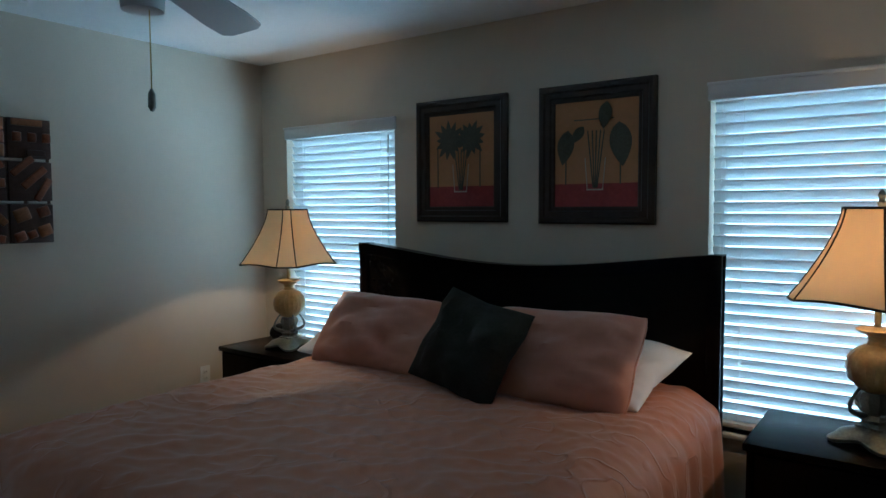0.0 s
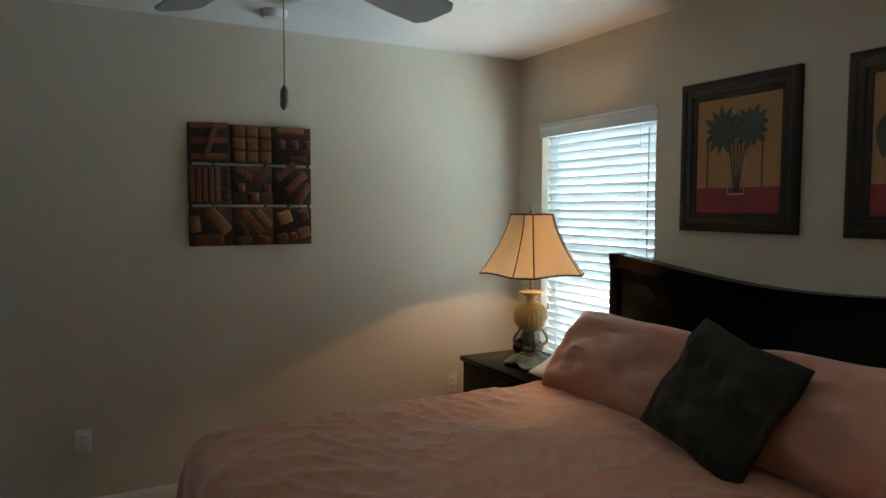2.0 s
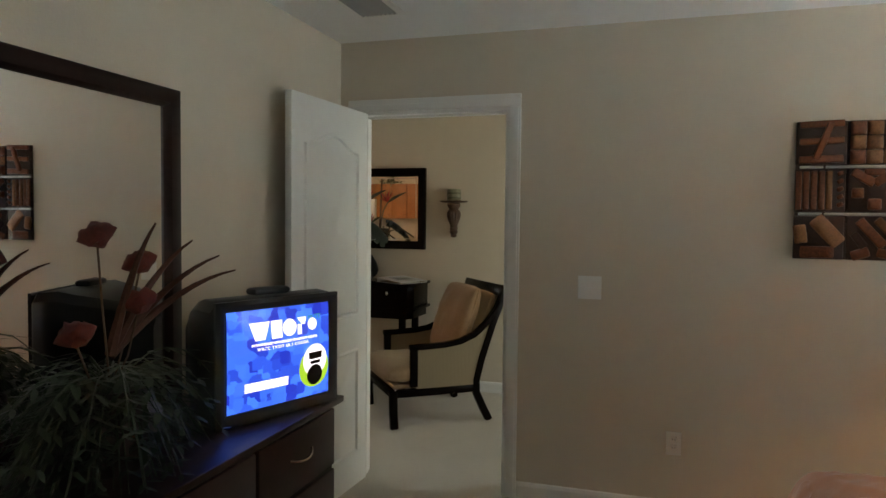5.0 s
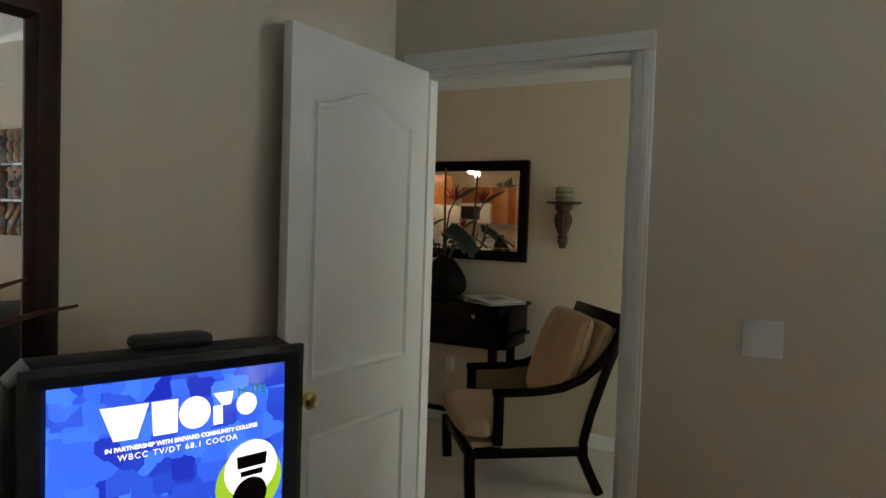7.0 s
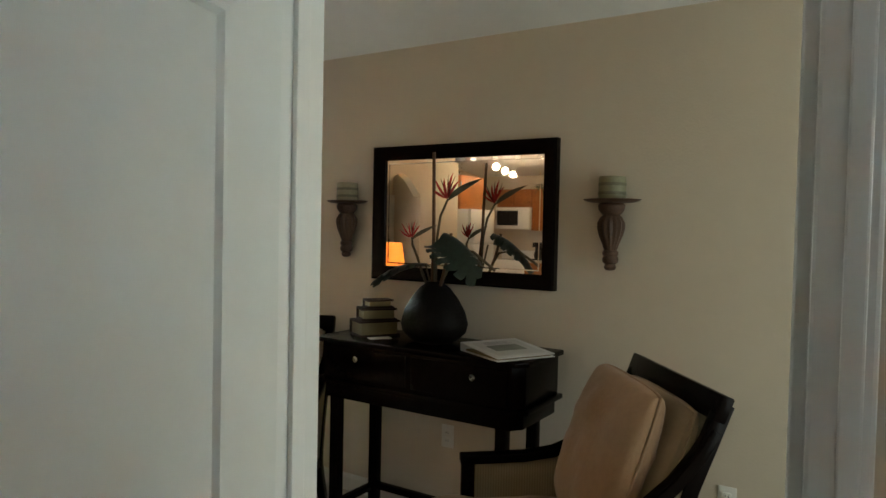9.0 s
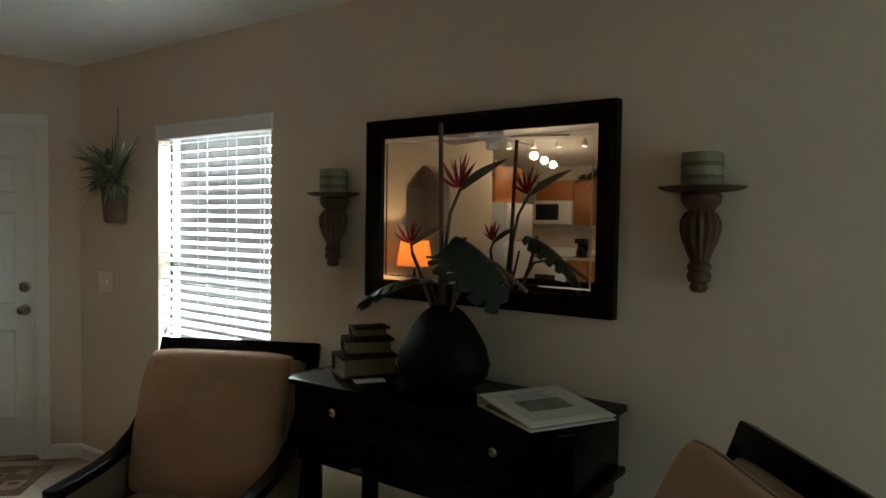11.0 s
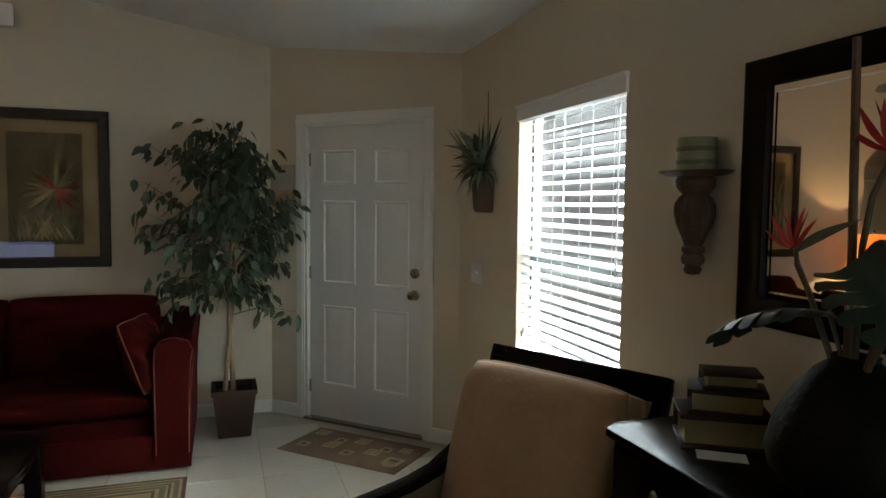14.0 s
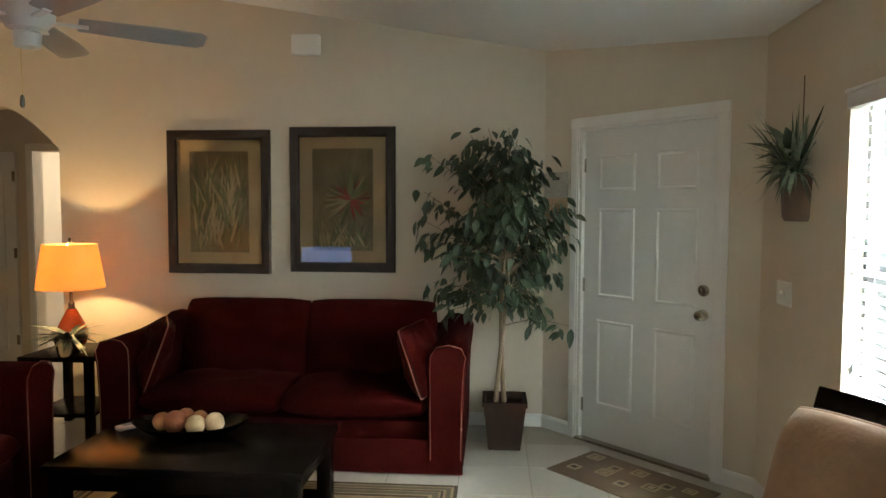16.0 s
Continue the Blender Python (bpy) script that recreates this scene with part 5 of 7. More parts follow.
def armchair(m, label, extra):
    """Low open-armed chair: the arms start behind the front legs and the seat cushion wraps round their posts."""
    ch = root("armchair", m, label, "armchair", "tan armchairs beside the console")
    for s in (-1, 1):
        q = pose(s * 0.335, 0, 0)
        part("front_leg", move(bar_path([(-0.345, 0.0), (-0.352, 0.12), (-0.355, 0.262)], 0.044, 0.055, 0.004), q), ESPRESSO, ch)
        part("arm_post", move(box(-0.021, -0.232, 0.285, 0.021, -0.180, 0.553, 0.004), q), ESPRESSO, ch)
        part("arm", move(bar_path([(-0.238, 0.562), (-0.12, 0.565), (0.02, 0.570), (0.14, 0.588), (0.25, 0.632), (0.335, 0.702), (0.41, 0.790), (0.462, 0.870)], 0.056, 0.038, 0.006), q), ESPRESSO, ch)
        part("back_leg", move(bar_path([(0.375, 0.0), (0.318, 0.11), (0.272, 0.21), (0.268, 0.30), (0.305, 0.45), (0.390, 0.70), (0.492, 0.955)], 0.042, 0.052, 0.004), q), ESPRESSO, ch)
        part("side_rail", move(box(-0.019, -0.33, 0.218, 0.019, 0.262, 0.272, 0.004), q), ESPRESSO, ch)
        pan = [(-0.19, 0.272), (0.262, 0.272), (0.285, 0.42), (0.365, 0.66), (0.385, 0.735), (0.31, 0.655), (0.23, 0.602), (0.13, 0.567), (0.0, 0.551), (-0.19, 0.548)]
        bm = bmesh.new()
        a = [bm.verts.new((s * 0.335 - 0.014, y, z)) for y, z in pan]
        b = [bm.verts.new((s * 0.335 + 0.014, y, z)) for y, z in pan]
        bm.faces.new(a)
        bm.faces.new(b[::-1])
        for i in range(len(pan)):
            bm.faces.new((a[i], b[i], b[(i + 1) % len(pan)], a[(i + 1) % len(pan)]))
        bmesh.ops.recalc_face_normals(bm, faces=bm.faces[:])
        part("side_panel", bm, RIBY, ch, "ribbed oatmeal side panel")
    part("front_rail", box(-0.315, -0.375, 0.218, 0.315, -0.335, 0.272, 0.004), ESPRESSO, ch)
    part("back_rail", box(-0.315, 0.225, 0.218, 0.315, 0.262, 0.272, 0.004), ESPRESSO, ch)
    part("top_rail", move(box(-0.358, -0.024, -0.085, 0.358, 0.020, 0.0, 0.006), pose(0, 0.497, 0.978, -20, 0, 0)), ESPRESSO, ch, "wide dark top rail")
    part("back_panel", move(box(-0.315, -0.016, 0.0, 0.315, 0.014, 0.62, 0.006), pose(0, 0.272, 0.31, -19, 0, 0)), RIBY, ch)
    part("seat_base", box(-0.318, -0.345, 0.272, 0.318, 0.24, 0.300, 0.006), TANSEAT, ch)
    bm = cushion(0.64, 0.68, 0.17, soft=0.26, n=24, wrinkle=0.007)
    for v in bm.verts:
        v.co.x *= 1.10 if v.co.y < -0.19 else 0.94 if v.co.y > -0.15 else 1.02
    part("seat_cushion", move(bm, pose(0, -0.065, 0.372)), TANSEAT, ch, "thick oatmeal seat cushion wrapping the arm posts")
    if extra:
        q = pose(0, 0.345, 0.665, 70, 0, 0)
        part("back_cushion", move(cushion(0.58, 0.54, 0.13, soft=0.3, n=18, wrinkle=0.012, seed=4, round_=0.05), q), TANSEAT, ch, "plump oatmeal back cushion")
        part("piping", move(rim(0.58, 0.54, 0.005, 0.05), q), TANSEAT, ch)
        q = pose(-0.02, 0.240, 0.700, 71, 0, 0)
        part("throw_cushion", move(cushion(0.57, 0.55, 0.17, soft=0.30, n=22, wrinkle=0.018, seed=7, round_=0.05), q), TAN, ch, "tan suede cushion")
        part("piping", move(rim(0.57, 0.55, 0.006, 0.05), q), TAN, ch)
    else:
        q = pose(0.0, 0.245, 0.690, 72, 0, 0)
        part("back_cushion", move(cushion(0.62, 0.57, 0.20, soft=0.25, n=26, wrinkle=0.024, seed=9, round_=0.045), q), TAN, ch, "plump tan suede back cushion")
        part("piping", move(rim(0.62, 0.57, 0.006, 0.045), q), TAN, ch)
        q2 = pose(0.02, 0.345, 0.690, 71, 0, 0)
        part("inner_cushion", move(cushion(0.60, 0.50, 0.10, soft=0.3, n=16, wrinkle=0.01, seed=3, round_=0.05), q2), TANSEAT, ch, "thin oatmeal cushion behind")
    return ch


RIBY = striped("ribbed_oatmeal_cloth_side", (0.24, 0.19, 0.12), (0.20, 0.155, 0.095), 1, 95, width=0.4)
armchair(pose(-4.887, -1.226, 0, 0, 0, 38), "dark-framed armchair with tan cushions beside the console table", True)
armchair(pose(-4.945, -2.851, 0, 0, 0, 117), "dark-framed armchair with tan cushions below the window", False)

# console table: local x along the wall, front towards +x of the world
con = root("console_table", pose(-5.385, -2.0, 0, 0, 0, 90), "espresso console table with two drawers against the wall", "console table")
def slab(w, wf, d, z0, z1, bevel=0.005):
    """Board w wide at the back (y = d/2), wf at the front, clipped corners."""
    pts = [(-w / 2, d / 2), (w / 2, d / 2), (w / 2, -d / 2 + (w - wf) * 0.7), (wf / 2, -d / 2), (-wf / 2, -d / 2), (-w / 2, -d / 2 + (w - wf) * 0.7)]
    bm = bmesh.new()
    a = [bm.verts.new((x, y, z0)) for x, y in pts]
    b = [bm.verts.new((x, y, z1)) for x, y in pts]
    bm.faces.new(a)
    bm.faces.new(b[::-1])
    for i in range(6):
        bm.faces.new((a[i], b[i], b[(i + 1) % 6], a[(i + 1) % 6]))
    bmesh.ops.recalc_face_normals(bm, faces=bm.faces[:])
    if bevel:
        bmesh.ops.bevel(bm, geom=bm.edges[:], offset=bevel, segments=2, affect="EDGES", profile=0.5)
    return bm
part("tabletop", slab(1.14, 1.06, 0.43, 0.912, 0.935), ESPRESSO, con)
part("body", slab(1.10, 1.02, 0.40, 0.735, 0.912, 0.003), ESPRESSO, con)
part("moulding", slab(1.14, 1.06, 0.43, 0.712, 0.735), ESPRESSO, con)
part("apron", slab(1.08, 1.00, 0.39, 0.645, 0.712, 0.003), ESPRESSO, con)
for x in (-0.495, 0.015):
    d = part("drawer", box(x, -0.213, 0.752, x + 0.48, -0.199, 0.898, 0.004), ESPRESSO, con)
    part("drawer_knob", move(lathe([(0.005, 0), (0.006, 0.012), (0.014, 0.02), (0.015, 0.027), (0.009, 0.033), (0.001, 0.034)], 16), pose(x + (0.21 if x < 0 else 0.33), -0.213, 0.855, 90)), NICKEL, d, "round nickel knob")
for x in (-0.48, 0.43):
    for y in (-0.185, 0.125):
        part("leg", box(x, y, 0.0, x + 0.05, y + 0.05, 0.645, 0.004), ESPRESSO, con)
    part("end_stretcher", box(x + 0.01, -0.135, 0.09, x + 0.04, 0.125, 0.125, 0.003), ESPRESSO, con)
part("back_stretcher", box(-0.43, 0.135, 0.09, 0.43, 0.165, 0.125, 0.003), ESPRESSO, con)

# mirror over the console
wm = root("wall_mirror", pose(WX + 0.001, -2.005, 1.551, 0, 0, 90), "large wall mirror in a wide dark frame above the console", "mirror")
part("frame", frame_ring(1.052, 0.702, [(0, 0), (0, 0.040), (0.010, 0.046), (0.03, 0.042), (0.055, 0.030), (0.068, 0.026), (0.072, 0.012)]), ESPRESSO, wm, "wide espresso frame")
part("mirror_glass", box(-0.456, -0.014, -0.281, 0.456, -0.008, 0.281), MIRROR, wm, "mirror glass", smooth=False)
part("bevel_edge", move(frame_ring(0.912, 0.562, [(0.0, 0.0105), (0.022, 0.0152)]), pose(0, 0, 0)), MIRROR, wm, "bevelled glass edge", smooth=False)


def flat_back(bm, wall, sx=1.0, sy=1.0):
    """Widen a turned piece and cut it flat where it meets the wall at local y = wall."""
    for v in bm.verts:
        v.co.x, v.co.y = v.co.x * sx, min(v.co.y * sy, wall)
    return bm


def sconce(m, label):
    s = root("wall_sconce", m, label, "candle sconce", "candle sconces beside the mirror")
    prof = [(0.004, 0.0), (0.020, 0.004), (0.027, 0.016), (0.022, 0.028), (0.032, 0.036), (0.035, 0.052), (0.029, 0.064), (0.034, 0.072), (0.034, 0.082), (0.027, 0.090), (0.034, 0.115), (0.048, 0.150), (0.056, 0.185), (0.055, 0.210), (0.044, 0.232), (0.036, 0.240), (0.045, 0.250), (0.054, 0.262), (0.058, 0.282), (0.050, 0.293)]
    part("bracket", flat_back(lathe(prof, 56, ribs=14, rib_depth=0.06, rib_range=(0.1, 0.235)), 0.054), CARVED, s, "carved and fluted wooden bracket")
    part("plate", flat_back(lathe([(0.05, 0.293), (0.085, 0.296), (0.104, 0.303), (0.110, 0.309), (0.106, 0.310), (0.06, 0.304)], 40), 0.054, 1.14, 0.86), CARVED, s, "half-round plate")
    can = part("candle", lathe([(0.056, 0.304), (0.0585, 0.312), (0.058, 0.398), (0.055, 0.407), (0.03, 0.404), (0.004, 0.399)], 28), CANDLE, s, "sage green pillar candle")
    for z in (0.328, 0.366):
        part("band", lathe([(0.0582, z), (0.0596, z + 0.003), (0.0596, z + 0.010), (0.0582, z + 0.013)], 28), CANDLEB, can)
    part("wick", tube([(0, 0, 0.398), (0.002, 0.001, 0.413)], 0.0012, 5), DARKSLOT, can)
    return s


CARVED = mat("carved_brown_wood", (0.075, 0.040, 0.024), 0.5, spread=0.45, scale=30, bump=0.4, bump_scale=60, spec=0.3)
CANDLE = mat("sage_wax", (0.20, 0.19, 0.115), 0.5, spread=0.2, scale=20)
CANDLEB = mat("olive_wax_band", (0.11, 0.105, 0.06), 0.5, spread=0.2, scale=20)
sconce(pose(WX + 0.056, -1.214, 1.309, 0, 0, 90), "carved dark wooden wall sconce with a green candle")
sconce(pose(WX + 0.056, -2.697, 1.309, 0, 0, 90), "carved dark wooden wall sconce with a green candle")

# vase with bird of paradise
vs = root("flower_vase", pose(-5.40, -2.01, 0.935), "dark round vase with bird of paradise flowers on the console", "vase")
part("vase", flat_back(lathe([(0.085, 0), (0.115, 0.012), (0.158, 0.050), (0.168, 0.09), (0.152, 0.15), (0.117, 0.21), (0.078, 0.258), (0.044, 0.282), (0.048, 0.290), (0.040, 0.290), (0.036, 0.26)], 40, ribs=40, rib_depth=0.006), 1.0, 0.88, 0.98), mat("dark_carved_vase", (0.005, 0.004, 0.0035), 0.55, spread=0.5, scale=30, bump=0.7, bump_scale=50, spec=0.12), vs, "dark textured round body")
def to_local(x, y, z):
    return (x + 5.40, y + 2.01, z - 0.935)
# tall bare stick, lower cut sticks
part("stick", tube([(0.01, -0.01, 0.2), (0.035, 0.01, 0.5), to_local(-5.345, -1.995, 1.83)], 0.0085, 8, 0.9), STEMM, vs)
part("stick", tube([(0.015, 0.02, 0.2), (0.04, 0.09, 0.40), (0.05, 0.115, 0.52)], 0.008, 8, 0.9), STEMM, vs)


def paradise(tip, base, size, head_turn, red=REDPET):
    """Stem, beak and fan of red bracts."""
    b0, t0 = Vector(base), Vector(tip)
    mid = (b0 + t0) / 2 + Vector((0.0, -0.025, 0.05))
    part("stem", tube([b0, (b0 + mid) / 2, mid, (mid + t0) / 2 + Vector((0, -0.012, 0.01)), t0], 0.007, 8, 0.8), STEMG, vs)
    q = Matrix.Translation(t0) @ pose(0, 0, 0, 0, 0, head_turn)
    bm = leaf_blade(size * 1.25, size * 0.26, 10, -0.03 * size, 1.0)
    part("beak", move(bm, q @ pose(0, 0, -0.01, 0, -28, 0)), STEMG, vs, "green pointed beak")
    for k, ang in enumerate((-150, -128, -104, -80, -58)):
        bm = leaf_blade(size * (0.62 + 0.12 * (k % 2)), size * 0.15, 8, 0, 0.7)
        part("bract", move(bm, q @ pose(0, 0.004 * (k - 2), 0, 0, ang, 0)), red, vs, "red pointed bract")
    for k, ang in enumerate((-118, -92, -70)):
        bm = leaf_blade(size * 0.70, size * 0.07, 6, 0, 0.6)
        part("dark_bract", move(bm, q @ pose(0, 0.012 - 0.008 * k, 0, 0, ang, 0)), DARKRED, vs)


STEMG = mat("grey_green_stem", (0.085, 0.075, 0.045), 0.55, spread=0.35, scale=25)
DARKRED = mat("dark_purple_bract", (0.09, 0.012, 0.016), 0.6, spread=0.3, scale=25)
paradise(to_local(-5.365, -1.925, 1.615), (0.015, 0.01, 0.22), 0.165, 90)
paradise(to_local(-5.33, -2.10, 1.43), (0.01, -0.02, 0.22), 0.12, 100)


def monstera(m, size, width):
    """Broad heart-shaped leaf with slits between its lobes, drooping to the edges."""
    bm = bmesh.new()
    droop = lambda x, y: -0.55 * (y * y) / size - 0.45 * x * x / size + 0.02 * math.sin(9 * y / size)
    n = 7
    for s in (-1, 1):
        for k in range(n):
            u0, u1 = k / n, (k + 1) / n
            cols = []
            for j in range(7):
                v = j / 6
                slit = 0.0 if v < 0.45 else 0.40 * ((v - 0.45) / 0.55)
                row = []
                for u in (u0 + slit * 0.5 / n, (u0 + u1) / 2, u1 - slit * 0.5 / n):
                    reach = width / 2 * (math.sin(math.pi * (0.16 + 0.84 * u)) ** 0.7) * (1 - 0.06 * abs(u - (u0 + u1) / 2) * n * 2 * v)
                    y = s * reach * v
                    x = u * size + (0.30 * v - 0.45 * v * (1 - u)) * size * 0.45
                    row.append(bm.verts.new((x, y, droop(x, y))))
                cols.append(row)
            for c, d in zip(cols, cols[1:]):
                for i in range(2):
                    bm.faces.new((c[i], c[i + 1], d[i + 1], d[i]) if s > 0 else (c[i], d[i], d[i + 1], c[i + 1]))
    part("broad_leaf", move(bm, m), LEAF3, vs, "dark split monstera leaf")


monstera(pose(0.075, 0.065, 0.495, 16, 15, 76), 0.235, 0.26)
monstera(pose(0.04, -0.02, 0.37, -12, -4, -78), 0.27, 0.17)
part("leaf_stalk", tube([(0.01, 0.0, 0.22), (0.04, 0.02, 0.36), (0.065, 0.03, 0.46)], 0.005, 6), STEMG, vs)
part("leaf_stalk", tube([(0.005, -0.01, 0.22), (0.02, -0.02, 0.30), (0.035, -0.035, 0.375)], 0.005, 6), STEMG, vs)
part("curved_pod", tube([(0.01, 0.02, 0.24), (0.02, 0.12, 0.42), (0.03, 0.22, 0.44), (0.04, 0.34, 0.36)], 0.0045, 8, 1.5), STEMG, vs)

# stacked books
PAPER = mat("aged_page_edges", (0.21, 0.17, 0.085), 0.9, spread=0.12, scale=60)
BOOKC = mat("worn_brown_leather", (0.030, 0.017, 0.011), 0.7, spec=0.12, spread=0.4, scale=25, bump=0.4, bump_scale=60)
z = 0.935
for k, (w, d, h, rot) in enumerate(((0.15, 0.215, 0.078, 4), (0.125, 0.18, 0.060, -3), (0.088, 0.135, 0.042, 3))):
    bk = root("book", pose(-5.395 - 0.004 * k, -2.362 + 0.006 * k, z, 0, 0, 55 + rot), "thick old leather-bound book in a stack on the console", "book", "stacked books")
    part("cover", box(-w / 2, -d / 2, 0, w / 2, d / 2, 0.009, 0.001), BOOKC, bk)
    part("cover", box(-w / 2, -d / 2, h - 0.009, w / 2, d / 2, h, 0.001), BOOKC, bk)
    part("spine", box(-w / 2 - 0.004, -d / 2, 0.0, -w / 2 + 0.003, d / 2, h, 0.002), BOOKC, bk)
    part("page_block", box(-w / 2 + 0.003, -d / 2 + 0.012, 0.009, w / 2 - 0.012, d / 2 - 0.012, h - 0.009), PAPER, bk, "aged page block", smooth=False)
    z += h
thing("paper_card", box(-0.055, -0.028, 0, 0.055, 0.028, 0.002), PLASTIC, "white card lying under the books", "card", m=pose(-5.318, -2.272, 0.935, 0, 0, 145))
# binder
bi = root("ring_binder", pose(-5.345, -1.592, 0.935, 0, 0, 62), "white ring binder with a photo cover on the console", "binder")
VINYL = mat("white_vinyl", (0.72, 0.72, 0.70), 0.3, spread=0.03)
part("cover", box(-0.145, -0.15, 0.0, 0.145, 0.15, 0.004, 0.0015), VINYL, bi)
part("cover", move(box(0, -0.15, 0.0, 0.29, 0.15, 0.004, 0.0015), pose(-0.145, 0, 0.034, 0, 4.5, 0)), VINYL, bi)
part("spine", box(-0.149, -0.15, 0.0, -0.145, 0.15, 0.038, 0.0015), VINYL, bi)
part("page_block", box(-0.12, -0.138, 0.004, 0.13, 0.138, 0.011), PAPER, bi)
ph = part("cover_sheet", move(box(0.03, -0.12, 0.0045, 0.26, 0.12, 0.0052), pose(-0.145, 0, 0.034, 0, 4.5, 0)), mat("printed_sheet", (0.62, 0.62, 0.60), 0.5), bi)
part("photo", move(box(0.10, -0.085, 0.0054, 0.19, 0.075, 0.0058), pose(-0.145, 0, 0.034, 0, 4.5, 0)), mat("garden_photo", (0.16, 0.18, 0.15), 0.4, spread=0.6, scale=60), ph)
for k in range(5):
    part("text_line", move(box(0.045 + k * 0.010, -0.07, 0.0054, 0.049 + k * 0.010, 0.07 - 0.012 * (k % 3), 0.0058), pose(-0.145, 0, 0.034, 0, 4.5, 0)), mat("grey_print", (0.35, 0.35, 0.36), 0.6) if k == 0 else bpy.data.materials["grey_print"], ph)

# wall planter beside the entrance
wp = root("wall_planter", pose(WX, -4.475, 1.47, 0, 0, 90) @ Matrix.Diagonal((1.3, 1.2, 1.0, 1.0)), "brown wall pocket planter with trailing grey-green grasses", "plant")
POCK = mat("brown_bark_pocket", (0.085, 0.050, 0.032), 0.7, spread=0.4, scale=25, bump=0.7, bump_scale=50)
bm = bmesh.new()
rings = []
for zz, r in ((0.0, 0.060), (0.02, 0.070), (0.12, 0.076), (0.21, 0.084)):
    rings.append([bm.verts.new((r * math.cos(math.pi * (1 + i / 12)), min(-0.002, 0.9 * r * math.sin(math.pi * (1 + i / 12)) - 0.002), zz)) for i in range(13)])
for a, b in zip(rings, rings[1:]):
    for i in range(12):
        bm.faces.new((a[i], a[i + 1], b[i + 1], b[i]))
    bm.faces.new((a[12], a[0], b[0], b[12]))
bm.faces.new(rings[0][::-1])
bm.faces.new(rings[-1])
bmesh.ops.recalc_face_normals(bm, faces=bm.faces[:])
part("pocket", bm, POCK, wp, "brown bark-textured pocket")
part("hanger", tube([(0, -0.004, 0.20), (0, -0.004, 0.66)], 0.002, 5), STEMM, wp)
rnd = random.Random(21)
for k in range(190):
    a, L = rnd.uniform(-math.pi, 0), rnd.uniform(0.16, 0.36)
    up, out_ = rnd.uniform(0.35, 1.0), rnd.uniform(0.25, 0.95)
    pts = []
    for i in range(6):
        u = i / 5
        pts.append((out_ * L * u * math.cos(a), -0.03 + 0.55 * out_ * L * u * math.sin(a), 0.19 + L * (up * u * 1.05 - (1.1 - up) * u * u)))
    bm = bmesh.new()
    wdt = rnd.choice((0.005, 0.009, 0.017))
    prev = None
    for i, p in enumerate(pts):
        ww = wdt * (1 - (i / 5) ** 2) + 0.0006
        pr = [bm.verts.new((p[0] - ww * math.sin(a), p[1] + ww * math.cos(a) * 0.6, p[2])), bm.verts.new((p[0] + ww * math.sin(a), p[1] - ww * math.cos(a) * 0.6, p[2] + 0.002))]
        if prev:
            bm.faces.new((prev[0], prev[1], pr[1], pr[0]))
        prev = pr
    part("grass_blade", bm, LEAF2 if k % 3 else LEAF, wp)

for k in range(16):
    a = rnd.uniform(-170, -10)
    bm = leaf_blade(rnd.uniform(0.12, 0.2), 0.055, 7, 0.05, 0.25)
    part("broad_blade", move(bm, pose(0, -0.035, 0.21 + 0.008 * k, 0, rnd.uniform(-65, 10), a)), LEAF if k % 2 else LEAF2, wp)

# ficus tree in a square pot
ft = root("ficus_tree", pose(-4.29, -5.57, 0), "artificial ficus tree in a square brown woven pot", "tree")
bm = bmesh.new()
rings = [[bm.verts.new((sx * r, sy * r, zz)) for sx, sy in ((-1, -1), (1, -1), (1, 1), (-1, 1))] for r, zz in ((0.098, 0), (0.102, 0.01), (0.132, 0.285), (0.142, 0.285), (0.142, 0.315), (0.122, 0.315), (0.118, 0.27))]
for a, b in zip(rings, rings[1:]):
    for i in range(4):
        bm.faces.new((a[i], a[(i + 1) % 4], b[(i + 1) % 4], b[i]))
bm.faces.new(rings[0][::-1])
bm.faces.new(rings[-1])
part("pot", bm, mat("brown_woven_pot", (0.022, 0.011, 0.007), 0.75, spec=0.1, spread=0.4, scale=30, bump=0.8, bump_scale=70), ft, "square tapered woven pot", smooth=False)
trunks = []
for k, (dx, dy, ph_) in enumerate(((0.0, 0.0, 0.0), (0.025, 0.015, 2.0))):
    pts = [(dx + 0.035 * math.sin(3.1 * u + ph_) - 0.02 * u, dy + 0.03 * math.sin(2.2 * u + ph_), 0.26 + 1.25 * u) for u in [i / 12 for i in range(13)]]
    trunks.append(pts)
    part("trunk", tube(pts, 0.017, 9, 0.55), BARK, ft, "slender grey-brown trunk")
rnd = random.Random(5)
LEAVES = []
for k in range(4):
    lb = leaf_blade(0.086 + 0.008 * k, 0.041, 5, 0.014, 0.25)
    LEAVES.append(finish("leaf", lb, LEAF, True))
crown = bmesh.new()
spots = []
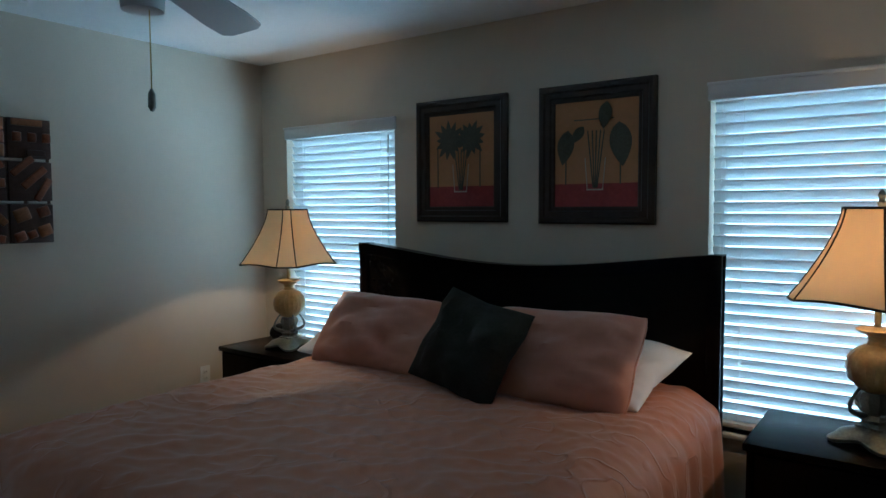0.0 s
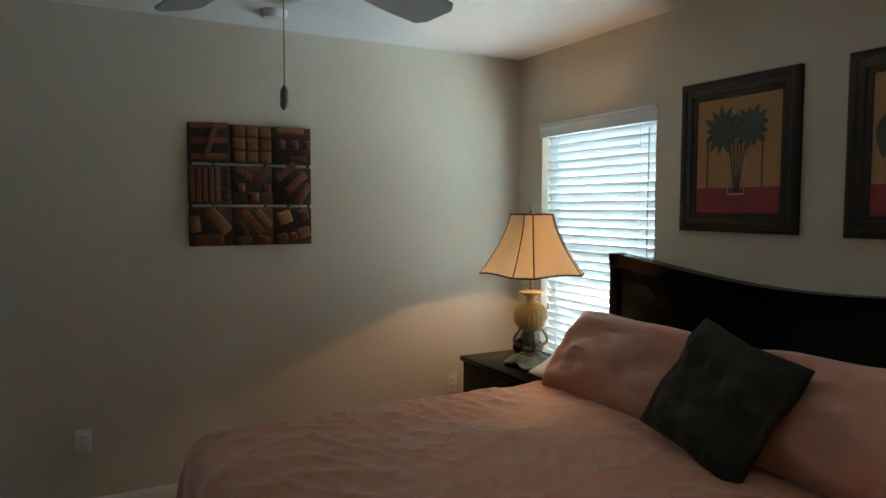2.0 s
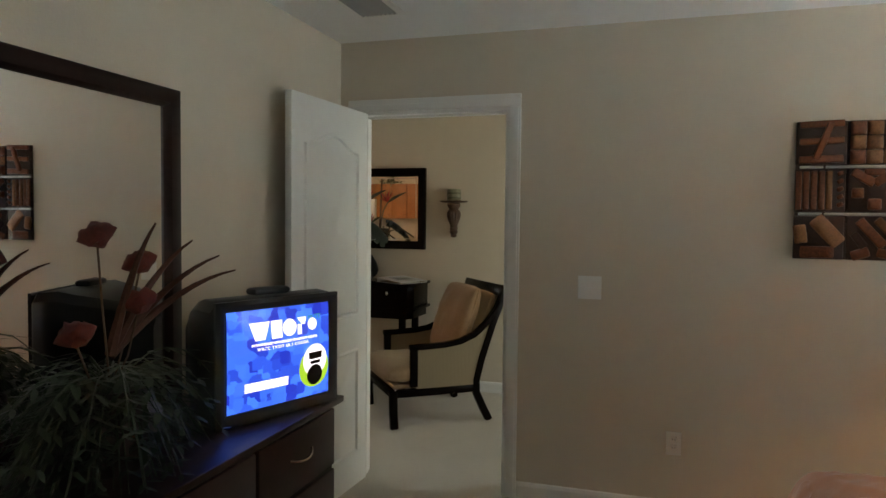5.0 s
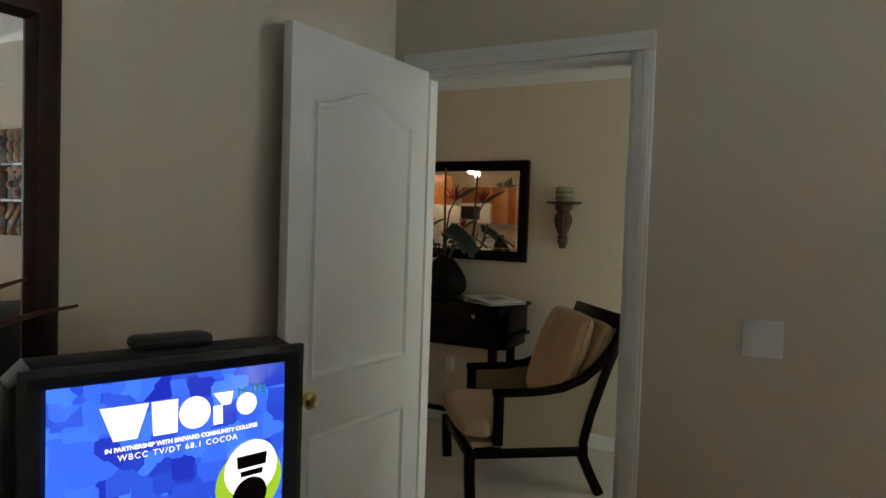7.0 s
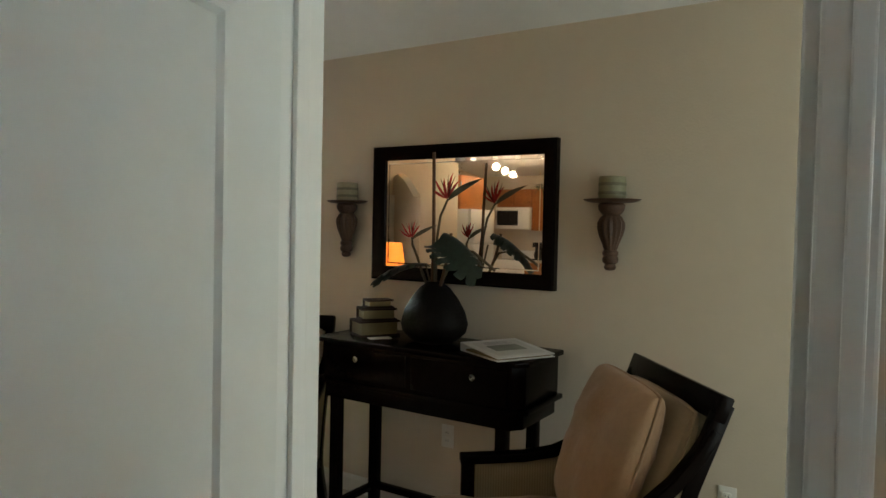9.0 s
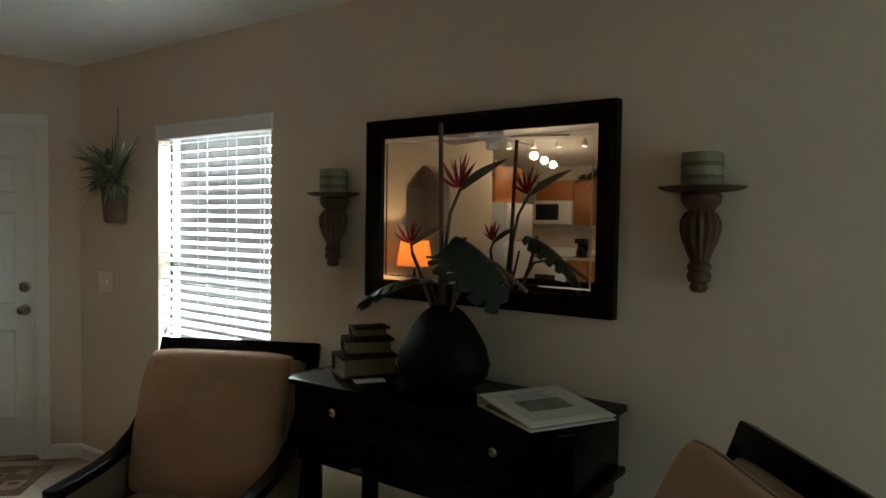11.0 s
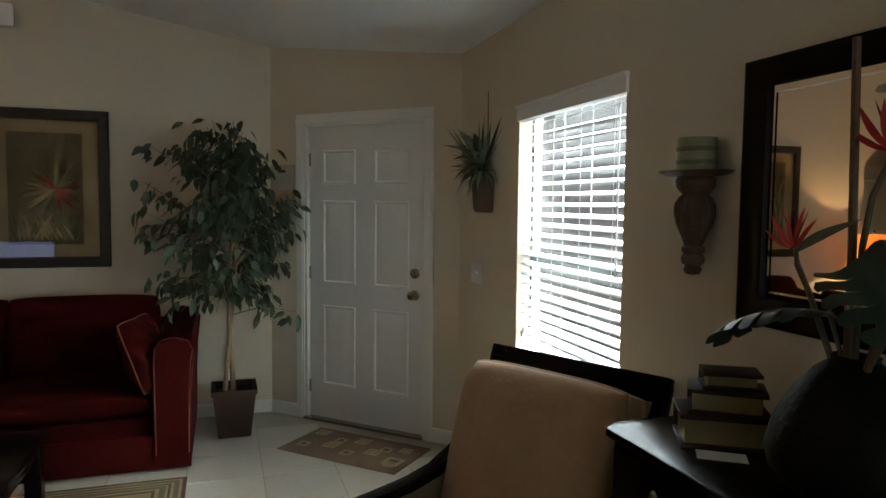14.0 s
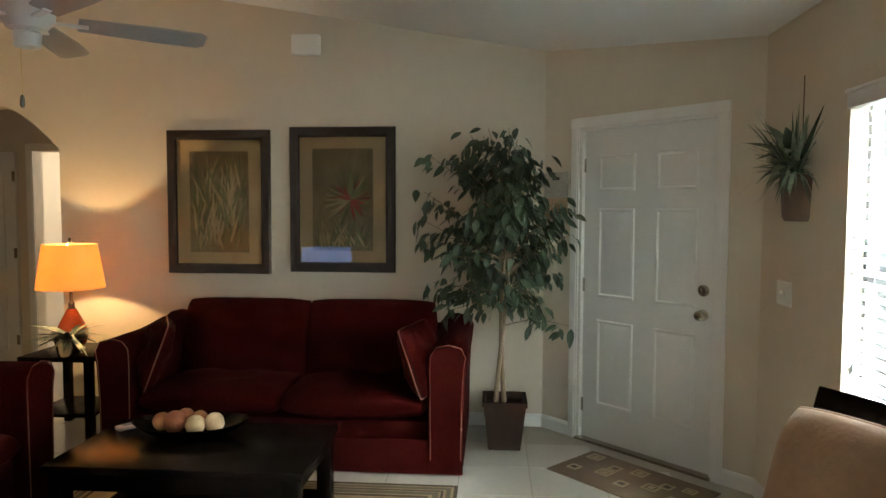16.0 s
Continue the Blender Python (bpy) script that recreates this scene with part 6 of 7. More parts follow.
for k in range(92):
    u = rnd.random() ** 0.75
    zt = 0.86 + 0.80 * u
    base = trunks[k % 2][min(12, int((zt - 0.26) / 1.25 * 12))]
    a = 2 * math.pi * k * 0.381 + rnd.uniform(-0.4, 0.4)
    reach = (0.20 + 0.26 * math.sin(math.pi * min(1, u * 0.95 + 0.22))) * rnd.uniform(0.5, 1.2)
    if k % 13 == 0:
        reach *= 1.35
    rise = rnd.uniform(-0.16, 0.32) + 0.2 * u
    end = (base[0] + 0.03 + reach * math.cos(a) * (1.12 if math.cos(a) > 0 else 0.84), base[1] + 0.68 * reach * math.sin(a), min(zt, 1.52) + rise)
    if k == 3:
        base = trunks[0][5]
        end = (base[0] - 0.42, base[1] + 0.08, 0.80)
    if end[1] < -0.36:
        end = (end[0], -0.36, end[2])
    mid = ((base[0] + end[0]) / 2, (base[1] + end[1]) / 2, (base[2] + end[2]) / 2 + 0.05)
    part("branch", tube([base, mid, end], 0.005, 5, 0.35), BARK, ft)
    for j in range(20):
        v = 0.32 + 0.73 * j / 19
        p = Vector(mid).lerp(Vector(end), max(0, (v - 0.5) * 2)) if v > 0.5 else Vector(base).lerp(Vector(mid), v * 2)
        p += Vector((rnd.uniform(-0.05, 0.05), rnd.uniform(-0.04, 0.04), rnd.uniform(-0.06, 0.03)))
        spots.append((p, pose(0, 0, 0, rnd.uniform(-60, 60), rnd.uniform(15, 80), math.degrees(a) + rnd.uniform(-75, 75)), rnd.uniform(0.75, 1.15)))
spots.sort(key=lambda s: -s[0].y)
for i, (p, q, sc) in enumerate(spots):
    if i < 290:
        ob = new("leaf", LEAVES[i % 4])
        ob.parent = ft
        ob.matrix_basis = Matrix.Translation(p) @ q @ Matrix.Scale(sc, 4)
    else:
        lb = leaf_blade(0.092, 0.041, 4, 0.014, 0.25)
        lb.transform(Matrix.Translation(p) @ q @ Matrix.Scale(sc, 4))
        me = bpy.data.meshes.new("l")
        lb.to_mesh(me)
        lb.free()
        crown.from_mesh(me)
        bpy.data.meshes.remove(me)
tagged(part("inner_leaves", crown, LEAF, ft, "dense dark green leaves"), kind="stuff")

# little plaque at the corner
pq = root("wall_plaque", pose(-4.64, -5.895, 1.62, 0, 0, 135), "small weathered beach plaque on the wall by the entrance", "plaque")
part("board", box(-0.105, -0.014, -0.155, 0.105, 0, 0.155, 0.003), mat("weathered_plaque", (0.36, 0.33, 0.28), 0.8, spread=0.3, scale=20), pq)
part("sand_band", box(-0.100, -0.016, -0.150, 0.100, -0.0142, -0.02), mat("sand_paint", (0.42, 0.28, 0.17), 0.8, spread=0.2, scale=20), pq)
part("hook_mark", box(-0.03, -0.018, 0.10, 0.03, -0.0142, 0.12, 0.001), DARKSLOT, pq)
def sofa(m, w, label, seats, group="red sofas"):
    """Slip-covered sofa: local x along its width, front towards -y; piped loose cushions."""
    s = root("sofa", m, label, "sofa", group)
    d = 0.94
    part("base", box(-w / 2 + 0.16, -0.40, 0.10, w / 2 - 0.16, 0.40, 0.30, 0.02), RED, s)
    part("back", move(box(-w / 2 + 0.12, -0.09, 0.0, w / 2 - 0.12, 0.09, 0.62, 0.05, 3), pose(0, 0.36, 0.12, -6, 0, 0)), RED, s, "red upholstered back")
    for k in (-1, 1):
        bm = bmesh.new()
        prof = [(-0.10, 0.06), (-0.105, 0.40), (-0.115, 0.60), (-0.13, 0.68), (-0.10, 0.735), (-0.02, 0.755), (0.06, 0.74), (0.10, 0.69), (0.105, 0.60), (0.10, 0.06)]
        rings = []
        for y, z_, g in ((-0.47, 0.0, 0.94), (-0.455, 0.0, 1.0), (0.0, 0.0, 1.0), (0.36, 0.03, 1.0), (0.44, 0.05, 1.0)):
            rings.append([bm.verts.new((k * -x * g, y, zz * (0.985 if g < 1 else 1) + z_ * (zz > 0.5))) for x, zz in prof])
        for a, b in zip(rings, rings[1:]):
            for i in range(len(prof)):
                bm.faces.new((a[i], a[(i + 1) % len(prof)], b[(i + 1) % len(prof)], b[i]))
        bm.faces.new(rings[0])
        bm.faces.new(rings[-1][::-1])
        bmesh.ops.recalc_face_normals(bm, faces=bm.faces[:])
        arm = part("arm", move(bm, pose(k * (w / 2 - 0.11), 0, 0)), RED, s, "rounded red arm")
        front = [(k * (w / 2 - 0.11) - k * x * 0.86, -0.474, 0.10 + (zz - 0.06) * 0.95) for x, zz in prof]
        part("piping", tube(front, 0.0032, 6), PIPE, arm, "beige contrast piping")
    part("skirt", box(-w / 2 + 0.012, -0.462, 0.012, w / 2 - 0.012, -0.447, 0.21, 0.005), RED, s)
    sw = (w - 0.46) / seats
    for k in range(seats):
        x = -(w - 0.46) / 2 + sw * (k + 0.5)
        c = part("seat_cushion", move(cushion(sw + 0.01, 0.70, 0.19, soft=0.26, n=22, wrinkle=0.022, seed=k * 3 + w), pose(x, -0.13, 0.385)), RED, s, "red seat cushion")
        b = part("back_cushion", move(cushion(sw + 0.03, 0.58, 0.25, soft=0.32, n=26, wrinkle=0.042, seed=k * 7 + w), pose(x, 0.205, 0.632, 73, 0, 0)), RED, s, "plump red back cushion")
    return s


sofa(pose(-2.98, -5.475, 0, 0, 0, 180), 2.16, "red chenille sofa with loose cushions below two pictures", 2)
sofa(pose(-1.50, -3.72, 0, 0, 0, -90), 1.60, "red chenille loveseat facing the coffee table", 2)
for x, y, rz, k, sd_ in ((-3.80, -5.20, 76, -1, 2), (-2.16, -5.20, -62, 1, 9)):
    q = pose(x, y, 0.645, 0, 0, 180 + rz) @ pose(0, 0, 0, 70, 0, 0)
    pillow("throw_pillow", 0.46, 0.42, 0.16, q, RED, "red piped throw pillow leaning in the sofa corner", "sofa pillows", sd_, piping=PIPE)

# coffee table
ct = root("coffee_table", pose(-2.895, -4.20, 0), "low dark espresso coffee table on the rug", "coffee table")
part("tabletop", box(-0.555, -0.32, 0.415, 0.555, 0.32, 0.45, 0.006), ESPRESSO, ct)
part("apron", box(-0.52, -0.29, 0.335, 0.52, 0.29, 0.415, 0.004), ESPRESSO, ct)
part("shelf", box(-0.50, -0.27, 0.12, 0.50, 0.27, 0.14, 0.003), ESPRESSO, ct)
for x in (-0.535, 0.465):
    for y in (-0.305, 0.235):
        part("leg", box(x, y, 0.006, x + 0.07, y + 0.07, 0.415, 0.004), ESPRESSO, ct)
# bowl of decorative balls
bw = root("bowl", pose(-2.80, -4.30, 0.45, 0, 0, 8), "long dark boat-shaped bowl on the coffee table", "bowl")
bm = bmesh.new()
rings = []
for k, (f, zz) in enumerate(((0.25, 0.0), (0.45, 0.006), (0.78, 0.03), (1.0, 0.062), (0.97, 0.064), (0.74, 0.036), (0.4, 0.012))):
    rings.append([bm.verts.new((0.27 * f * math.cos(a), 0.15 * f * math.sin(a), zz + (0.018 * math.cos(a) ** 4 if zz > 0.05 else 0))) for a in [2 * math.pi * i / 36 for i in range(36)]])
for a, b in zip(rings, rings[1:]):
    for i in range(36):
        bm.faces.new((a[i], a[(i + 1) % 36], b[(i + 1) % 36], b[i]))
bm.faces.new(rings[0][::-1])
bm.faces.new(rings[-1])
bmesh.ops.recalc_face_normals(bm, faces=bm.faces[:])
part("dish", bm, ESPRESSO, bw)
BALLM = [mat("rust_fibre_ball", (0.26, 0.085, 0.035), 0.8, spread=0.3, scale=60, bump=1.0, bump_scale=90), mat("cream_fibre_ball", (0.50, 0.38, 0.22), 0.8, spread=0.25, scale=60, bump=1.0, bump_scale=90), mat("orange_fibre_ball", (0.38, 0.15, 0.06), 0.8, spread=0.3, scale=60, bump=1.0, bump_scale=90)]
for k, (x, y, r, c) in enumerate(((-0.115, 0.01, 0.046, 1), (-0.015, -0.055, 0.040, 2), (0.065, 0.035, 0.052, 0), (0.05, -0.045, 0.046, 0), (0.145, 0.0, 0.042, 2), (-0.04, 0.05, 0.045, 1))):
    n_ = 12
    bm = lathe([(max(0.001, r * math.sin(math.pi * i / n_)), -r * math.cos(math.pi * i / n_)) for i in range(n_ + 1)], 18)
    for v in bm.verts:
        v.co += v.co.normalized() * noise.noise(v.co * 60) * 0.003
    thing("decorative_ball", bm, BALLM[c], "%s woven fibre ball lying in the bowl" % ("rust", "cream", "orange")[c], "decorative ball", "balls in the bowl", pose(-2.80 + x, -4.30 + y, 0.45 + r + 0.022))
rm = root("remote_control", pose(-2.47, -4.40, 0.45, 0, 0, 52), "pale grey remote control on the coffee table", "remote")
part("case", box(-0.09, -0.026, 0, 0.09, 0.026, 0.02, 0.006), PLASTIC, rm)
part("keypad", box(-0.06, -0.018, 0.0202, 0.06, 0.018, 0.022, 0.001), mat("grey_keys", (0.25, 0.26, 0.28), 0.5), rm)

# rugs
rug = root("area_rug", pose(-2.98, -4.09, 0.0), "striped olive and tan area rug under the coffee table", "rug")
RUGC = [mat("rug_olive", (0.11, 0.085, 0.045), 0.95, spread=0.25, scale=30, bump=0.8, bump_scale=200), mat("rug_tan", (0.27, 0.19, 0.10), 0.95, spread=0.25, scale=30, bump=0.8, bump_scale=200), mat("rug_brown", (0.06, 0.035, 0.02), 0.95, spread=0.25, scale=30, bump=0.8, bump_scale=200)]
part("field", box(-0.88, -0.62, 0.0, 0.88, 0.62, 0.008, 0.002), RUGC[1], rug)
for k, (g, c, w_) in enumerate(((0.0, 2, 0.02), (0.035, 0, 0.025), (0.075, 2, 0.012), (0.10, 0, 0.03), (0.15, 2, 0.015))):
    bm = bmesh.new()
    X, Y = 1.05 - g, 0.79 - g
    for x0, y0, x1, y1 in ((-X, -Y, X, -Y + w_), (-X, Y - w_, X, Y), (-X, -Y + w_, -X + w_, Y - w_), (X - w_, -Y + w_, X, Y - w_)):
        add_box(bm, x0, y0, 0.0, x1, y1, 0.009 + 0.0003 * k)
    part("border_stripe", bm, RUGC[c], rug)
bm = bmesh.new()
for x0, y0, x1, y1 in ((-1.05, -0.79, 1.05, -0.62), (-1.05, 0.62, 1.05, 0.79), (-1.05, -0.62, -0.88, 0.62), (0.88, -0.62, 1.05, 0.62)):
    add_box(bm, x0, y0, 0.0, x1, y1, 0.0075)
part("border", bm, RUGC[1], rug)

dmt = root("door_mat", pose(-4.985, -5.045, -0.002, 0, 0, -45), "brown doormat with tan square rings at the entrance", "doormat")
MATB = mat("brown_mat_pile", (0.15, 0.095, 0.055), 0.95, spread=0.3, scale=25, bump=0.9, bump_scale=180)
MATT = mat("tan_mat_pile", (0.34, 0.26, 0.16), 0.95, spread=0.2, scale=25, bump=0.9, bump_scale=180)
MATD = mat("dark_mat_pile", (0.07, 0.045, 0.03), 0.95, spread=0.2, scale=25, bump=0.9, bump_scale=180)
part("field", box(-0.418, -0.223, 0.0, 0.418, 0.223, 0.009, 0.002), MATB, dmt)
rnd = random.Random(2)
for k in range(11):
    x, y = -0.33 + 0.165 * (k % 5) + rnd.uniform(-0.03, 0.03), -0.13 + 0.13 * (k // 5 + 0.5 * (k % 2)) + rnd.uniform(-0.02, 0.02)
    r = rnd.choice((0.035, 0.045, 0.055))
    y = max(-0.2 + r, min(0.2 - r, y))
    bm = bmesh.new()
    for x0, y0, x1, y1 in ((x - r, y - r, x + r, y - r * 0.65), (x - r, y + r * 0.65, x + r, y + r), (x - r, y - r * 0.65, x - r * 0.65, y + r * 0.65), (x + r * 0.65, y - r * 0.65, x + r, y + r * 0.65)):
        add_box(bm, x0, y0, 0.005, x1, y1, 0.0100 + 0.0002 * k)
    part("square_ring", bm, MATT, dmt)
    part("square", box(x - r * 0.4, y - r * 0.4, 0.005, x + r * 0.4, y + r * 0.4, 0.0102 + 0.0002 * k), MATD if k % 2 else MATT, dmt)


# framed palm prints
MATTE = mat("gold_burlap_mount", (0.58, 0.43, 0.23), 0.7, spread=0.22, scale=22)
PRINTB = mat("dark_olive_print", (0.26, 0.20, 0.10), 0.7, spread=0.45, scale=14)
BLADES = [mat("print_green", (0.15, 0.15, 0.065), 0.8, spread=0.3, scale=40), mat("print_straw", (0.34, 0.27, 0.14), 0.8, spread=0.3, scale=40), mat("print_red", (0.26, 0.04, 0.025), 0.8, spread=0.3, scale=40)]
COVER = glass("picture_glass")


def palm_print(m, kind, label):
    w, h = 0.752, 1.02
    pic = root("framed_picture", m, label, "picture", "palm prints over the sofa")
    part("frame", frame_ring(w, h, [(0, 0), (0, 0.024), (0.008, 0.034), (0.03, 0.030), (0.05, 0.036), (0.064, 0.030), (0.07, 0.014)]), BRONZE, pic, "dark bronze frame")
    part("mount", box(-w / 2 + 0.068, -0.008, -h / 2 + 0.068, w / 2 - 0.068, -0.002, h / 2 - 0.068), MATTE, pic, "gold burlap mount", smooth=False)
    pw, phh = (w - 0.32) / 2, (h - 0.30) / 2
    pr = part("print", box(-pw, -0.0095, -phh, pw, -0.0075, phh), PRINTB, pic, "print of palm fronds", smooth=False)
    r_ = random.Random(kind + 30)
    for k in range(190):
        if kind:
            cx, cz = (0.06, 0.0) if k % 3 else (r_.uniform(-pw * 0.8, pw * 0.8), -phh * 0.95)
            a = r_.uniform(0, 360) if k % 3 else r_.uniform(55, 125)
            L = r_.uniform(0.10, 0.24)
        else:
            cx, cz, a, L = r_.uniform(-pw, pw) * 0.8, r_.uniform(-phh, phh * 0.3), r_.uniform(60, 120), r_.uniform(0.12, 0.34)
        ar = radians(a)
        lim = L
        for q_, lo, hi in ((cx, -pw, pw), (cz, -phh, phh)):
            c_ = math.cos(ar) if (lo == -pw) else math.sin(ar)
            if c_ > 1e-3:
                lim = min(lim, (hi - 0.01 - q_) / c_)
            elif c_ < -1e-3:
                lim = min(lim, (lo + 0.01 - q_) / c_)
        if lim < 0.05:
            continue
        bm = leaf_blade(lim, 0.018, 5, 0, 0)
        col = BLADES[2] if kind and k % 3 and lim < 0.17 and k % 2 else BLADES[k % 2]
        part("painted_blade", move(bm, pose(cx, -0.0102 - 0.00004 * k, cz) @ pose(0, 0, 0, 90, 0, 0) @ pose(0, 0, 0, 0, 0, a)), col, pr, smooth=False)
    gl = part("picture_glass", box(-w / 2 + 0.067, -0.0165, -h / 2 + 0.067, w / 2 - 0.067, -0.0145, h / 2 - 0.067), COVER, pic, "picture glass", smooth=False)
    gl.visible_shadow = False
    return pic


palm_print(pose(-2.255, SY + 0.001, 1.568, 0, 0, 180), 0, "dark-framed palm frond print behind glass over the sofa")
palm_print(pose(-3.150, SY + 0.001, 1.585, 0, 0, 180), 1, "dark-framed red-flowered palm print behind glass over the sofa")


# end tables and amber lamps
def end_table(m, label):
    t = root("end_table", m, label, "side table", "end tables")
    part("tabletop", box(-0.25, -0.25, 0.53, 0.25, 0.25, 0.56, 0.006), ESPRESSO, t)
    part("shelf", box(-0.22, -0.22, 0.16, 0.22, 0.22, 0.18, 0.004), ESPRESSO, t)
    for x in (-0.24, 0.19):
        for y in (-0.24, 0.19):
            part("leg", box(x, y, 0.0, x + 0.05, y + 0.05, 0.53, 0.004), ESPRESSO, t)


REDGLASS = mat("amber_red_ceramic", (0.40, 0.075, 0.025), 0.15, spread=0.2, scale=15, spec=0.6)


def drum_lamp(m, label):
    l = root("table_lamp", m, label, "lamp", "amber table lamps")
    part("foot", lathe([(0.075, 0), (0.078, 0.012), (0.05, 0.022)], 28), BRONZE, l)
    part("body", lathe([(0.05, 0.02), (0.085, 0.05), (0.10, 0.10), (0.085, 0.17), (0.05, 0.24), (0.028, 0.285)], 32), REDGLASS, l, "amber-red teardrop body")
    part("neck", lathe([(0.026, 0.283), (0.018, 0.30), (0.022, 0.32), (0.012, 0.335), (0.012, 0.45)], 18), BRONZE, l)
    part("light_bulb", move(lathe([(0.012, 0), (0.03, 0.05), (0.028, 0.08), (0.001, 0.10)], 14), pose(0, 0, 0.40)), bpy.data.materials["frosted_bulb"], l)
    bm = bmesh.new()
    n_ = 40
    rr = [[bm.verts.new((r * math.cos(2 * math.pi * i / n_), r * math.sin(2 * math.pi * i / n_), zz)) for i in range(n_)] for r, zz in ((0.212, 0.425), (0.166, 0.72), (0.163, 0.72), (0.209, 0.425))]
    for a, b in ((0, 1), (1, 2), (2, 3), (3, 0)):
        for i in range(n_):
            bm.faces.new((rr[a][i], rr[a][(i + 1) % n_], rr[b][(i + 1) % n_], rr[b][i]))
    bmesh.ops.recalc_face_normals(bm, faces=bm.faces[:])
    part("shade", bm, AMBERS, l, "orange linen drum shade, glowing")
    part("finial", move(lathe([(0.004, 0), (0.012, 0.01), (0.008, 0.025), (0.001, 0.035)], 12), pose(0, 0, 0.73)), BRONZE, l)
    part("harp", tube([(0, 0, 0.45), (0.055, 0, 0.56), (0.04, 0, 0.70), (0, 0, 0.73), (-0.04, 0, 0.70), (-0.055, 0, 0.56), (0, 0, 0.45)], 0.002, 5), BRASS, l)


end_table(pose(-1.40, -5.60, 0), "dark square end table in the corner beside the sofa")
drum_lamp(pose(-1.38, -5.58, 0.56), "amber-red teardrop lamp with an orange drum shade, lit")
end_table(pose(-0.72, -1.80, 0), "dark square end table beside the television")
drum_lamp(pose(-0.72, -1.80, 0.56), "amber-red teardrop lamp with an orange drum shade, lit")
ep = root("fern", pose(-1.46, -5.42, 0.56) @ Matrix.Scale(1.4, 4), "small potted fern on the end table", "plant")
part("pot", lathe([(0.045, 0), (0.06, 0.07), (0.065, 0.075)], 20), NICKEL, ep, "small silvery pot")
rnd = random.Random(12)
for k in range(60):
    a, L, up = rnd.uniform(0, 6.28), rnd.uniform(0.08, 0.19), rnd.uniform(0.3, 1.1)
    bm = leaf_blade(L, 0.022, 5, L * 0.6, 0.2)
    part("frond", move(bm, pose(0, 0, 0.075, 0, -50 * up, math.degrees(a))), LEAF2 if k % 2 else LEAF, ep)

# television on a low stand, by the wall behind the bedroom
ts = root("tv_stand", pose(-1.95, -1.66, 0, 0, 0, 0), "low dark television stand against the wall", "tv stand")
part("top", box(-0.55, -0.24, 0.50, 0.55, 0.24, 0.53, 0.005), ESPRESSO, ts)
part("shelf", box(-0.52, -0.22, 0.12, 0.52, 0.22, 0.14, 0.004), ESPRESSO, ts)
for x in (-0.55, 0.51):
    part("side_panel", box(x, -0.23, 0.0, x + 0.04, 0.23, 0.50, 0.004), ESPRESSO, ts)
ltv = root("television", pose(-1.95, -1.64, 0.53), "flat black television, switched on, on a low stand", "television")
part("case", box(-0.36, -0.03, 0.06, 0.36, 0.04, 0.50, 0.008), BLACKP, ltv)
part("foot", box(-0.16, -0.10, 0.0, 0.16, 0.10, 0.015, 0.005), BLACKP, ltv)
part("stem", box(-0.05, -0.01, 0.015, 0.05, 0.02, 0.07, 0.004), BLACKP, ltv)
part("screen", box(-0.34, -0.032, 0.085, 0.34, -0.0302, 0.48), glow("pale_blue_broadcast", (0.30, 0.48, 0.95), 3.0), ltv, "pale blue glowing screen", smooth=False)

zc = 2.42 + SLOPE * (-2.42 - WX)
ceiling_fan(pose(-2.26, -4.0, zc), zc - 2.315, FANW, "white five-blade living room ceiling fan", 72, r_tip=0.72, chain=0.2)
al = root("door_chime", pose(-2.90, SY + 0.001, 2.66, 0, 0, 180), "white plastic chime box high on the wall", "door chime")
part("cover", box(-0.10, -0.05, -0.07, 0.10, 0, 0.07, 0.01), PLASTIC, al)

# hall beyond the arch
hd = panel_door("door_hall", 0.72, 2.02, [(0.10, 0.62, 0.95, 1.85, 0.0), (0.10, 0.62, 0.2, 0.78, 0.0)], pose(0.14, -7.112, 0.01), DOORW, "cream hall door, closed")
for z in (0.3, 1.1, 1.8):
    hinge(hd, 0.0, z, NICKEL, 0.006)
hs = root("bedroom_chest", pose(-0.42, -9.75, 0), "pale chest in the further bedroom", "chest")
part("body", box(-0.4, -0.25, 0.06, 0.4, 0.25, 0.95, 0.01), TRIM, hs)
part("plinth", box(-0.38, -0.23, 0.0, 0.38, 0.23, 0.06), TRIM, hs)
for r in range(4):
    dd = part("drawer", box(-0.37, 0.245, 0.09 + 0.21 * r, 0.37, 0.27, 0.28 + 0.21 * r, 0.005), TRIM, hs)
    part("handle", box(-0.06, 0.27, 0.175 + 0.21 * r, 0.06, 0.29, 0.19 + 0.21 * r, 0.003), BRONZE, dd)
hl = root("table_lamp", pose(-0.42, -9.68, 0.95), "small lit lamp on the chest in the further bedroom", "lamp")
part("body", lathe([(0.07, 0), (0.075, 0.02), (0.03, 0.05), (0.06, 0.15), (0.02, 0.30), (0.012, 0.4)], 20), BRONZE, hl)
part("shade", lathe([(0.17, 0.38), (0.10, 0.60)], 28), glow("bright_white_shade", (1.0, 0.93, 0.8), 6.0), hl, "bright white shade")

# ---- kitchen, seen in the mirror ----
OAK = mat("honey_oak", (0.34, 0.125, 0.035), 0.4, spread=0.25, scale=14, bump=0.1, bump_scale=30)
APPL = mat("white_appliance", (0.74, 0.74, 0.72), 0.25, spread=0.02)
COUNTER = mat("cream_laminate", (0.55, 0.47, 0.36), 0.3, spread=0.12, scale=30)


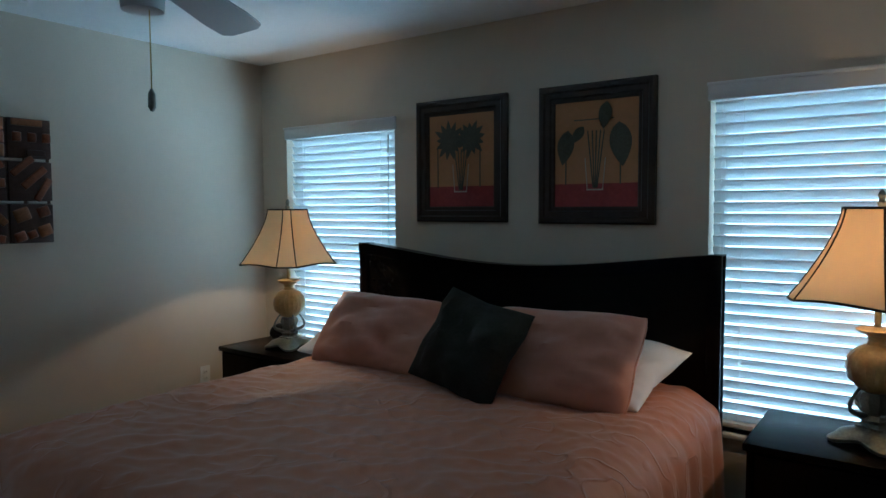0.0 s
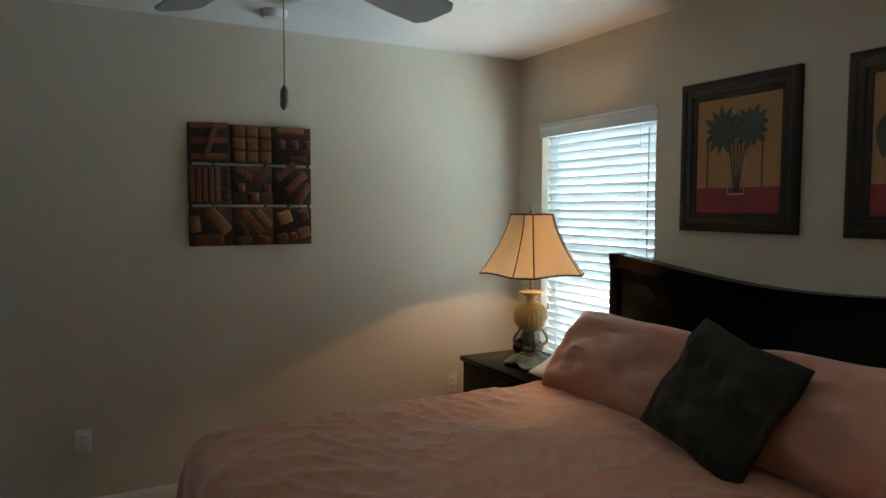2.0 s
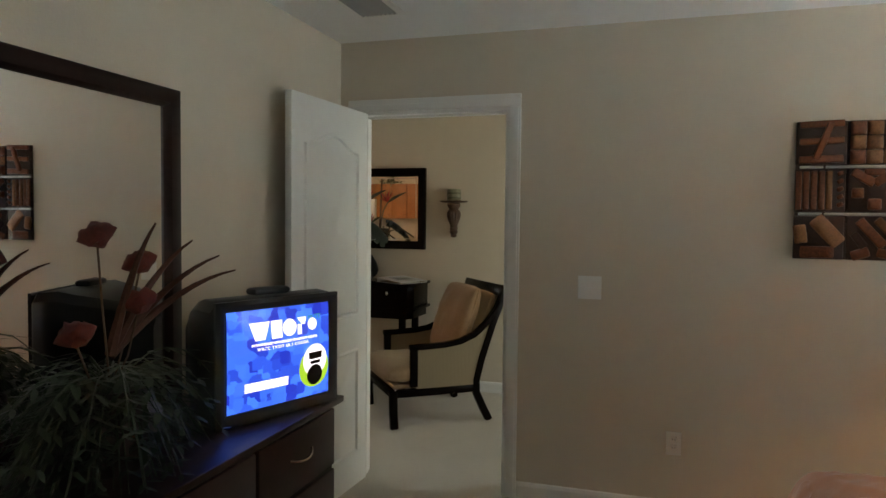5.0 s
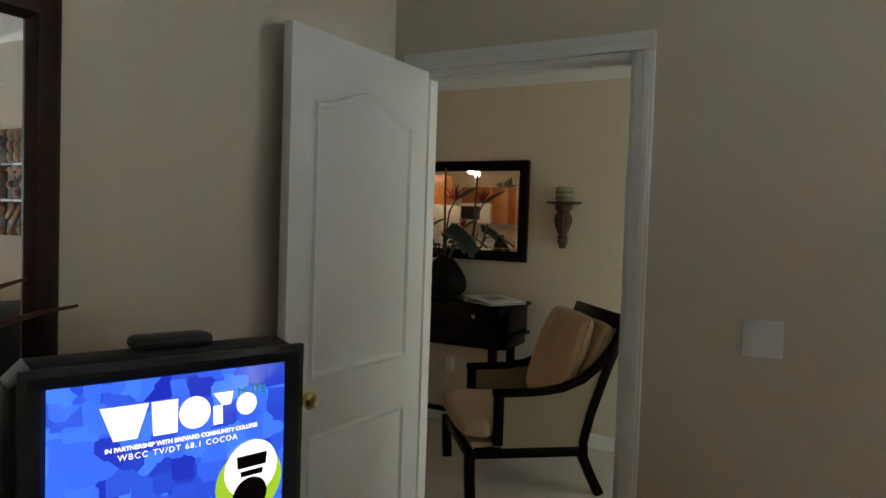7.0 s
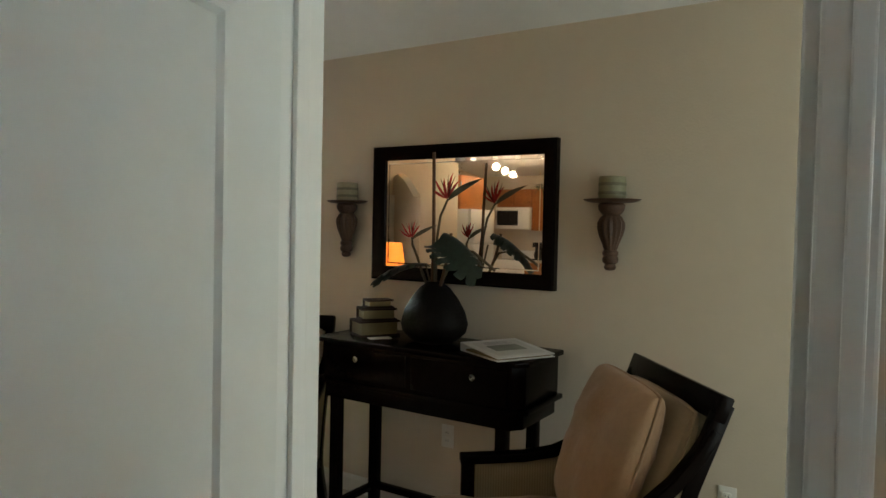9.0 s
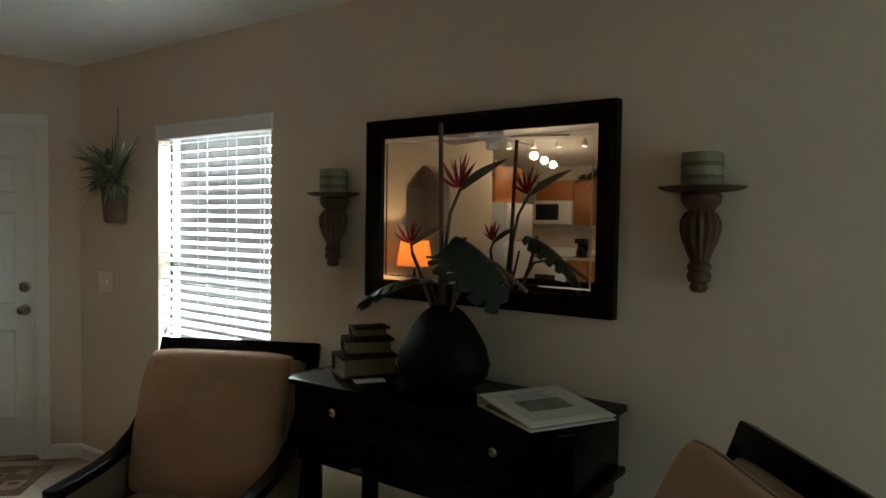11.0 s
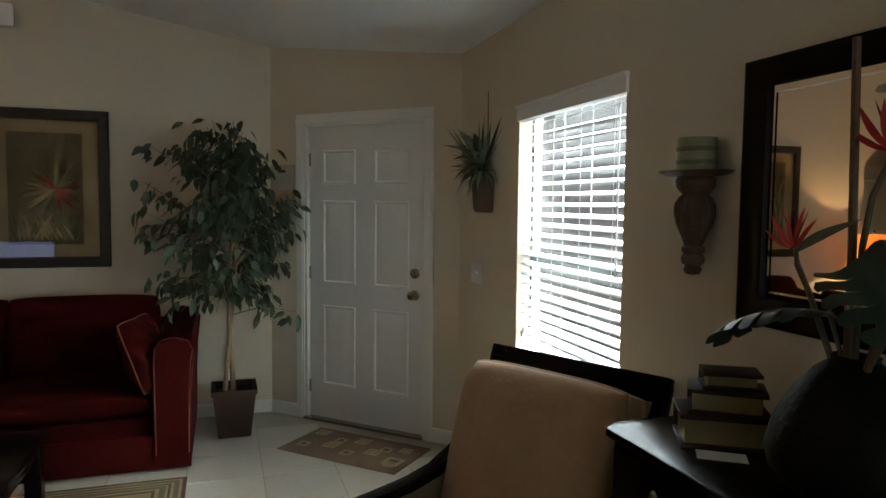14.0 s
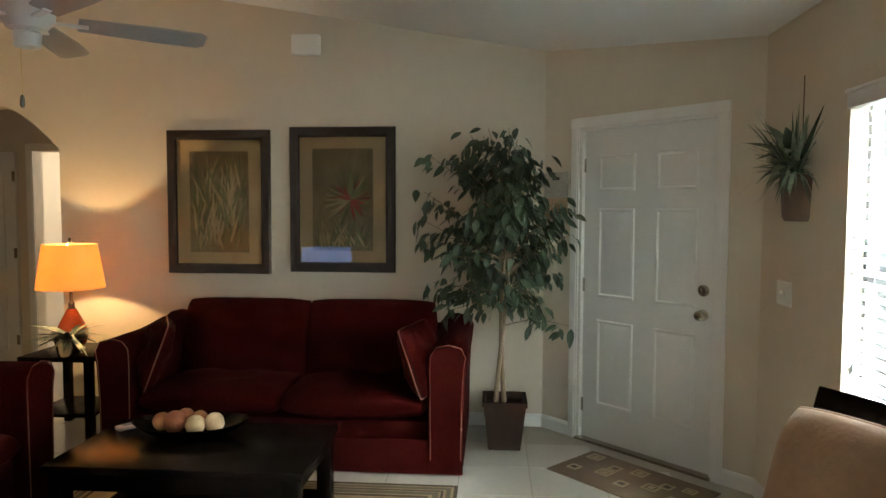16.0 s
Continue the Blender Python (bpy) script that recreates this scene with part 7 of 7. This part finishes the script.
def cabinet(name, x0, y0, z0, x1, y1, z1, doors, label):
    """Cupboard with its doors on the west side."""
    c = root(name, pose(x0, (y0 + y1) / 2, z0), label, "cabinet", name.replace("_", " ") + " row")
    w = y1 - y0
    part("body", box(0, -w / 2, 0, x1 - x0, w / 2, z1 - z0, 0.002), OAK, c)
    for k in range(doors):
        a = -w / 2 + w / doors * k + 0.008
        b = a + w / doors - 0.016
        dd = part("door", box(-0.02, a, 0.012, -0.001, b, z1 - z0 - 0.012, 0.003), OAK, c)
        part("raised_panel", box(-0.026, a + 0.06, 0.075, -0.019, b - 0.06, z1 - z0 - 0.075, 0.006), OAK, dd)
        part("knob", box(-0.045, b - 0.045, 0.09, -0.02, b - 0.03, 0.105, 0.003), NICKEL, dd)
    return c


KX = 3.78
cabinet("wall_cabinet", KX - 0.33, -6.52, 1.93, KX, -5.78, 2.28, 2, "honey oak wall cabinet over the microwave")
cabinet("wall_cabinet", KX - 0.33, -5.77, 1.48, KX, -5.02, 2.28, 2, "honey oak wall cabinet with raised panels")
cabinet("wall_cabinet", KX - 0.33, -5.01, 1.48, KX, -4.26, 2.28, 2, "honey oak wall cabinet with raised panels")
cabinet("base_cabinet", KX - 0.60, -5.77, 0.0, KX, -5.02, 0.87, 2, "honey oak base cabinet under the worktop")
cabinet("base_cabinet", KX - 0.60, -5.01, 0.0, KX, -4.26, 0.87, 2, "honey oak base cabinet under the worktop")
cabinet("base_cabinet", KX - 0.60, -7.08, 0.0, KX, -6.54, 0.87, 1, "honey oak corner base cabinet")
cabinet("fridge_cabinet", 1.16, -7.05, 1.818, 2.0, -6.02, 2.38, 2, "honey oak cabinet over the refrigerator")
thing("worktop", box(KX - 0.63, -5.775, 0.872, KX, -4.24, 0.91, 0.006), COUNTER, "cream laminate kitchen worktop", "worktop")
st = root("kitchen_range", pose(KX - 0.62, -6.15, 0), "white kitchen range with a dark oven window", "stove")
part("body", box(0, -0.37, 0, 0.62, 0.37, 0.905, 0.008), APPL, st)
part("oven_door", box(-0.03, -0.35, 0.2, -0.001, 0.35, 0.74, 0.008), APPL, st)
part("oven_window", box(-0.034, -0.2, 0.36, -0.0305, 0.2, 0.60, 0.004), BLACKP, st, "dark oven window")
part("handle", tube([(-0.06, -0.28, 0.70), (-0.06, 0.28, 0.70)], 0.01, 8), APPL, st)
part("control_panel", box(0.52, -0.37, 0.905, 0.62, 0.37, 1.08, 0.008), APPL, st)
mw = root("microwave", pose(KX - 0.40, -6.15, 1.50), "white microwave under the wall cabinet", "microwave")
part("body", box(0, -0.37, 0, 0.40, 0.37, 0.425, 0.008), APPL, mw)
part("door_window", box(-0.006, -0.34, 0.07, -0.001, 0.12, 0.36, 0.004), BLACKP, mw, "dark door window")
part("keypad", box(-0.006, 0.18, 0.06, -0.001, 0.34, 0.37, 0.004), APPL, mw)
fr = root("refrigerator", pose(1.58, -6.23, 0) @ Matrix.Diagonal((1.22, 1.0, 1.02, 1.0)), "white refrigerator standing by the partition", "refrigerator")
part("body", box(-0.34, -0.42, 0.02, 0.34, 0.36, 1.78, 0.012), APPL, fr)
part("freezer_door", box(-0.34, 0.362, 1.22, 0.34, 0.42, 1.78, 0.015), APPL, fr)
part("fridge_door", box(-0.34, 0.362, 0.06, 0.34, 0.42, 1.21, 0.015), APPL, fr)
for z0, z1 in ((1.26, 1.55), (0.75, 1.17)):
    part("handle", tube([(-0.30, 0.425, z0), (-0.30, 0.46, z0 + 0.03), (-0.30, 0.46, z1 - 0.03), (-0.30, 0.425, z1)], 0.012, 8), APPL, fr)
cf = root("coffee_maker", pose(KX - 0.30, -5.62, 0.91), "black coffee maker on the worktop", "coffee maker")
part("base", box(-0.11, -0.09, 0, 0.12, 0.09, 0.03, 0.006), BLACKP, cf)
part("tower", box(0.03, -0.09, 0.03, 0.12, 0.09, 0.34, 0.01), BLACKP, cf)
part("brew_head", box(-0.11, -0.085, 0.25, 0.03, 0.085, 0.34, 0.01), BLACKP, cf)
part("carafe", move(lathe([(0.055, 0.03), (0.07, 0.06), (0.07, 0.13), (0.045, 0.18), (0.05, 0.19)], 20), pose(-0.05, 0, 0)), BLACKP, cf)
kt = root("teapot", pose(KX - 0.32, -5.38, 0.91), "small white teapot on the worktop", "teapot")
part("body", lathe([(0.05, 0), (0.085, 0.04), (0.085, 0.09), (0.05, 0.13), (0.02, 0.14), (0.015, 0.16)], 24), APPL, kt)
part("spout", tube([(0, 0.07, 0.06), (0, 0.11, 0.09), (0, 0.13, 0.13)], 0.014, 8, 0.6), APPL, kt)
part("handle", tube([(0, -0.07, 0.11), (0, -0.12, 0.10), (0, -0.12, 0.05), (0, -0.075, 0.035)], 0.008, 8), APPL, kt)
for y in (-6.3, -5.5):
    gp = root("garland", pose(KX - 0.17 if y > -6 else 1.5, y if y > -6 else -6.5, 2.28 if y > -6 else 2.40), "trailing green ivy on top of the cabinet", "plant", "ivy on the cabinets")
    rnd = random.Random(int(-y * 10))
    for k in range(50):
        bm = leaf_blade(rnd.uniform(0.12, 0.30), 0.05, 4, 0.12, 0.2)
        part("leaf", move(bm, pose(rnd.uniform(-0.1, 0.1), rnd.uniform(-0.25, 0.25), 0.03, 0, rnd.uniform(-70, 10), rnd.uniform(100, 260))), LEAF2 if k % 2 else LEAF, gp)
tr = root("track_light", pose(1.45, -5.35, 2.78), "white ceiling track light with four lit heads", "track light")
part("rail", tube([(-0.14, -0.75, 0.0), (0.14, 0.70, 0.0)], 0.014, 8), APPL, tr)
part("drop_rod", tube([(0, 0, 0), (0, 0, 0.08)], 0.01, 8), APPL, tr)
SPOTG = glow("bright_spot_bulb", (1.0, 0.85, 0.6), 8.0)
for k in range(4):
    x, y = -0.10 + 0.07 * k, -0.55 + 0.38 * k
    h_ = part("lamp_head", move(lathe([(0.045, -0.14), (0.042, -0.08), (0.02, -0.05), (0.012, -0.01)], 18), pose(x, y, 0)), APPL, tr)
    part("spot_bulb", move(lathe([(0.001, -0.145), (0.036, -0.143), (0.036, -0.1405), (0.001, -0.1402)], 16), pose(x, y, 0)), SPOTG, h_)

# ---- floor tiles, the nearest singly ----
P = 0.405
tm = box(-P / 2 + 0.003, -P / 2 + 0.003, -0.0038, P / 2 - 0.003, P / 2 - 0.003, 0.0, 0.0012, 1)
tile_mesh = finish("tile", tm, TILE, False)
for i in range(-4, 10):
    for j in range(-2, 7):
        x, y = -4.43 + P * (i + 0.5), -5.20 + P * (j + 0.5)
        if x + y < -10.535 + 0.30 or x - P / 2 < WX - 0.12 or y - P / 2 < SY - 0.10 or y + P / 2 > -2.9:
            continue
        ob = new("tile", tile_mesh)
        ob.parent = tile_bed
        ob.location = (x, y, random.uniform(-0.0004, 0.0002))
